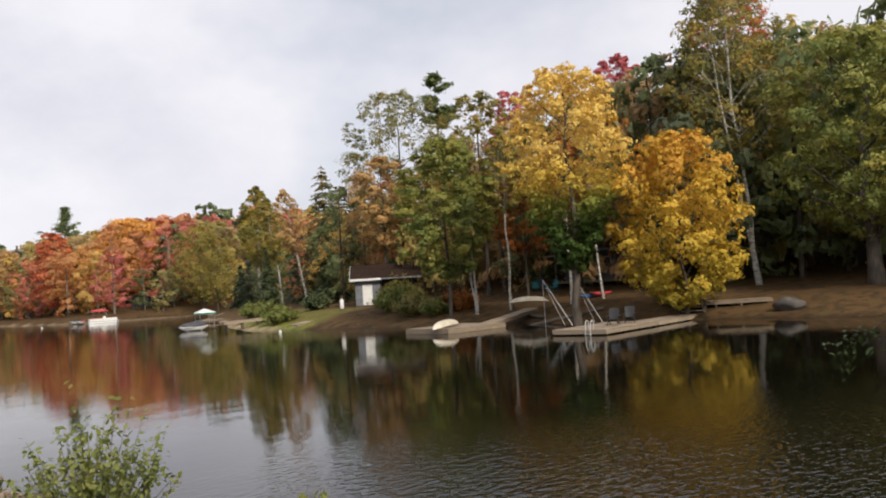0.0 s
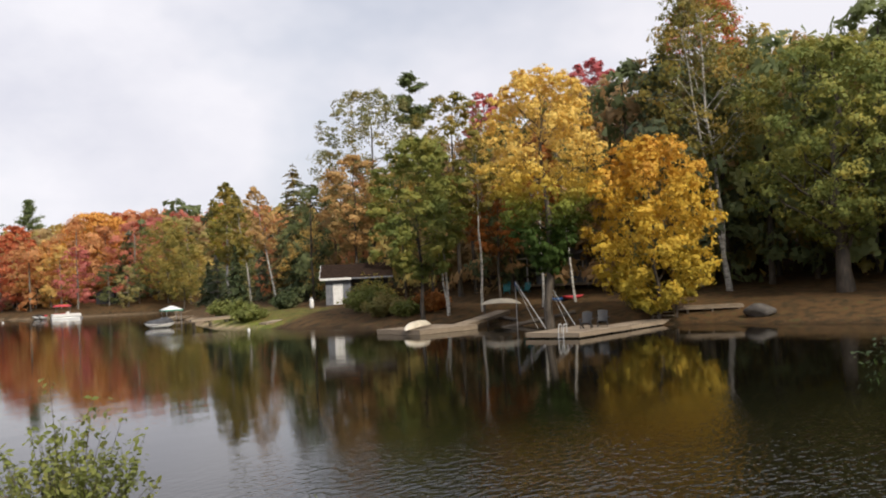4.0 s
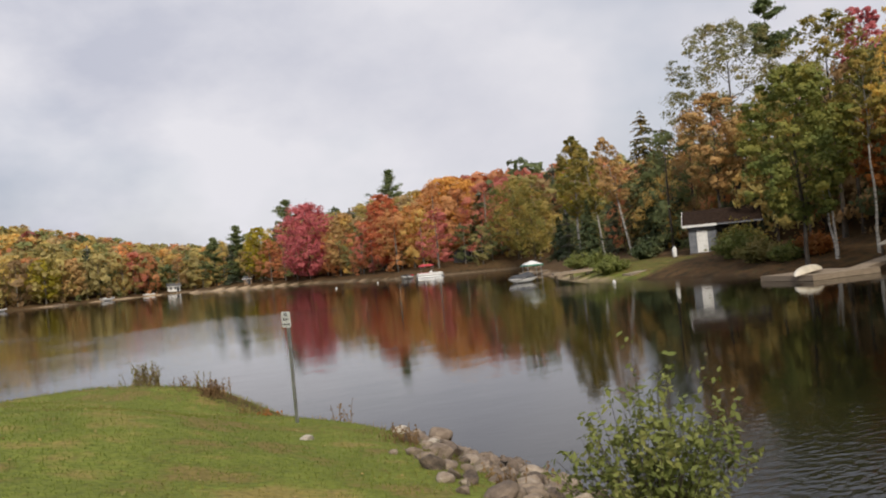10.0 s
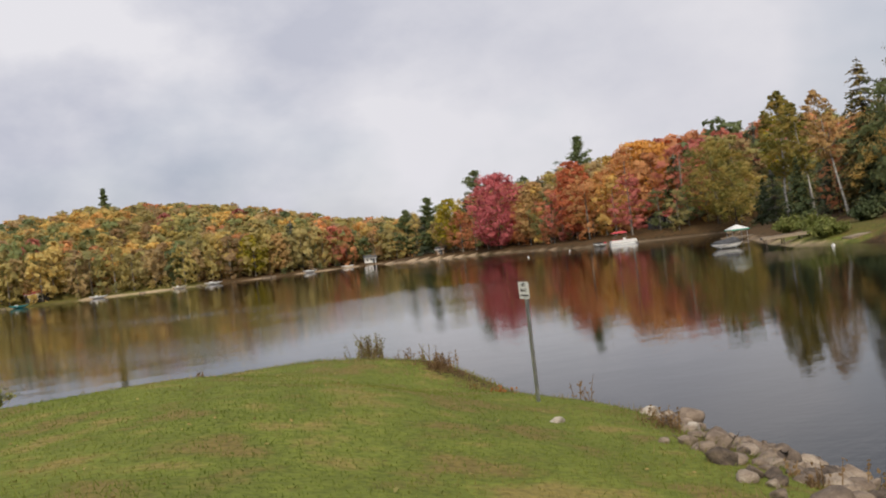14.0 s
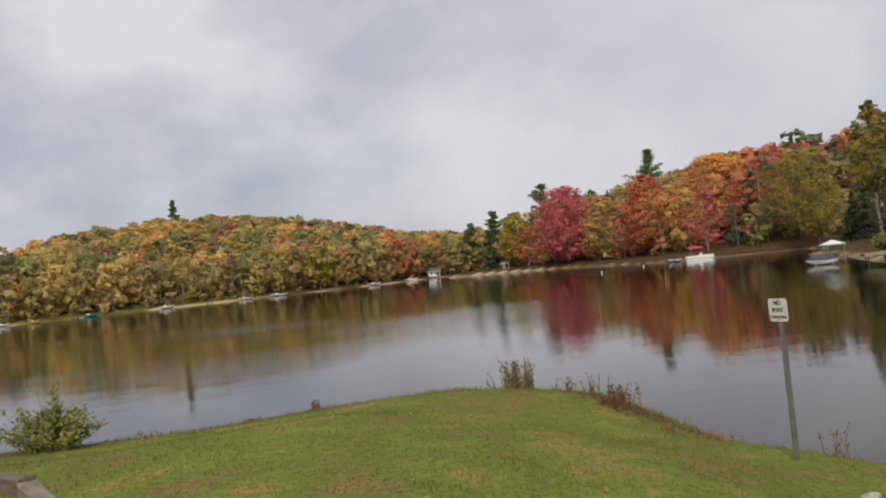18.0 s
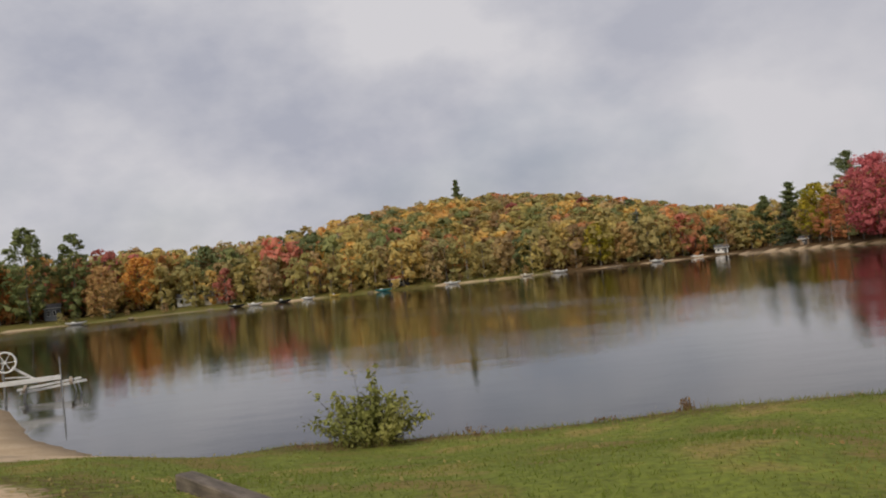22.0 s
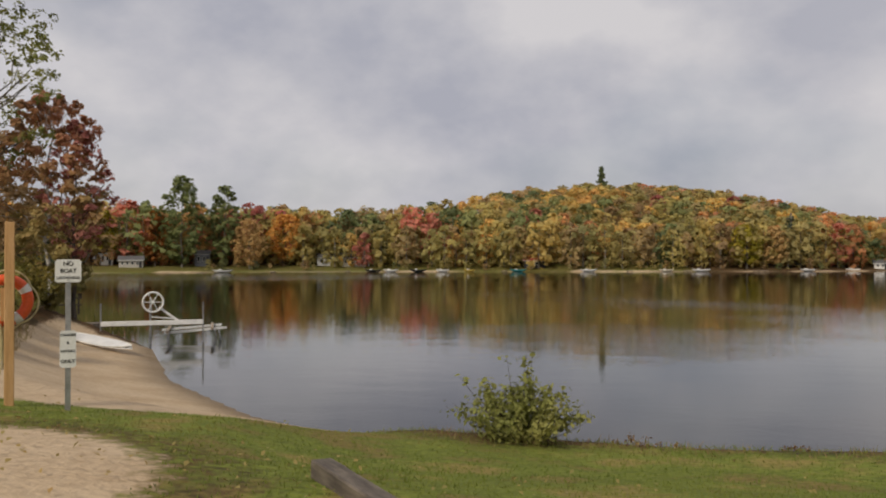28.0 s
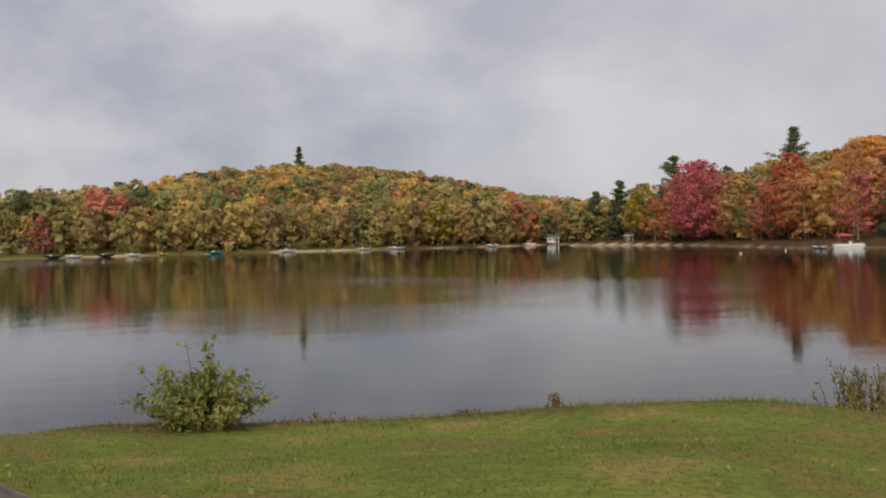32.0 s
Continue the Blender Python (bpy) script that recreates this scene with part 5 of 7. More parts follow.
def adirondack(name, m, mat, label, group):
    root = thing(name, m, label, "chair", group)
    part("seat", merged(*[beam((-0.26, 0.05 + i * 0.1, 0.36 - i * 0.025), (0.26, 0.05 + i * 0.1, 0.36 - i * 0.025), 0.085, 0.02) for i in range(6)]), mat, root)
    for i in range(5):
        x = -0.2 + 0.1 * i
        part("back_slat", beam((x, 0.52, 0.22), (x * 1.25, 0.86, 0.98 - 0.9 * abs(x) ** 2), 0.085, 0.02), mat, root)
    for s in (-1, 1):
        part("arm", beam((s * 0.34, -0.05, 0.55), (s * 0.34, 0.72, 0.55), 0.12, 0.025), mat, root)
        part("front_leg", beam((s * 0.29, 0.04, 0), (s * 0.29, 0.04, 0.55), 0.03, 0.1), mat, root)
        part("back_leg", beam((s * 0.27, 0.0, 0.34), (s * 0.27, 0.95, 0.02), 0.03, 0.11), mat, root)
    return root


# chairs on the dock look out over the water
chair = adirondack("adirondack_chair", place(49.1, 12.95, 0.34, 75), BLACK, "black slatted garden chair on the swimming dock", "chairs on the dock")
copy_thing(chair, place(51.0, 12.75, 0.34, 70))
teal_chair = adirondack("adirondack_chair", place(72.6, 31.6, None, 60), TEAL, "teal slatted garden chair on the shaded bank", "chairs on the bank")
copy_thing(teal_chair, place(73.6, 30.3, None, 85))
copy_thing(teal_chair, place(74.8, 32.0, None, 30))


def swim_ladder():
    root = thing("swim_ladder", place(46.6, 13.2, 0.34, 94) @ Matrix.Scale(0.72, 4), "dull white swimming ladder hooked over the dock edge", "ladder")
    for s in (-0.22, 0.22):
        a = np.linspace(0, np.pi, 8)
        path = [(s, 0.35, 0.0), (s, 0.35, 0.35)] + [(s, 0.14 + 0.21 * math.cos(t), 0.45 + 0.2 * math.sin(t)) for t in a] + [(s, -0.14, 0.2), (s, -0.2, -0.9)]
        np_part("rail", tube(path, [0.045] * len(path), 8), PIPE, root)
    for z in (-0.62, -0.36, -0.1):
        part("rung", beam((-0.22, -0.17, z), (0.22, -0.17, z), 0.09, 0.04), PIPE, root)


swim_ladder()


def stiff_arm(x, y, fx, fy):
    """A steel post on the bank with two bars that reach down to the dock."""
    z = 0.0
    root = thing("dock_crane", Matrix.Translation((x, y, z)), "pale steel post with two slanting bars that hold the dock", "dock crane", "dock cranes")
    top = Vector((fx - x, fy - y, 0.45 - z))
    part("post", rod((0, 0, -1.5), (0, 0, 3.18), 0.026), PIPE, root)
    part("bar", rod((0, 0, 3.18), tuple(top), 0.028), PIPE, root)
    part("bar", rod((0, 0.0, 3.1), tuple(top * 0.94 + Vector((0.2, 0.5, 0.0))), 0.014), PIPE, root)
    part("collar", rod((0, 0, 2.92), (0, 0, 3.15), 0.05), BLUE, root, "blue collar at the head")


stiff_arm(57.6, 22.2, 48.7, 15.3)
stiff_arm(58.6, 20.2, 51.2, 14.6)


def canoe(name, m, length, width, mat, label, group="", thwarts=True):
    root = thing(name, m, label, "canoe", group)
    np_part("hull", hull(length, width, 0.36, 0.14), mat, root)
    for s in (-1, 1):
        y = np.linspace(-1, 1, 17)
        w = (1 - np.abs(y) ** 2.4) ** 0.75 * width / 2 + 0.01
        np_part("gunwale", tube(np.stack([s * w, y * length / 2, 0.36 + 0.14 * y * y], 1), [0.02] * 17, 6), WOOD, root)
    if thwarts:
        for y in (-0.28, 0.05, 0.3):
            part("thwart", beam((-width * 0.42, y * length, 0.36), (width * 0.42, y * length, 0.36), 0.08, 0.025), WOOD, root)
    return root


canoe("canoe", place(51.6, 26.6, 0.36 + 0.52, 80) @ pose(0, 0, 0, 0, 180, 0) @ pose(0, 0, 0, -2, 0, 0), 3.9, 0.95, CREAM, "overturned cream canoe lying on the raft dock", thwarts=False)


def canoe_rack():
    z = gz(62.9, 26.6)
    root = thing("canoe_rack", place(62.9, 26.6, z, 155), "low rack of weathered poles under a canoe", "rack")
    for y in (-1.3, 1.3):
        for x in (-0.4, 0.4):
            part("post", rod((x, y, -0.2), (x, y, 0.7), 0.05), DARK_WOOD, root)
        part("crossbar", beam((-0.5, y, 0.72), (0.5, y, 0.72), 0.08, 0.06), WOOD, root)
    canoe("canoe", place(62.9, 26.6, z + 0.75 + 0.4, 155) @ pose(0, 0, 0, 0, 180, 0), 3.3, 0.8, CREAM, "overturned cream canoe on a rack", thwarts=False)


canoe_rack()


def steps_and_gangway():
    root = thing("gangway", place(58.5, 11.7, 0, 62), "weathered plank landing and steps between the dock and the bank", "gangway")
    for i in range(3):
        part("step", box(1.4, 0.34, 0.05, 0.0, 0.15 + i * 0.32, 0.5 + i * 0.22, 0.006), WOOD, root)
    for x in (-0.72, 0.72):
        part("side_board", beam((x, 0.0, 0.42), (x, 1.1, 1.1), 0.05, 0.22, 0.006), WOOD, root)
    for x, y, h in ((-0.8, 0.0, 1.75), (0.8, 0.0, 1.7), (-0.8, 1.3, 1.7)):
        part("post", rod((x, y, -0.8), (x, y, h), 0.07), DARK_WOOD, root)
    for i in range(28):
        obj("plank", plank_mesh(0.145, 1.2, 0.04, WOOD), root, m=Matrix.Translation((0.9 + i * 0.155, 1.2, 1.02 + 0.004 * (i % 3))))
    for y in (0.65, 1.75):
        part("stringer", beam((0.8, y, 0.92), (5.2, y, 0.92), 0.06, 0.18), WOOD, root)
    for x in (1.6, 3.2, 4.9):
        part("post", rod((x, 0.7, -0.6), (x, 0.7, 0.85), 0.07), DARK_WOOD, root)


steps_and_gangway()


def boulder_mesh(seed, mat, detail=2):
    rng = random.Random(seed)
    bm = bmesh.new()
    bmesh.ops.create_icosphere(bm, subdivisions=detail, radius=0.5)
    off = Vector((rng.uniform(0, 90), rng.uniform(0, 90), rng.uniform(0, 90)))
    cuts = [(Vector((rng.gauss(0, 1), rng.gauss(0, 1), rng.gauss(0, 1))).normalized(), rng.uniform(0.3, 0.44)) for _ in range(6)]
    for v in bm.verts:
        p = v.co.copy()
        for n, lim in cuts:
            over = p.dot(n) - lim
            if over > 0:
                p -= n * over * 0.85
        p *= 1 + 0.22 * noise.noise(p * 2.2 + off)
        v.co = p
    for f in bm.faces:
        f.smooth = True
    me = bpy.data.meshes.new("stone")
    bm.to_mesh(me)
    bm.free()
    me.materials.append(mat)
    return me


def angular_stone(seed, mat):
    """A broken, edge-worn stone: the hull of a few points, bevelled."""
    rng = random.Random(seed)
    bm = bmesh.new()
    for _ in range(15):
        p = Vector((rng.gauss(0, 1), rng.gauss(0, 1), rng.gauss(0, 1))).normalized()
        bm.verts.new(p * rng.uniform(0.40, 0.56))
    bmesh.ops.convex_hull(bm, input=bm.verts[:])
    loose = [v for v in bm.verts if not v.link_faces]
    bmesh.ops.delete(bm, geom=loose, context="VERTS")
    bmesh.ops.bevel(bm, geom=bm.edges[:], offset=0.035, segments=1, affect="EDGES")
    for f in bm.faces:
        f.smooth = f.calc_area() < 0.02
    me = bpy.data.meshes.new("stone")
    bm.to_mesh(me)
    bm.free()
    me.materials.append(mat)
    return me


def big_rock():
    ob = obj("boulder", boulder_mesh(3, material("dark_boulder", [(0.05, 0.045, 0.04), (0.09, 0.08, 0.07), (0.13, 0.12, 0.10)], scale=3, rough=0.85, bump=0.02), 3), m=place(59.2, 5.8, gz(59.2, 5.8) + 0.28) @ Matrix.Diagonal((1.3, 1.9, 1.1, 1)))
    tagged(ob, "dark rounded boulder on the sandy shore", "boulder")


big_rock()


def slab_roof(bm_pts, t):
    """A closed slab from four corners and a thickness downwards."""
    bm = bmesh.new()
    top = [bm.verts.new(p) for p in bm_pts]
    low = [bm.verts.new((p[0], p[1], p[2] - t)) for p in bm_pts]
    bm.faces.new(top)
    bm.faces.new(low[::-1])
    for i in range(4):
        bm.faces.new((top[i], low[i], low[(i + 1) % 4], top[(i + 1) % 4]))
    bmesh.ops.recalc_face_normals(bm, faces=bm.faces)
    return bm


def boathouse():
    # local x runs along the front, which faces local -y and the lake
    root = thing("boathouse", place(68.8, 50.0, 1.66, 52), "small grey boathouse with a white door and brown shingle roof", "boathouse")
    L, W, H = 6.2, 4.6, 2.5
    part("wall", box(0.7, 0.14, H, 0.35, 0.07, 0), GREY_PAINT, root, "grey boarded wall")
    part("wall", box(0.75, 0.14, H, 2.075, 0.07, 0), GREY_PAINT, root)
    part("wall", box(1.0, 0.14, H - 2.1, 1.2, 0.07, 2.1), GREY_PAINT, root)
    # right of the door the open bay's shadow is painted as near-black walls
    part("wall", box(0.14, W, H, 2.52, W / 2 + 0.0, 0), DARK_PAINT_AND_SHADE, root, "wall painted near-black as the shadow in an open bay")
    part("wall", box(L - 2.59, 0.14, H, 2.59 + (L - 2.59) / 2, 0.9, 0), DARK_PAINT_AND_SHADE, root)
    part("wall", box(0.14, W - 0.28, H, 0.07, W / 2, 0), GREY_PAINT, root)
    part("wall", box(L, 0.14, H, L / 2, W - 0.07, 0), DARK_PAINT_AND_SHADE, root)
    part("wall", box(0.14, W - 1.2, H, L - 0.07, W / 2 + 0.3, 0), DARK_PAINT_AND_SHADE, root)
    for i in range(11):
        part("board_seam", box(0.012, 0.02, H, 2.85 + i * 0.29, 0.825, 0), BLACK, root)
    door = part("door", box(0.98, 0.05, 2.06, 1.2, 0.03, 0.02, 0.006), WHITE, root, "plain white door")
    part("door_handle", rod((1.6, 0.02, 1.0), (1.6, -0.08, 1.0), 0.03), STEEL, door)
    o = 0.5
    zf, zr = H + 0.1, H + 1.5
    roof = part("roof", slab_roof([(-o, -o, zf), (L + o, -o, zf), (L + o, W / 2, zr), (-o, W / 2, zr)], 0.1), SHINGLE, root)
    part("roof", slab_roof([(-o, W / 2, zr), (L + o, W / 2, zr), (L + o, W + o, zf), (-o, W + o, zf)], 0.1), SHINGLE, root)
    for i in range(9):
        f, g = i / 9, i / 9 + 0.13
        y0, y1 = -o + f * (W / 2 + o), -o + g * (W / 2 + o)
        part("shingle_course", slab_roof([(-o, y0, zf + 0.035 + f * (zr - zf)), (L + o, y0, zf + 0.035 + f * (zr - zf)), (L + o, y1, zf + 0.03 + g * (zr - zf)), (-o, y1, zf + 0.03 + g * (zr - zf))], 0.03), SHINGLE, roof)
    part("fascia", beam((-o, -o - 0.03, zf - 0.06), (2.6, -o - 0.03, zf - 0.06), 0.04, 0.22), WHITE, root)
    part("fascia", beam((2.6, -o - 0.03, zf - 0.05), (L + o, -o - 0.03, zf - 0.05), 0.04, 0.14), GREY_PAINT, root)
    part("bargeboard", beam((-o - 0.03, -o, zf - 0.06), (-o - 0.03, W / 2, zr - 0.06), 0.04, 0.2), WHITE, root)
    part("bargeboard", beam((-o - 0.03, W + o, zf - 0.06), (-o - 0.03, W / 2, zr - 0.06), 0.04, 0.2), WHITE, root)
    part("gable", slab_roof([(0.03, 0, H), (0.03, W, H), (0.03, W / 2, zr - 0.12), (0.03, W / 2 - 0.02, zr - 0.12)], 0.02), GREY_PAINT, root)
    part("foundation", box(L + 0.1, W + 0.1, 1.0, L / 2, W / 2, -1.0), DARK_WOOD, root)


boathouse()


def propane_tank():
    root = thing("gas_tank", place(68.0, 51.2, None, 0) @ Matrix.Scale(0.7, 4), "white upright gas tank beside the boathouse wall", "gas tank")
    np_part("body", lathe([(0.01, 0.0), (0.28, 0.02), (0.3, 0.12), (0.3, 1.15), (0.22, 1.32), (0.06, 1.38), (0.01, 1.38)]), WHITE, root)
    np_part("collar", lathe([(0.14, 1.36), (0.16, 1.52), (0.14, 1.52), (0.12, 1.36)]), STEEL, root)


propane_tank()


def cottage():
    z = gz(76, 26)
    root = thing("cottage", place(76, 22.5, z, 12), "grey cottage with a pale roof among dim trees", "cottage")
    part("wall", box(6, 9, 2.7, 3, 4.5, 0.5), GREY_PAINT, root)
    part("roof", slab_roof([(-1.8, -0.8, 3.2), (3, -0.8, 4.6), (3, 9.8, 4.6), (-1.8, 9.8, 3.2)], 0.14), ROOF_GREY, root)
    part("roof", slab_roof([(3, -0.8, 4.6), (6.8, -0.8, 3.2), (6.8, 9.8, 3.2), (3, 9.8, 4.6)], 0.14), ROOF_GREY, root)
    for y in (1.2, 3.6, 6.4):
        win = part("window", box(0.06, 1.3, 1.1, -0.03, y + 0.4, 1.5, 0.01), WHITE, root)
        part("pane", box(0.02, 1.1, 0.9, -0.07, y + 0.4, 1.6), GLASS, win)
    for y in (0.0, 4.4, 8.8):
        part("porch_post", box(0.12, 0.12, 2.7, -1.5, y, 0.4), WHITE, root)
    part("porch", box(1.9, 9.4, 0.2, -0.95, 4.5, 0.3), WOOD, root)
    part("awning", slab_roof([(-3.4, 5.0, 2.9), (-0.2, 5.0, 3.3), (-0.2, 8.6, 3.3), (-3.4, 8.6, 2.9)], 0.04), CREAM, root, "pale canvas awning")


cottage()


def kayak(x, y, z, deg, length, mat, label, tilt=0.0):
    root = thing("kayak", place(x, y, z, deg) @ pose(0, 0, 0, 0, tilt, 0), label, "kayak", "kayaks")
    np_part("hull", hull(length, 0.62, 0.2, 0.12), mat, root)
    up = hull(length, 0.62, 0.1, -0.06)
    np_part("deck", (up[0] * [1, 1, -1] + [0, 0, 0.3], up[1][:, ::-1]), mat, root)
    np_part("cockpit", torus(0.3, 0.025, m=6, n=18), BLACK, root, m=Matrix.Translation((0, -0.1, 0.31)) @ pose(0, 0, 0, 90, 0, 0))


kayak(66.6, 23.2, gz(66.6, 23.2) + 0.05, 95, 3.2, BLUE, "blue kayak lying on the bank under the maple")
kayak(67.6, 22.6, gz(67.6, 22.6) + 0.05, 100, 3.0, RED, "red kayak lying on the bank beside a blue one")


def bank_logs():
    for x, y, x2, y2 in ((57.6, 23.5, 60.5, 19.0), (61.5, 26.6, 59.6, 23.4), (66.5, 40.8, 62.8, 38.5)):
        a, b = Vector((x, y, gz(x, y) + 0.14)), Vector((x2, y2, gz(x2, y2) + 0.14))
        ob = obj("log_edge", mesh_from("log_edge", *(lambda vq: (vq[0], [vq[1]]))(tube([a, (a + b) / 2 + Vector((0, 0, 0.03)), b], [0.16, 0.15, 0.13], 9)), DARK_WOOD, smooth=True))
        tagged(ob, "dark weathered log edging the sandy bank", "log", "logs on the bank")


bank_logs()


# ---- small docks and boats north of the boathouse ----
dock("shore_dock", place(60.9, 60.6, 0.5, 0) @ pose(0, 0, 0, 0, -2, -33), 8.5, 1.5, 0.42, "pale plank dock running along the sandy bank", step=0.3, posts=6)
dock("boat_ramp", place(60.6, 50.0, 0.0, 0) @ pose(0, 0, 0, 0, -7, -18), 6.0, 1.6, 0.45, "grey plank boat ramp on the bank", step=0.3, posts=3)
dock("jetty", place(79, 86, 0, -20), 6.0, 1.6, 0.45, "short pale jetty beside the canopy", step=0.3)


def canopy():
    root = thing("dock_canopy", place(66.6, 70.6, 0.35, 20) @ Matrix.Scale(0.8, 4), "small white and green canopy on four slim posts", "canopy")
    for x in (-1.0, 1.0):
        for y in (-1.0, 1.0):
            part("post", rod((x, y, -1.2), (x, y, 1.75), 0.04), STEEL, root)
    bm = bmesh.new()
    bmesh.ops.create_cone(bm, cap_ends=False, segments=4, radius1=1.75, radius2=0.15, depth=0.55, matrix=Matrix.Translation((0, 0, 2.1)) @ pose(0, 0, 0, 0, 0, 45))
    part("top", bm, WHITE, root)
    bm = bmesh.new()
    bmesh.ops.create_cone(bm, cap_ends=False, segments=4, radius1=1.78, radius2=1.75, depth=0.18, matrix=Matrix.Translation((0, 0, 1.74)) @ pose(0, 0, 0, 0, 0, 45))
    part("valance", bm, GREEN, root, "green valance")
    for s in (-1.3, 1.3):
        part("deck", box(2.5, 0.5, 0.1, 0, s * 0.5, -0.1), WOOD, root)


canopy()


def covered_boat():
    root = thing("covered_boat", place(63.4, 68.6, -0.05, 120), "small boat under a dark grey cover on the water", "boat")
    np_part("hull", hull(3.2, 1.5, 0.5, 0.1, True), WHITE, root)
    v, q = hull(3.1, 1.5, 0.62, -0.1)
    v = v * [1, 1, -1] + [0, 0, 1.05]
    v[:, 2] += 0.12 * np.sin(v[:, 1] * 2.1)
    np_part("cover", (v, q[:, ::-1]), TARP, root, "dark grey canvas cover")
    for y in (-1.9, 1.9):
        part("lift_arm", beam((-0.9, y * 0.4, 0.1), (0.9, y * 0.4, 0.1), 0.08, 0.1), STEEL, root)


covered_boat()


def small_float(x, y, label):
    ob = obj("buoy", mesh_from("buoy", *(lambda a: (a[0], [a[1]]))(lathe([(0.01, -0.10), (0.12, -0.06), (0.15, 0.03), (0.12, 0.12), (0.05, 0.18), (0.03, 0.22), (0.01, 0.23)], 14)), WHITE, smooth=True), m=Matrix.Translation((x, y, 0)))
    tagged(ob, label, "buoy", "buoys")


small_float(73.5, 131, "white mooring buoy floating on the lake")
small_float(87, 140, "small white buoy floating near the boats")
small_float(57.2, 48.8, "small white float near the bank")


def pontoon_boat(x, y, deg, mat, label, top=True, scale=1.0):
    root = thing("pontoon_boat", place(x, y, 0, deg) @ Matrix.Scale(scale, 4), label, "boat", "boats on the eastern shore")
    for s in (-0.85, 0.85):
        part("pontoon", rod((s, -2.6, 0.05), (s, 2.2, 0.05), 0.3, sides=14), STEEL, root)
        part("nose", rod((s, 2.2, 0.05), (s, 2.8, 0.15), 0.3, 0.04, sides=14), STEEL, root)
    part("deck", box(2.4, 5.2, 0.1, 0, 0, 0.36, 0.02), WHITE, root)
    for s in (-1.18, 1.18):
        part("side_panel", box(0.06, 4.8, 0.42, s, 0, 0.46, 0.02), WHITE, root)
    for y_ in (-2.4, 2.4):
        part("end_panel", box(2.2, 0.06, 0.42, 0, y_, 0.46, 0.02), WHITE, root)
    part("seat", box(0.7, 2.0, 0.5, -0.75, -1.0, 0.46, 0.05), RED, root, "red cushioned bench")
    part("console", box(0.6, 0.5, 0.8, 0.5, 0.2, 0.46, 0.05), WHITE, root)
    if top:
        for s in (-1.1, 1.1):
            for y_ in (-1.7, 0.6):
                part("frame_post", rod((s, y_, 0.9), (s * 0.95, y_ * 0.9 - 0.05, 2.35), 0.025), STEEL, root)
        v, q = hull(3.3, 2.7, 0.4, 0.0)
        np_part("bimini", (v * [1, 1, -1] + [0, -0.6, 2.6], q[:, ::-1]), mat, root, "red canvas sunshade")


pontoon_boat(99.5, 140.8, 115, RED, "white pontoon boat with a red sunshade at the bank")


def jet_ski(x, y, deg, mat, label):
    root = thing("jet_ski", place(x, y, 0, deg), label, "jet ski", "jet skis")
    np_part("hull", hull(2.9, 1.1, 0.5, 0.15, True), WHITE, root)
    part("seat", box(0.4, 1.2, 0.35, 0, -0.5, 0.45, 0.08), BLACK, root)
    part("cowl", box(0.6, 0.9, 0.4, 0, 0.6, 0.4, 0.12), mat, root)
    part("handlebar", rod((-0.35, 0.25, 0.95), (0.35, 0.25, 0.95), 0.03), BLACK, root)


jet_ski(97.6, 145.0, 60, RED, "red and white jet ski moored by the pontoon boat")
jet_ski(98.3, 148.0, 70, BLACK, "black and white jet ski moored near the bank")


def hut(name, x, y, deg, L, W, H, wall, roof, label, windows=2, door=True, z=None, group=""):
    """A small house with a gable roof, door and windows on the side that faces local -y."""
    root = thing(name, place(x, y, (gz(x, y) if z is None else z) - 0.1, deg), label, "house", group)
    part("wall", box(L, W, H, 0, W / 2, 0), wall, root)
    o, r = 0.45, W * 0.28
    part("roof", slab_roof([(-L / 2 - o, -o, H - 0.1), (L / 2 + o, -o, H - 0.1), (L / 2 + o, W / 2, H + r), (-L / 2 - o, W / 2, H + r)], 0.14), roof, root)
    part("roof", slab_roof([(-L / 2 - o, W / 2, H + r), (L / 2 + o, W / 2, H + r), (L / 2 + o, W + o, H - 0.1), (-L / 2 - o, W + o, H - 0.1)], 0.14), roof, root)
    for s in (-1, 1):
        part("gable", slab_roof([(s * (L / 2 - 0.03), 0, H), (s * (L / 2 - 0.03), W, H), (s * (L / 2 - 0.03), W / 2, H + r - 0.1), (s * (L / 2 - 0.03), W / 2 - 0.02, H + r - 0.1)], 0.02), wall, root)
    part("fascia", box(L + 2 * o, 0.05, 0.18, 0, -o - 0.03, H - 0.26), WHITE, root)
    n = windows
    for i in range(n):
        x_ = -L / 2 + L * (i + 0.7) / (n + 0.8)
        win = part("window", box(L * 0.55 / (n + 1), 0.06, H * 0.42, x_, -0.03, H * 0.38, 0.01), WHITE, root)
        part("pane", box(L * 0.55 / (n + 1) - 0.2, 0.03, H * 0.42 - 0.2, x_, -0.08, H * 0.38 + 0.1), GLASS, win)
    if door:
        part("door", box(0.9, 0.06, H * 0.78, L / 2 - 0.8, -0.03, 0.05), DARK_PAINT_AND_SHADE, root)
    return root


hut("lakeside_shed", 119.5, 152.5, -30, 4.5, 4, 2.4, DARK_PAINT_AND_SHADE, ROOF_RED, "small dark shed with a red roof near the bank")
hut("white_boathouse", 108, 327, 15, 4.4, 4, 2.2, WHITE, ROOF_GREY, "white boathouse with a grey roof at the far water", 2)
hut("lake_cabin", 108.5, 256, 40, 2.4, 2.4, 2.0, WALL_BRICK, ROOF_GREY, "tiny tan cabin on the point", 1)
FAR = "houses on the far shore"
hut("bungalow", -141.7, 281.1, -25, 7.5, 5, 2.6, WALL_CREAM, ROOF_GREY, "low cream bungalow with a grey roof on the far shore", 4, group=FAR)
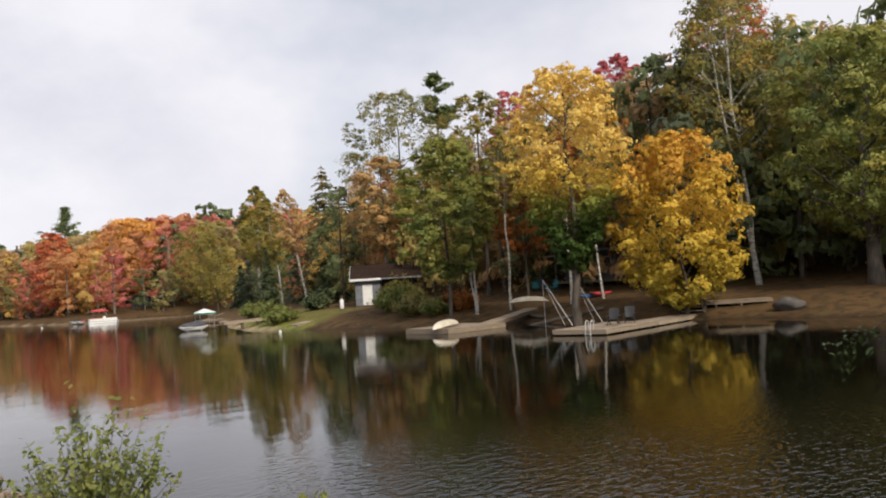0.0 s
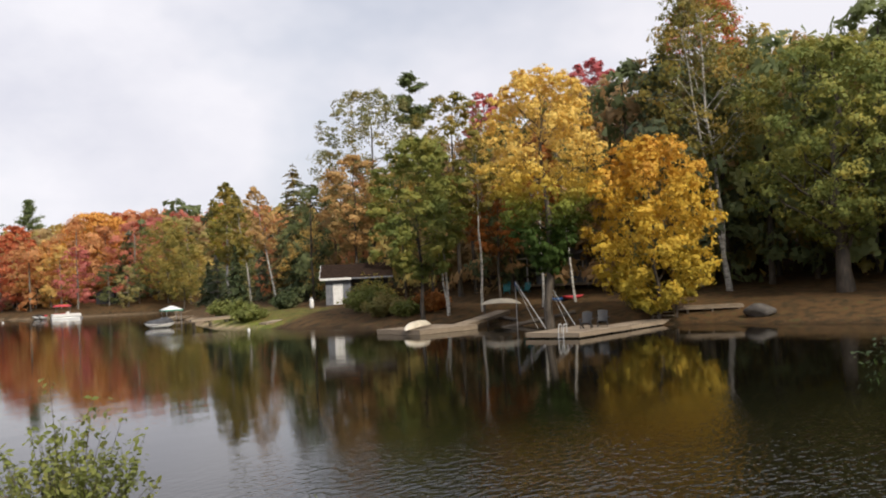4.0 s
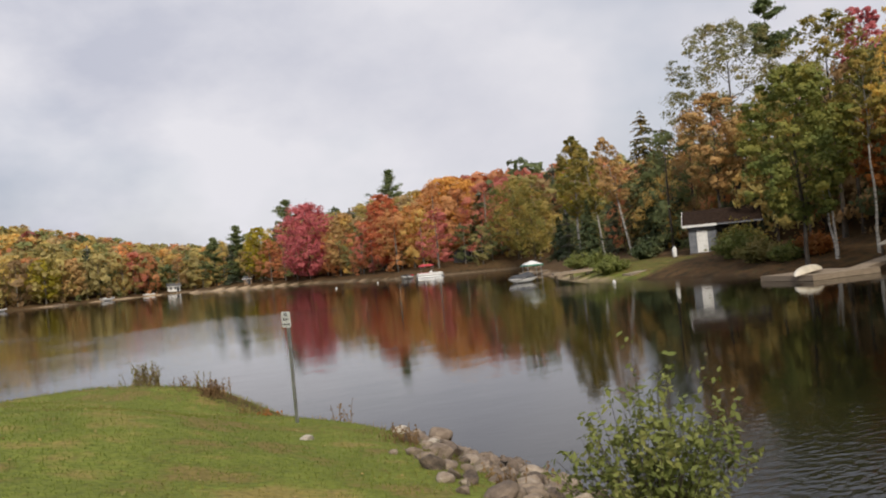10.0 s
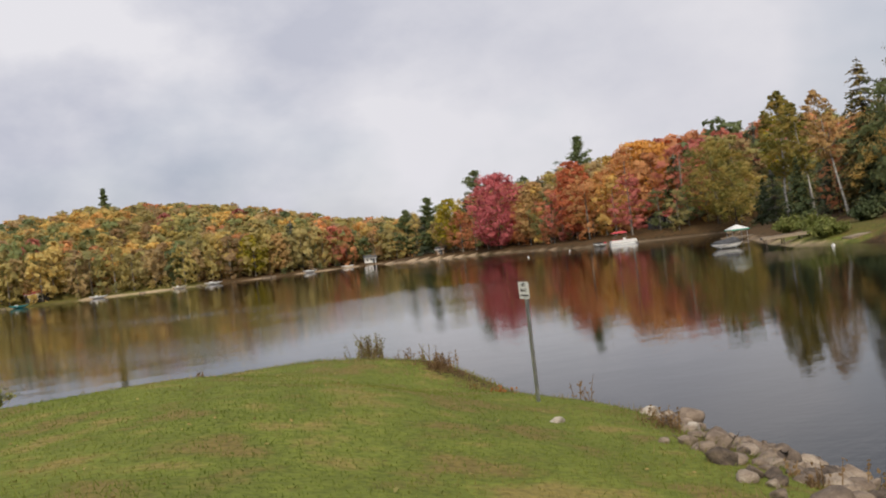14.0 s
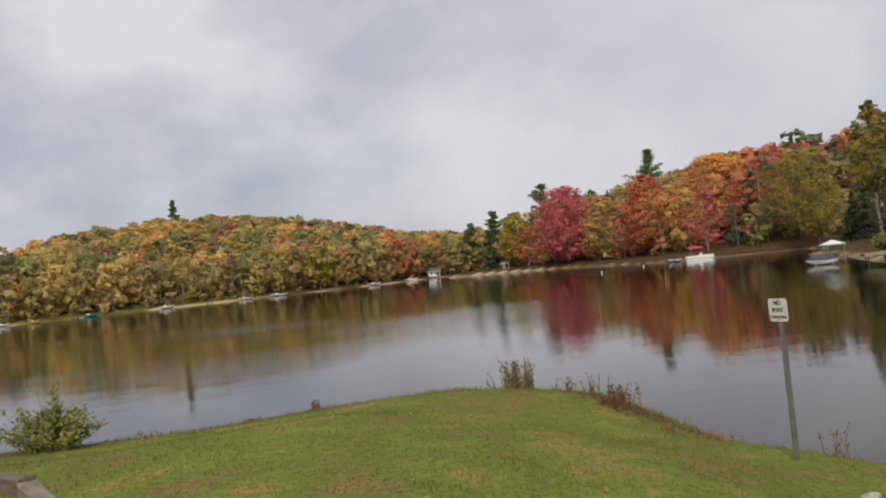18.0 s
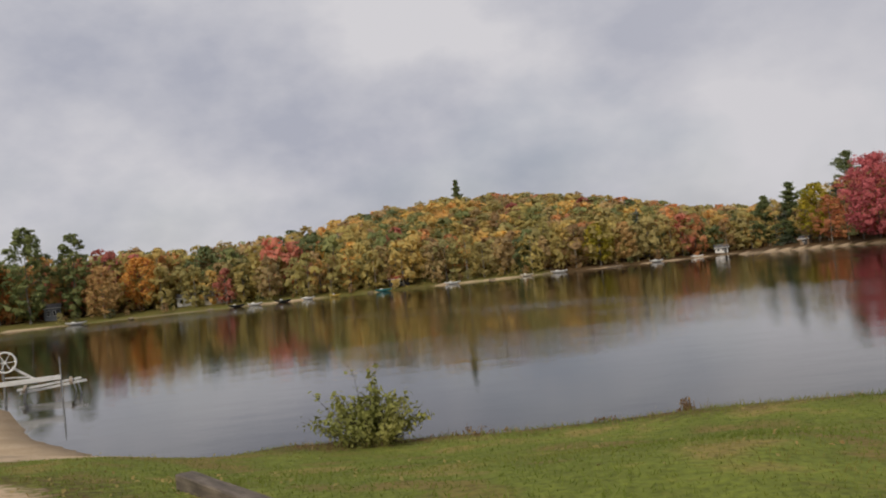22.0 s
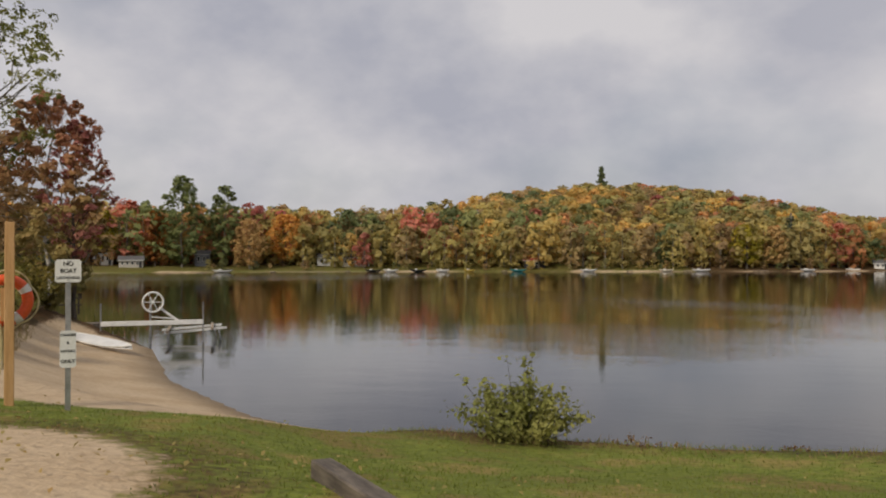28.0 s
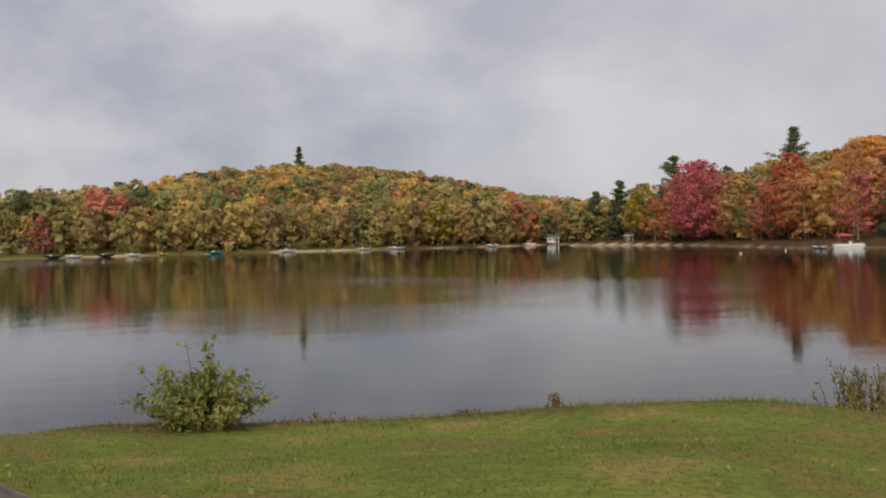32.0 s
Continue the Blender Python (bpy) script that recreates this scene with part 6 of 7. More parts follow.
hut("house", -152, 284, -25, 4, 5, 4.0, WHITE, ROOF_GREY, "white house half hidden by trees on the far shore", 2, group=FAR)
hut("house", -123.9, 297.5, -22, 5, 5, 4.4, GREY_PAINT, ROOF_GREY, "grey house between tall poplars on the far shore", 2, group=FAR)
hut("house", -73.0, 311.6, -14, 9.5, 6, 3.3, WALL_CREAM, ROOF_GREY, "two-storey cream house with a grey roof on the far shore", 4, group=FAR)
hut("cottage_house", -84, 312, -14, 6, 5, 3.2, WHITE, ROOF_GREY, "small white cottage behind trees on the far shore", 2, group=FAR)
hut("cabin", -10, 310, -3, 7, 5, 2.8, DARK_PAINT_AND_SHADE, ROOF_RED, "low cabin with a red roof on the far shore", 2, group=FAR)


def far_boat(x, y, deg, length, mat, label):
    root = thing("rowing_boat", place(x, y, -0.02, deg), label, "boat", "boats on the far shore")
    np_part("hull", hull(length, length * 0.33, 0.75, 0.2, True), mat, root)
    part("bench", beam((-length * 0.13, 0, 0.62), (length * 0.13, 0, 0.62), 0.3, 0.05), WOOD, root)
    part("console", box(length * 0.16, length * 0.14, 0.6, 0, -length * 0.12, 0.45, 0.04), WHITE, root)


for x, y, deg, length, mat, label in (
        (-110, 281, 70, 7, WHITE, "long white boat drawn up on the far shore"), (-63, 294.5, 80, 6, BLACK, "dark boat at the far dock"), (-57, 294.5, 95, 5.5, WHITE, "white motor boat at the far dock"),
        (-48, 296, 80, 6, BLACK, "dark boat moored at the far bank"), (-40, 297, 100, 5, WHITE, "white boat by the far bank"), (-31, 296.5, 80, 4, YELLOW, "bright yellow paddle boat on the far shore"),
        (-15, 298, 75, 6, TEAL, "teal boat at the far bank"), (8, 299.5, 85, 6, WHITE, "white boat at the far bank"), (44, 300, 80, 6.5, WHITE, "white boat under a far maple"),
        (33, 300, 95, 5, CREAM, "cream boat at the far bank"), (78, 304, 70, 6, WHITE, "white boat near the point"), (96, 318, 70, 6, WHITE, "white boat by the far boathouse")):
    far_boat(x, y, deg, length, mat, label)
for x, y, deg, ln in ((-72, 292, 165, 9), (-95, 284, 160, 10), (-20, 296, 178, 8), (20, 297, 180, 8), (38, 298, 175, 8), (60, 299, 170, 9)):
    dock("far_dock", place(x, y, 0, deg - 90), ln, 1.6, 0.5, "low pale dock on the far shore", step=0.8, posts=3)


# ---- road and drive ----
def smooth_path(pts, n):
    t = np.linspace(0, len(pts) - 1, n)
    i = np.clip(t.astype(int), 0, len(pts) - 2)
    p = np.concatenate([[2 * pts[0] - pts[1]], pts, [2 * pts[-1] - pts[-2]]])
    f = (t - i)[:, None]
    a, b, c, d = p[i], p[i + 1], p[i + 2], p[i + 3]
    return 0.5 * (2 * b + (c - a) * f + (2 * a - 5 * b + 4 * c - d) * f ** 2 + (3 * b - a - 3 * c + d) * f ** 3)


def strip(name, pts, off0, off1, lift, mat, label, category, n=160, depth=0.15):
    """A ribbon of thickness depth that follows a path over the ground."""
    c = smooth_path(pts, n)
    t = np.gradient(c, axis=0)
    t /= np.linalg.norm(t, axis=1)[:, None]
    nrm = np.stack([-t[:, 1], t[:, 0]], 1)
    rows = []
    for k, off in enumerate(np.linspace(off0, off1, 7)):
        wob = 0.10 * np.sin(np.arange(n) * 1.3 + k) * (k in (0, 6)) * (abs(off1 - off0) > 1)
        q = c + nrm * (off + wob)[:, None]
        mid = ground_z(c[:, 0], c[:, 1])
        z = np.maximum(mid, 0.5 * mid + 0.5 * ground_z(q[:, 0], q[:, 1])) + lift - 0.02 * (2 * off / 7) ** 2
        rows.append(np.stack([q[:, 0], q[:, 1], z], 1))
    v = np.concatenate(rows)
    edge0, edge1 = rows[0] - [0, 0, depth], rows[-1] - [0, 0, depth]
    v = np.concatenate([edge0, v, edge1])
    i, j = np.meshgrid(np.arange(8), np.arange(n - 1), indexing="ij")
    q = np.stack([i * n + j, i * n + j + 1, (i + 1) * n + j + 1, (i + 1) * n + j], -1).reshape(-1, 4)
    tagged(obj(name, mesh_from(name, v, [q[:, ::-1]], mat, smooth=False)), label, category, kind="structure")


strip("road", ROAD, -3.4, 3.4, 0.05, ASPHALT, "grey asphalt road with sandy shoulders", "road", depth=0.6)
strip("road_line", ROAD, -0.07, 0.07, 0.058, LINE_YELLOW, "worn yellow centre line on the road", "road", depth=0.006)


# ---- signs and life ring ----
def lettering(text, x, y, size, parent, mat, name="lettering"):
    cu = bpy.data.curves.new(name, "FONT")
    cu.body, cu.size, cu.align_x, cu.align_y, cu.extrude, cu.offset = text, size, "CENTER", "CENTER", 0.0008, 0.0008
    cu.materials.append(mat)
    ob = new(name, cu)
    ob.parent = parent
    ob.matrix_basis = Matrix.Translation((x, -0.006, y)) @ pose(0, 0, 0, 90, 0, 0)
    return ob


def panel(w, h, t=0.004):
    bm = box(w, t, h, 0, 0, -h / 2)
    up = [e for e in bm.edges if abs(e.verts[0].co.y - e.verts[1].co.y) > t / 2]
    bmesh.ops.bevel(bm, geom=up, offset=0.015, segments=3, affect="EDGES")
    return bm


def sign_post(x, y, base, height, deg, lean, label, lower=False):
    root = thing("sign_post", Matrix.Translation((x, y, base)) @ heading(deg) @ pose(0, 0, 0, 0, lean, 0), label, "sign", "launch signs")
    # a U-section steel post
    part("post", merged(box(0.045, 0.006, height + 0.3, 0, 0.012, -0.3), box(0.006, 0.03, height + 0.3, -0.024, 0.024, -0.3), box(0.006, 0.03, height + 0.3, 0.024, 0.024, -0.3)), STEEL, root)
    up = part("panel", panel(0.25, 0.235), SIGN_WHITE, root, "white metal panel with black words")
    up.matrix_basis = Matrix.Translation((0, -0.004, height - 0.10))
    lettering("NO", 0, 0.072, 0.062, up, INK)
    lettering("BOAT", 0, 0.0, 0.058, up, INK)
    lettering("LAUNCHING", 0, -0.07, 0.038, up, INK)
    for z in (-0.1, 0.1):
        part("bolt", rod((0, -0.008, z), (0, 0.01, z), 0.008), STEEL, up)
    if lower:
        lo = part("panel", panel(0.155, 0.38), SIGN_WHITE, root, "narrow white panel with black words")
        lo.matrix_basis = Matrix.Translation((0, -0.004, height - 0.90))
        for text, z in (("CANOES", 0.145), ("&", 0.065), ("KAYAKS", -0.02), ("ONLY", -0.125)):
            lettering(text, 0, z, 0.037 if text != "ONLY" else 0.05, lo, INK)
    return root


# local -y is the face of the sign
sign_post(7.28, 6.05, gz(7.28, 6.05), 2.90 - gz(7.28, 6.05), 84, 0, "white no-launching sign on a steel post on the lawn edge")
sign_post(-4.88, 11.79, gz(-4.88, 11.79), 3.52 - gz(-4.88, 11.79), -30, 0, "white launch signs on a steel post beside the beach", lower=True)


def life_ring_post():
    x, y = -5.47, 11.7
    root = thing("life_ring_post", Matrix.Translation((x, y, gz(x, y))) @ heading(-33), "pale square timber post that carries a life ring", "post")
    part("post", box(0.095, 0.095, 2.28, 0, 0, -0.4, 0.006), PALE_WOOD, root)
    part("hook", rod((0, 0.04, 1.33), (0, 0.13, 1.35), 0.012), STEEL, root)
    part("backboard", box(0.07, 0.025, 0.34, -0.05, 0.07, 0.86, 0.004), PALE_WOOD, root)
    ring = thing("life_ring", root.matrix_basis @ Matrix.Translation((-0.04, 0.15, 1.07)) @ Matrix.Scale(1.16, 4) @ pose(0, 0, 0, 0, 14, 8), "orange life ring with white bands hung behind a post", "life ring")
    np_part("ring", torus(0.185, 0.05, n=48, m=14), ORANGE, ring)
    for k in range(4):
        a = math.pi / 4 + k * math.pi / 2
        np_part("band", torus(0.185, 0.0525, a - 0.16, a + 0.16, n=8, m=14), WHITE, ring, "white cloth band")
    for k in range(4):
        a0 = math.pi / 4 + k * math.pi / 2
        t = np.linspace(0, 1, 12)
        a = a0 + t * math.pi / 2
        r = 0.24 + 0.035 * np.sin(t * np.pi)
        np_part("grab_line", tube(np.stack([r * np.cos(a), 0 * a - 0.02, r * np.sin(a)], 1), [0.008] * 12, 6), ROPE, ring)
    rope = thing("throw_rope", root.matrix_basis @ Matrix.Translation((-0.10, 0.10, 0)), "coiled pale rope hanging below the life ring", "rope")
    for k, (dx, low) in enumerate(((0.0, 0.30), (0.025, 0.36), (-0.03, 0.26), (0.05, 0.42))):
        path = [(dx, 0.02 * k, 1.25), (dx - 0.015, 0.02 * k, 0.9), (dx - 0.02, 0.02 * k, low + 0.1), (dx, 0.02 * k, low), (dx + 0.02, 0.02 * k, low + 0.1), (dx + 0.015, 0.02 * k, 1.0)]
        np_part("strand", tube(smooth_path(np.array(path), 24), [0.007] * 24, 6), ROPE, rope)


life_ring_post()


def street_signs():
    x, y = -23.6, 37.2
    root = thing("street_sign", place(x, y, None, -33), "blue street-name blade on a steel pole", "sign")
    h = 4.05 - gz(x, y)
    part("pole", rod((0, 0, -0.3), (0, 0, h), 0.03), STEEL, root)
    blade = part("blade", box(0.72, 0.01, 0.17, 0, 0, h - 0.05, 0.002), BLUE, root, "blue name blade")
    part("bar", box(0.46, 0.004, 0.05, 0.02, -0.008, h + 0.01), WHITE, blade, "plain white bar")
    x, y = -25.9, 38.4
    root = thing("road_sign", place(x, y, None, 150), "grey back of a diamond road sign", "sign")
    part("pole", rod((0, 0, -0.3), (0, 0, 1.7), 0.03), STEEL, root)
    part("plate", box(0.42, 0.01, 0.42, 0, 0.04, 1.18, 0.0, pose(0, 0, 0, 0, 45, 0)), STEEL, root)
    x, y = -24.5, 20.9
    root = thing("marker_sign", place(x, y, None, -45), "small blue marker plate on a slim post", "sign")
    part("pole", rod((0, 0, -0.3), (0, 0, 1.3), 0.03), STEEL, root)
    plate = part("plate", box(0.26, 0.012, 0.12, 0.08, 0, 1.26, 0.002), BLUE, root)
    part("bar", box(0.18, 0.004, 0.05, 0.08, -0.009, 1.295), WHITE, plate, "plain white bar")


street_signs()


def garage():
    root = hut("garage", -56.5, 54.6, -46, 4.6, 5, 3.6, WALL_BRICK, ROOF_GREY, "tan boarded house at the head of the dirt drive", 2)


garage()


# ---- beach ----
def boat_lift():
    root = thing("boat_lift", place(-17.5, 39.6, 0, -28), "white boat lift frame with a spoked hand wheel in the shallows", "boat lift")
    part("post", rod((0, 0, -0.8), (0, 0, 1.95), 0.05), STEEL, root)
    wheel = np_part("wheel", torus(0.42, 0.042, m=8), WHITE, root, m=Matrix.Translation((0.1, -0.12, 1.78)))
    for k in range(3):
        a = k * math.pi / 3
        part("spoke", rod((0.42 * math.cos(a), 0, 0.42 * math.sin(a)), (-0.42 * math.cos(a), 0, -0.42 * math.sin(a)), 0.018), WHITE, wheel)
    part("hub", rod((0.1, -0.2, 1.78), (0.1, 0.0, 1.78), 0.07), WHITE, root)
    part("cross_beam", beam((-2.0, 0, 0.88), (2.2, 0, 0.88), 0.14, 0.2, 0.01), WHITE, root)
    part("brace", beam((0.35, 0, 1.55), (1.15, 0, 0.95), 0.07, 0.1), WHITE, root)
    part("brace", beam((-0.05, 0, 1.15), (1.0, 0, 1.05), 0.05, 0.05), WHITE, root)
    for x in (-2.0, 2.2):
        part("post", rod((x, 0, -0.9), (x, 0, 1.75), 0.035), STEEL, root)
    for y in (0.6, 2.6):
        part("cradle", beam((0.6, y, 0.38), (3.3, y + 0.2, 0.55), 0.1, 0.1), WHITE, root)
    part("bunk", beam((0.7, 0.2, 0.45), (1.0, 3.0, 0.5), 0.12, 0.1), WOOD, root)
    part("bunk", beam((2.6, 0.2, 0.55), (2.9, 3.0, 0.6), 0.12, 0.1), WOOD, root)
    for x, y in ((0.6, 0.6), (3.2, 0.8), (0.7, 2.6), (3.2, 2.8)):
        part("leg", beam((x, y, -0.6), (x + 0.25 * (1 if x < 2 else -1), y, 0.45), 0.07, 0.07), STEEL, root)


boat_lift()
dock("beach_dock", place(-25.3, 42.9, 0, -4), 3.2, 1.4, 0.55, "low weathered dock leading out from the beach", step=0.3, posts=3)


def paddle_board():
    a, b = Vector((-19.0, 35.6)), Vector((-15.0, 33.2))
    c = (a + b) / 2
    root = thing("paddle_board", Matrix.Translation((c.x, c.y, gz(c.x, c.y) + 0.10)) @ pose(0, 0, 0, 0, 0, math.degrees(math.atan2(b.y - a.y, b.x - a.x)) - 90) @ pose(0, 0, 0, -4, 12, 0), "long white board lying on the damp beach sand", "board")
    v, q = hull(4.4, 0.75, 0.14, 0.1, True)
    np_part("board", (v, q), WHITE, root)
    np_part("deck", (v * [1, 1, -0.25] + [0, 0, 0.17], q[:, ::-1]), WHITE, root)


paddle_board()


def bench():
    root = thing("bench", place(-23.4, 42.4, None, -30), "dark wooden bench at the head of the beach dock", "bench")
    for z, y in ((0.45, -0.12), (0.45, 0.08)):
        part("seat_board", beam((-1.0, y, z), (1.0, y, z), 0.18, 0.05), DARK_WOOD, root)
    part("back_board", beam((-1.0, 0.24, 0.85), (1.0, 0.24, 0.85), 0.04, 0.25), DARK_WOOD, root)
    for x in (-0.85, 0.85):
        part("leg", box(0.1, 0.4, 0.45, x, 0, 0), DARK_WOOD, root)
        part("back_post", beam((x, 0.2, 0), (x, 0.26, 1.0), 0.08, 0.06), DARK_WOOD, root)


bench()


# ---- timbers on the lawn ----
def timber(a, b, label, mat):
    a3, b3 = Vector((*a, gz(*a) + 0.015)), Vector((*b, gz(*b) + 0.015))
    bm = beam(a3, b3, 0.15, 0.25, 0.01)
    m = Matrix.Translation((a3 + b3) / 2) @ (b3 - a3).to_track_quat("Y", "Z").to_matrix().to_4x4()
    bmesh.ops.subdivide_edges(bm, edges=[e for e in bm.edges if e.calc_length() > 0.5], cuts=10)
    for v in bm.verts:
        v.co += Vector((noise.noise(v.co * 3.1), noise.noise(v.co * 3.1 + Vector((9, 0, 0))), noise.noise(v.co * 3.1 + Vector((0, 9, 0))))) * 0.006
    bm.transform(m.inverted())
    me = bpy.data.meshes.new("parking_timber")
    bm.to_mesh(me)
    bm.free()
    me.materials.append(mat)
    ob = obj("parking_timber", me)
    ob.matrix_world = m
    tagged(ob, label, "timber", "parking timbers")


timber((-1.49, 9.2), (0.18, 6.40), "squared dark grey timber laid along the lawn edge", TIMBER)
timber((0.20, 6.20), (0.72, 4.3), "squared pale timber laid in line with another on the lawn", TIMBER_PALE)


# ---- shore stones ----
STONES = [boulder_mesh(20 + i, STONE) if i % 2 else angular_stone(20 + i, STONE) for i in range(12)]


def rock_bank():
    rng = random.Random(4)
    root = thing("rock_bank", Matrix.Identity(4), "sloping bank of piled grey and brown lake stones", "stones")
    placed, tries = [], 0
    while len(placed) < 300 and tries < 14000:
        tries += 1
        y = rng.uniform(-2.5, 6.2)
        edge = 10.9 - 0.10 * abs(y - 6) - 0.02 * (y - 6) ** 2 * (y < 3)
        x = edge - rng.uniform(0.0, 3.4 if y < 3 else 2.6) * (1.0 if y < 5 else 0.75)
        s = rng.choice((0.16, 0.2, 0.25, 0.3, 0.36) if len(placed) < 150 else (0.11, 0.14, 0.18, 0.22)) * rng.uniform(0.85, 1.15)
        if any((x - a) ** 2 + (y - b) ** 2 < (0.40 * (s + c)) ** 2 for a, b, c in placed):
            continue
        placed.append((x, y, s))
        m = Matrix.Translation((x, y, gz(x, y) + 0.08 * s)) @ pose(0, 0, 0, rng.uniform(-25, 25), rng.uniform(-25, 25), rng.uniform(0, 360)) @ Matrix.Diagonal((s * 1.25, s, s * 0.8, 1))
        obj("stone", STONES[rng.randrange(12)], root, m=m)
    pale = boulder_mesh(77, PALE_STONE, 3)
    for x, y, s, t, label, name in ((8.95, 5.9, 0.5, 0.22, "large pale stone at the end of the rock bank", "pale_stone"), (6.66, 4.4, 0.28, 0.10, "flat pale stone set in the lawn", "flat_stone"), (8.75, 4.7, 0.4, 0.2, "broad pale stone on the rock bank", "pale_stone")):
        tagged(obj(name, pale, m=Matrix.Translation((x, y, gz(x, y) + t * 0.15)) @ pose(0, 0, 0, 0, 8, 40) @ Matrix.Diagonal((s, s * 0.7, t, 1))), label, "stone")
    dark = boulder_mesh(81, STONE, 3)
    tagged(obj("bank_stone", dark, m=Matrix.Translation((10.0, 6.35, gz(10.0, 6.35) + 0.2)) @ Matrix.Diagonal((0.5, 0.45, 0.45, 1))), "dark upright stone at the water's edge", "stone")


rock_bank()


# ---- bushes, weeds and grass ----
def bush(name, x, y, base, width, height, stems, label, leaf="shrub", size=0.055, per=26, seed=1, spike=0.35):
    """Many leafy stems that fan out from one root."""
    rng = np.random.default_rng(seed)
    root = thing(name, Matrix.Translation((x, y, base)), label, "bush")
    pieces, pts, nrm = [], [], []
    for k in range(stems):
        a = rng.uniform(0, 2 * np.pi)
        out = rng.uniform(0.05, 1.0) ** 0.7 * width / 2
        top = height * (1 - 0.45 * (out / (width / 2)) ** 2) * rng.uniform(0.72, 1.0 + spike * (rng.random() < 0.25))
        t = np.linspace(0, 1, 7)
        p = np.stack([np.cos(a) * out * t ** 0.8, np.sin(a) * out * t ** 0.8, top * t], 1) + rng.normal(size=(7, 3)) * 0.012 * np.array([[1, 1, 0]])
        p[0] *= 0.2
        pieces.append(tube(p[::2], np.linspace(0.009, 0.002, 4), 3))
        f = rng.uniform(0.18, 1.02, per)
        c = np.stack([np.interp(f, t, p[:, i]) for i in range(3)], 1)
        side = rng.normal(size=(per, 3)) * size * 0.8
        pts.append(c + side)
        nrm.append(side / size * 0.5 + np.array([0, 0, 0.7]) + rng.normal(size=(per, 3)) * 0.5)
    np_part("branchwork", join(pieces), BARK["dark"], root)
    np_part("foliage", leaves(rng, np.concatenate(pts), size, np.concatenate(nrm), long=1.7, fold=0.12), LEAF[leaf], root, smooth=False)
    return root


bush("bush", 7.5, -0.75, gz(7.5, -0.75) - 0.05, 1.8, 1.5, 85, "leafy green bush growing at the top of the rock bank", per=46, seed=2, size=0.046)
bush("bush", 8.3, -3.0, gz(8.3, -3.0) - 0.05, 1.5, 1.0, 60, "low green bush above the rocks", seed=3, size=0.06)
bush("bush", -0.36, 13.8, gz(-0.36, 13.8) - 0.08, 1.75, 0.86, 95, "rounded green bush on the lawn's edge by the water", "lime", per=34, seed=5, size=0.05)
bush("bush", -10.7, 18.05, gz(-10.7, 18.05) - 0.05, 0.9, 0.62, 60, "dull green scrub at the edge of the beach", "brown", seed=6)
for i, (x, y, w, h, leaf) in enumerate(((-16.5, 26.9, 3.0, 1.5, "reed"), (-18.8, 29.8, 3.4, 1.5, "reed"), (-21.5, 32.4, 3.6, 1.9, "shrub"), (-14.8, 22.8, 1.8, 0.7, "reed"), (-15.2, 24.6, 1.3, 0.8, "reed"), (-23.7, 35.1, 3.2, 2.0, "olive"), (-20.1, 32.6, 2.6, 1.2, "shrub"), (-21.8, 37.4, 3.0, 2.2, "olive"))):
    bush("scrub_bush", x, y, gz(x, y) - 0.05, w, h, 110, "tangled yellow-green scrub between the road and the beach", leaf, size=0.085, per=30, seed=30 + i)
for i, (x, y, w, h, leaf) in enumerate(((-26.4, 22.7, 1.9, 2.3, "orange"), (-30.5, 26.5, 4.5, 2.2, "olive"), (-35.5, 43.0, 3.6, 2.4, "amber"), (-30.0, 22.5, 4.0, 1.7, "brown"), (-38.5, 44.5, 3.2, 2.0, "gold"), (-26.5, 19.0, 3.0, 1.0, "reed"))):
    bush("roadside_bush", x, y, gz(x, y) - 0.05, w, h, 100, "low autumn bush on the bank above the road", leaf, size=0.11, per=30, seed=50 + i)
for i, (x, y, w, h, leaf) in enumerate(((67.6, 42.8, 4.4, 1.9, "shrub"), (62.8, 54.6, 4.0, 1.2, "shrub"), (64.8, 41.8, 5.0, 2.2, "shrub"), (66.5, 59.5, 4.0, 1.6, "shrub"), (62.6, 38.0, 4.0, 1.7, "brown"), (60.5, 13.5, 3.4, 1.7, "olive"), (63.5, 33.5, 3.4, 1.6, "rust"), (67.2, 43.0, 4.6, 2.6, "olive"), (70.4, 57.0, 3.6, 1.8, "spruce"), (74.0, 70.5, 4.0, 1.5, "shrub"), (62.0, 35.0, 3.0, 1.2, "shrub"))):
    bush("shore_bush", x, y, gz(x, y) - 0.05, w, h, 110, "dense dark green bush on the eastern bank", leaf, size=0.17, per=36, seed=70 + i)


def weeds(x, y, width, height, n, label, seed, leaf="dry"):
    rng = np.random.default_rng(seed)
    root = thing("dry_weeds", Matrix.Translation((x, y, gz(x, y) - 0.03)), label, "weeds", "dry weeds")
    pieces, pts = [], []
    for k in range(n):
        bx, by = rng.normal(size=2) * width * 0.3
        h = height * rng.uniform(0.45, 1.05)
        lean = rng.normal(size=2) * 0.18 * h
        p = np.array([(bx, by, 0), (bx + lean[0] * 0.4, by + lean[1] * 0.4, h * 0.55), (bx + lean[0], by + lean[1], h)])
        pieces.append(tube(p, [0.008, 0.006, 0.003], 4))
        m = rng.integers(5, 11) + int(8 * (n > 35))
        f = rng.uniform(0.25, 1.03, m)[:, None]
        pts.append(p[0] * (1 - f) + p[2] * f + rng.normal(size=(m, 3)) * 0.02)
    pts = np.concatenate(pts)
    np_part("stalk_tuft", join(pieces), LEAF["dry"], root)
    np_part("seed_tuft", leaves(rng, pts, 0.03, rng.normal(size=pts.shape), long=1.4), LEAF[leaf], root, smooth=False)


weeds(6.85, 12.1, 0.5, 0.60, 60, "clump of dark dry seed stalks at the lawn's edge", 1, "brown")
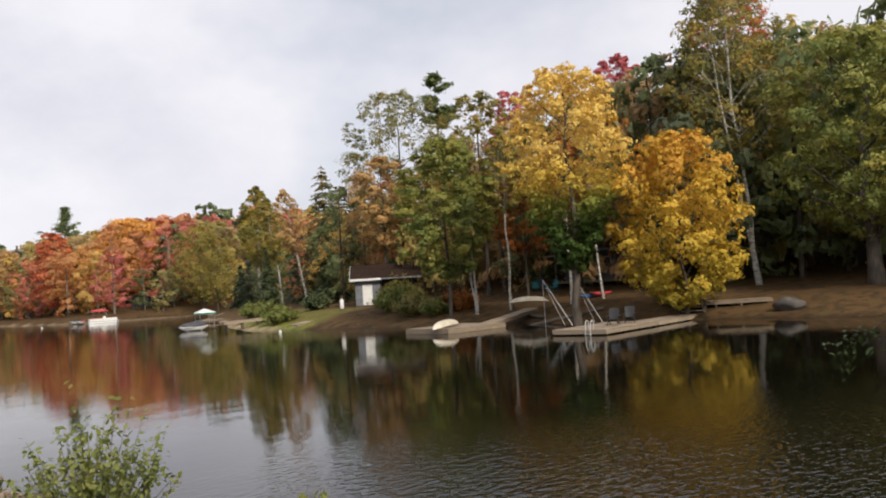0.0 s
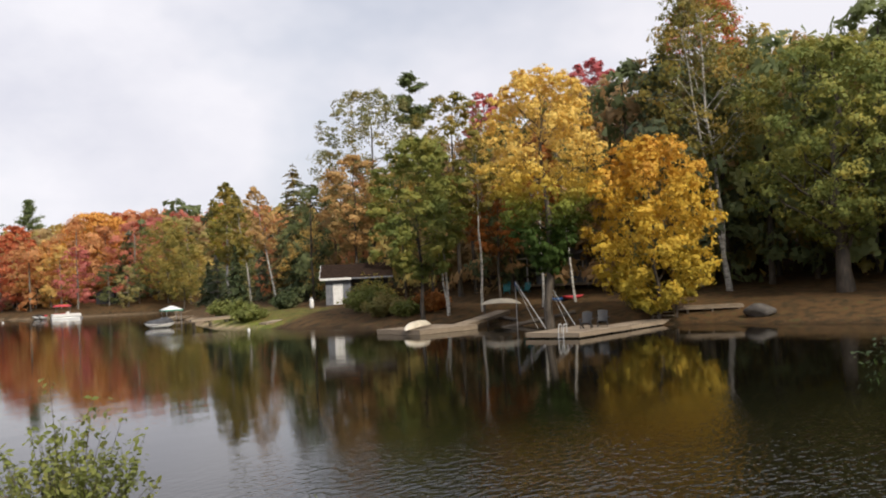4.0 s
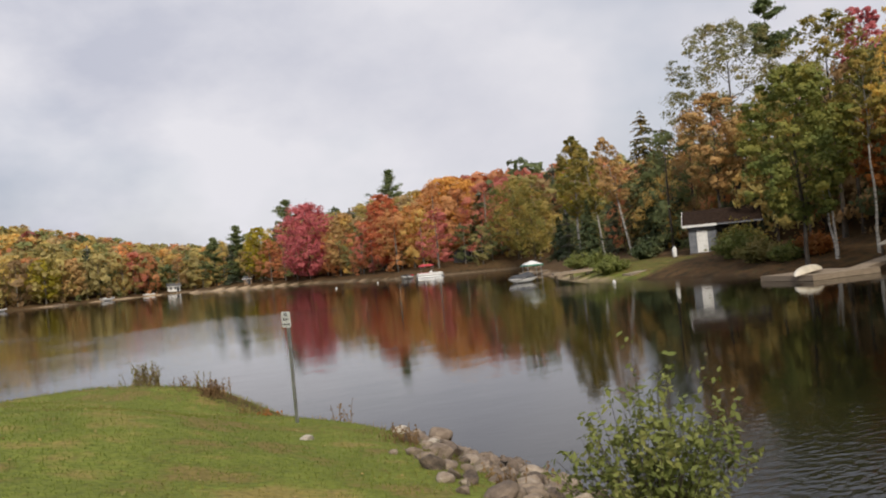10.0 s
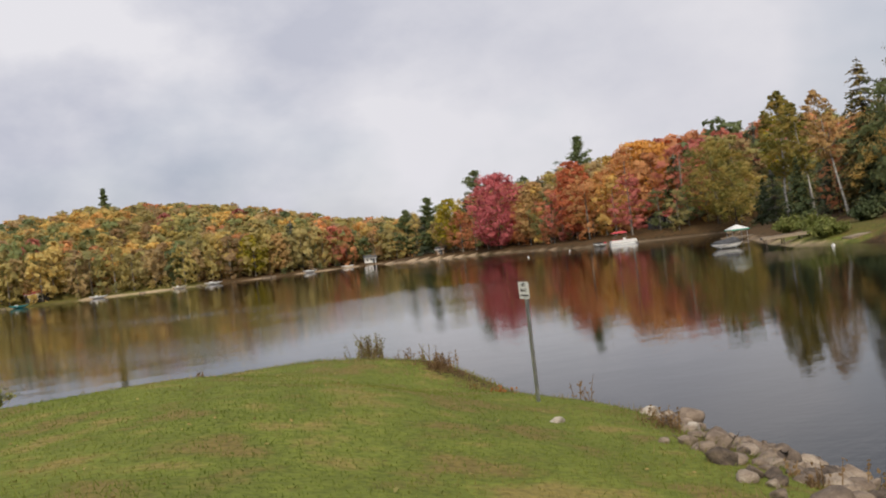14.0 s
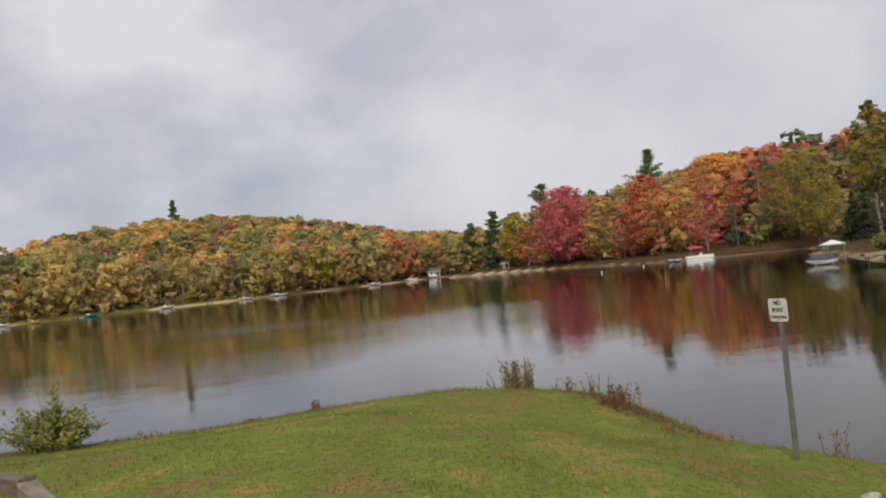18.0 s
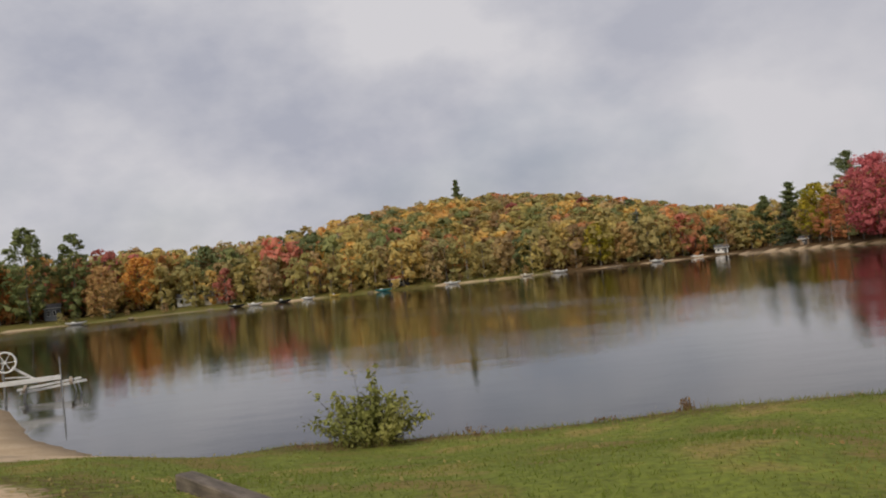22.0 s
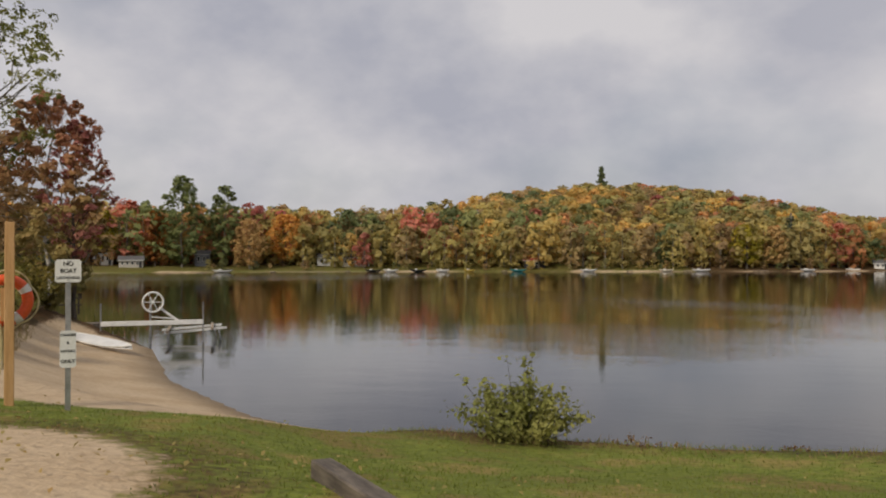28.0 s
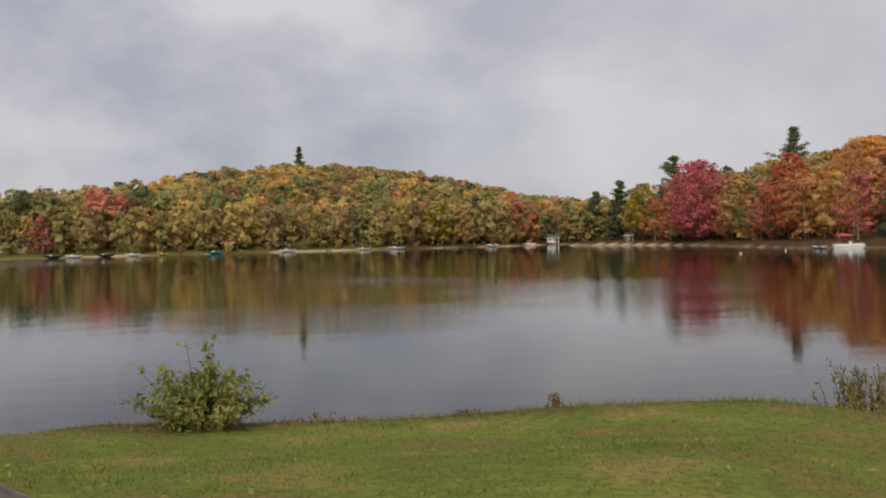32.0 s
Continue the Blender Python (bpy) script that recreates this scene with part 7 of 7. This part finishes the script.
weeds(7.3, 11.2, 0.5, 0.26, 12, "low dry grass stalks at the lawn's edge", 2)
weeds(7.4, 10.5, 0.35, 0.36, 9, "few dark stalks at the lawn's edge", 14, "brown")
weeds(7.45, 10.0, 0.4, 0.34, 36, "tawny dry grass at the lawn's edge", 3)
weeds(7.6, 8.8, 0.5, 0.2, 14, "sparse dry stalks at the lawn's edge", 4, "brown")
weeds(7.6, 7.7, 0.6, 0.14, 14, "sparse reddish stalks at the lawn's edge", 5, "rust")
weeds(3.75, 13.5, 0.2, 0.2, 13, "small clump of reddish stalks at the lawn's edge", 6, "dry")
weeds(2.7, 13.6, 0.25, 0.11, 7, "short reddish stalks at the lawn's edge", 7, "dry")
weeds(8.0, 4.2, 0.6, 0.28, 20, "tangle of dry grass beside the rocks", 8)
weeds(8.4, 6.6, 0.4, 0.42, 6, "few tall dry stalks by the pale stone", 9)
weeds(8.0, -5.2, 0.5, 0.95, 9, "thin rusty stalks leaning over the water", 11, "rust")
weeds(7.2, 1.0, 0.7, 0.22, 18, "dry grass along the top of the rocks", 12)
weeds(1.2, 13.7, 1.2, 0.10, 16, "low reddish stalks along the lawn's edge", 13, "dry")


def grass():
    """Blades over the lawn in view of the path, and taller ones at its rim."""
    rng = np.random.default_rng(12)
    n = 190000
    x, y = rng.uniform(-12.5, 9.5, n), rng.uniform(0.5, 24, n)
    d = shore(x, y)
    lot = np.array([(-2.2, 8.6), (-2.6, 9.5), (-3.4, 10.0), (-4.2, 10.1), (-5.4, 9.9), (-6.9, 10.1), (-8.4, 10.4), (-11.3, 11.8), (-12.8, 13.2), (-14.6, 15.2), (-16.0, 13.2), (-13.0, -6), (-9, -20), (-3, -20), (-1.2, 0)], float)
    bx = np.array([(-2.3, 13.6), (-3.1, 12.9), (-3.8, 12.5), (-4.7, 12.2), (-5.6, 12.2), (-6.8, 12.3), (-8.1, 14.0), (-10.2, 17.8), (-12.6, 21.8), (-15.6, 26.5), (-19.2, 33), (-21.5, 38.5), (-16, 38), (-6, 26), (-2, 18)], float)
    edge = seg_dist(x, y, lot)
    keep = (d > 0.9) & (~inside(x, y, lot) | (edge < 0.25 * rng.random(n))) & ~inside(x, y, bx) & (seg_dist(x, y, ROAD, False) > 4.5)
    keep &= rng.random(n) < np.clip(1.2 - 0.045 * np.hypot(x - 1, y - 2), 0.25, 1)
    x, y, d = x[keep], y[keep], d[keep]
    z = ground_z(x, y)
    m = len(x)
    h = rng.uniform(0.014, 0.034, m) * (1 + 1.4 * sm(3.0, 1.2, d)) * (1 + 0.5 * (np.sin(x * 1.3) * np.sin(y * 1.1) > 0.5))
    a = rng.uniform(0, 2 * np.pi, m)
    lean = rng.normal(size=(m, 2)) * 0.5 * h[:, None]
    w = 0.005
    p = np.stack([x, y, z], 1)
    side = np.stack([np.cos(a) * w, np.sin(a) * w, 0 * a], 1)
    tip = p + np.stack([lean[:, 0], lean[:, 1], h], 1)
    v = np.stack([p - side, p + side, tip], 1).reshape(-1, 3)
    f = np.arange(3 * m).reshape(m, 3)
    tagged(obj("grass", mesh_from("grass", v, [f], LEAF["grass"])), "short green lawn grass with taller rim", "grass", kind="stuff")


grass()


def rim_grass():
    """Dry, taller grass where the lawn drops to the water and the stones."""
    rng = np.random.default_rng(77)
    n = 60000
    x, y = rng.uniform(-1.5, 9.8, n), rng.uniform(-3, 15, n)
    d = shore(x, y)
    clump = np.sin(x * 2.3 + 2 * np.sin(y * 1.7)) + np.sin(y * 2.9 + x)
    keep = (d > 0.9) & (d < 2.6 + 1.2 * (x > 6)) & (rng.random(n) < np.clip(0.42 + 0.22 * clump, 0.04, 0.8) * sm(4.0, 1.2, d))
    x, y = x[keep], y[keep]
    m = len(x)
    h = rng.uniform(0.03, 0.11, m) * (1 + 0.8 * (rng.random(m) < 0.1))
    a = rng.uniform(0, 2 * np.pi, m)
    p = np.stack([x, y, ground_z(x, y) - 0.01], 1)
    side = np.stack([np.cos(a), np.sin(a), 0 * a], 1) * 0.0055
    tip = p + np.stack([rng.normal(size=m) * 0.45 * h, rng.normal(size=m) * 0.45 * h, h], 1)
    v = np.stack([p - side, p + side, tip], 1).reshape(-1, 3)
    tagged(obj("rim_grass", mesh_from("rim_grass", v, [np.arange(3 * m).reshape(m, 3)], LEAF["straw"])), "dry tawny grass along the lawn's rim", "grass", kind="stuff")


rim_grass()


def roadside_grass():
    """Tall dry grass on the verge between the road and the lawn."""
    rng = np.random.default_rng(31)
    n = 26000
    x, y = rng.uniform(-24, -7, n), rng.uniform(9, 33, n)
    rd, d = seg_dist(x, y, ROAD, False), shore(x, y)
    clump = np.sin(x * 1.1 + 2 * np.sin(y * 0.7)) + np.sin(y * 1.3 + x * 0.4)
    keep = (rd > 4.2) & (rd < 8.5) & (d > 3.5) & (x + 0.9 * y > 0.6) & (x > -20 - 0.2 * (y - 20)) & (clump + rng.normal(size=n) * 0.7 > -0.3) & (rng.random(n) < sm(3.0, 10, y - 6))
    x, y = x[keep], y[keep]
    m = len(x)
    h = rng.uniform(0.12, 0.42, m)
    a = rng.uniform(0, 2 * np.pi, m)
    p = np.stack([x, y, ground_z(x, y) - 0.02], 1)
    side = np.stack([np.cos(a), np.sin(a), 0 * a], 1) * 0.011
    tip = p + np.stack([rng.normal(size=m) * 0.3 * h, rng.normal(size=m) * 0.3 * h, h], 1)
    v = np.stack([p - side, p + side, tip], 1).reshape(-1, 3)
    tagged(obj("verge_grass", mesh_from("verge_grass", v, [np.arange(3 * m).reshape(m, 3)], LEAF["straw"])), "tawny dry grass on the road verge", "grass", kind="stuff")


roadside_grass()


def fallen_leaves():
    rng = np.random.default_rng(14)
    n = 620
    x, y = rng.uniform(-9, 8.5, n), rng.uniform(0, 14, n)
    x[:220], y[:220] = rng.normal(-2.8, 1.9, 220), rng.normal(9.2, 1.0, 220)
    keep = shore(x, y) > 1.3
    p = np.stack([x, y, ground_z(x, y) + 0.035], 1)[keep]
    v, q = leaves(rng, p, 0.036, rng.normal(size=p.shape) * 0.35 + np.array([0, 0, 1.0]), long=1.3, fold=0.2)
    tagged(obj("fallen_leaves", mesh_from("fallen_leaves", v, [q], LEAF["brown"])), "scattered brown, tan and orange fallen leaves", "leaves", kind="stuff")


fallen_leaves()


def reeds():
    rng = np.random.default_rng(15)
    n = 1500
    x, y = rng.normal(-25.5, 2.6, n), rng.normal(52.5, 4.5, n)
    d = shore(x, y)
    keep = (d < 1.5) & (d > -3)
    x, y = x[keep], y[keep]
    m = len(x)
    p = np.stack([x, y, np.maximum(ground_z(x, y), -0.3)], 1)
    h = rng.uniform(0.9, 1.9, m)
    a = rng.uniform(0, 6.28, m)
    s = np.stack([np.cos(a), np.sin(a), 0 * a], 1) * 0.03
    tip = p + np.stack([rng.normal(size=m) * 0.15, rng.normal(size=m) * 0.15, h], 1)
    v = np.stack([p - s, p + s, tip], 1).reshape(-1, 3)
    tagged(obj("reeds", mesh_from("reeds", v, [np.arange(3 * m).reshape(m, 3)], LEAF["reed"])), "green-yellow reeds in the shallows", "reeds", kind="stuff")


reeds()


def bare_tree():
    rng = np.random.default_rng(16)
    x, y = -52.5, 57.5
    root = thing("bare_tree", place(x, y), "leafless grey tree behind the pine", "tree")
    h = 20.4 - gz(x, y)
    pieces = [tube([(0, 0, -0.3), (0.1, 0, h * 0.5), (0, 0.1, h * 0.95)], [0.22, 0.13, 0.02], 7)]
    for k in range(46):
        f = rng.uniform(0.35, 0.95)
        a = rng.uniform(0, 6.28)
        ln = (1.15 - f) * 4.2 * rng.uniform(0.6, 1.1)
        s = np.array([0.05, 0, h * f])
        e = s + np.array([np.cos(a) * ln * 0.7, np.sin(a) * ln * 0.7, ln * 0.8])
        pieces.append(tube(wander(rng, s, e, 5, 0.12), np.linspace(0.05, 0.01, 5), 4))
        for _ in range(5):
            g = rng.uniform(0.4, 1)
            b0 = s * (1 - g) + e * g
            pieces.append(tube([b0, b0 + np.array([rng.normal() * 0.5, rng.normal() * 0.5, rng.uniform(0.3, 1.0)])], [0.02, 0.006], 3))
    np_part("trunk", join(pieces), BARK["grey"], root)


bare_tree()


def undergrowth():
    rng = np.random.default_rng(44)
    c = smooth_path(ROAD, 200)
    k = 0
    while k < 70:
        i = rng.integers(60, 165)
        t = c[i + 1] - c[i]
        t /= np.linalg.norm(t)
        x, y = c[i] + np.array([-t[1], t[0]]) * rng.uniform(5.0, 14.0)
        if seg_dist(np.array([x]), np.array([y]), DRIVE, False)[0] < 2.4 or math.hypot(x + 33.5, y - 38.5) < 5.0 or -49.9 < math.degrees(math.atan2(x - 0.3, y - 3)) < -46.0:
            continue
        k += 1
        w = rng.uniform(2.2, 3.8)
        bush("roadside_bush", x, y, gz(x, y) - 0.05, w, rng.uniform(1.2, 2.6), 60, "low autumn bush on the bank above the road", str(rng.choice(["olive", "brown", "shrub", "reed", "rust", "olive"])), size=0.19, per=12, seed=200 + k)


undergrowth()


# ---- cedar that hangs over the bank ----
def cedar():
    rng = np.random.default_rng(17)
    x, y = 9.2, -10.4
    root = thing("cedar_tree", Matrix.Translation((x, y, gz(x, y) - 0.1)), "dark green cedar with hanging sprays and rusty dead tips", "tree")
    H = 7.5
    pieces = [tube([(0, 0, -0.4), (0.1, 0.1, 2.5), (0, 0, 5), (0.05, 0, H)], [0.2, 0.16, 0.09, 0.02], 9)]
    green, dead, gn, dn = [], [], [], []
    for k in range(150):
        f = rng.uniform(0.0, 1.0) ** 1.9
        z = 3.25 + (H - 3.45) * f
        a = rng.uniform(0, 2 * np.pi)
        ln = (2.1 - 0.8 * f) * rng.uniform(0.65, 1.1)
        t = np.linspace(0, 1, 9)
        droop = 0.4 + 0.3 * rng.random()
        brown = rng.uniform(0.35, 1.0) if rng.random() < 0.85 else -1
        p = np.stack([np.cos(a) * ln * t, np.sin(a) * ln * t, z + 0.25 * ln * t - droop * ln * t ** 2], 1)
        pieces.append(tube(p, np.linspace(0.016, 0.003, 9), 5))
        for s in rng.uniform(0.2, 1.0, 38):
            c = np.array([np.interp(s, t, p[:, i]) for i in range(3)])
            side = rng.normal(size=3) * np.array([0.7, 0.7, 0.25])
            side[2] -= 0.55
            side /= np.linalg.norm(side)
            L_ = rng.uniform(0.16, 0.36)
            m = 26
            u = np.linspace(0.05, 1, m)[:, None]
            q = c + side * u * L_ + rng.normal(size=(m, 3)) * 0.03 * (0.5 + u)
            q[:, 2] -= 0.10 * u[:, 0] ** 2
            nr = np.tile(np.cross(side, rng.normal(size=3)), (m, 1)) + rng.normal(size=(m, 3)) * 0.35
            if abs(s - brown) < 0.085:
                dead.append(q)
                dn.append(nr)
            else:
                green.append(q)
                gn.append(nr)
    np_part("trunk", join(pieces), BARK["dark"], root)
    np_part("crown", leaves(rng, np.concatenate(green), 0.023, np.concatenate(gn), long=2.4, fold=0.05), LEAF["cedar"], root, smooth=False)
    np_part("dead_sprays", leaves(rng, np.concatenate(dead), 0.024, np.concatenate(dn), long=2.4, fold=0.05), LEAF["dead"], root, "rusty dead sprays", smooth=False)


cedar()
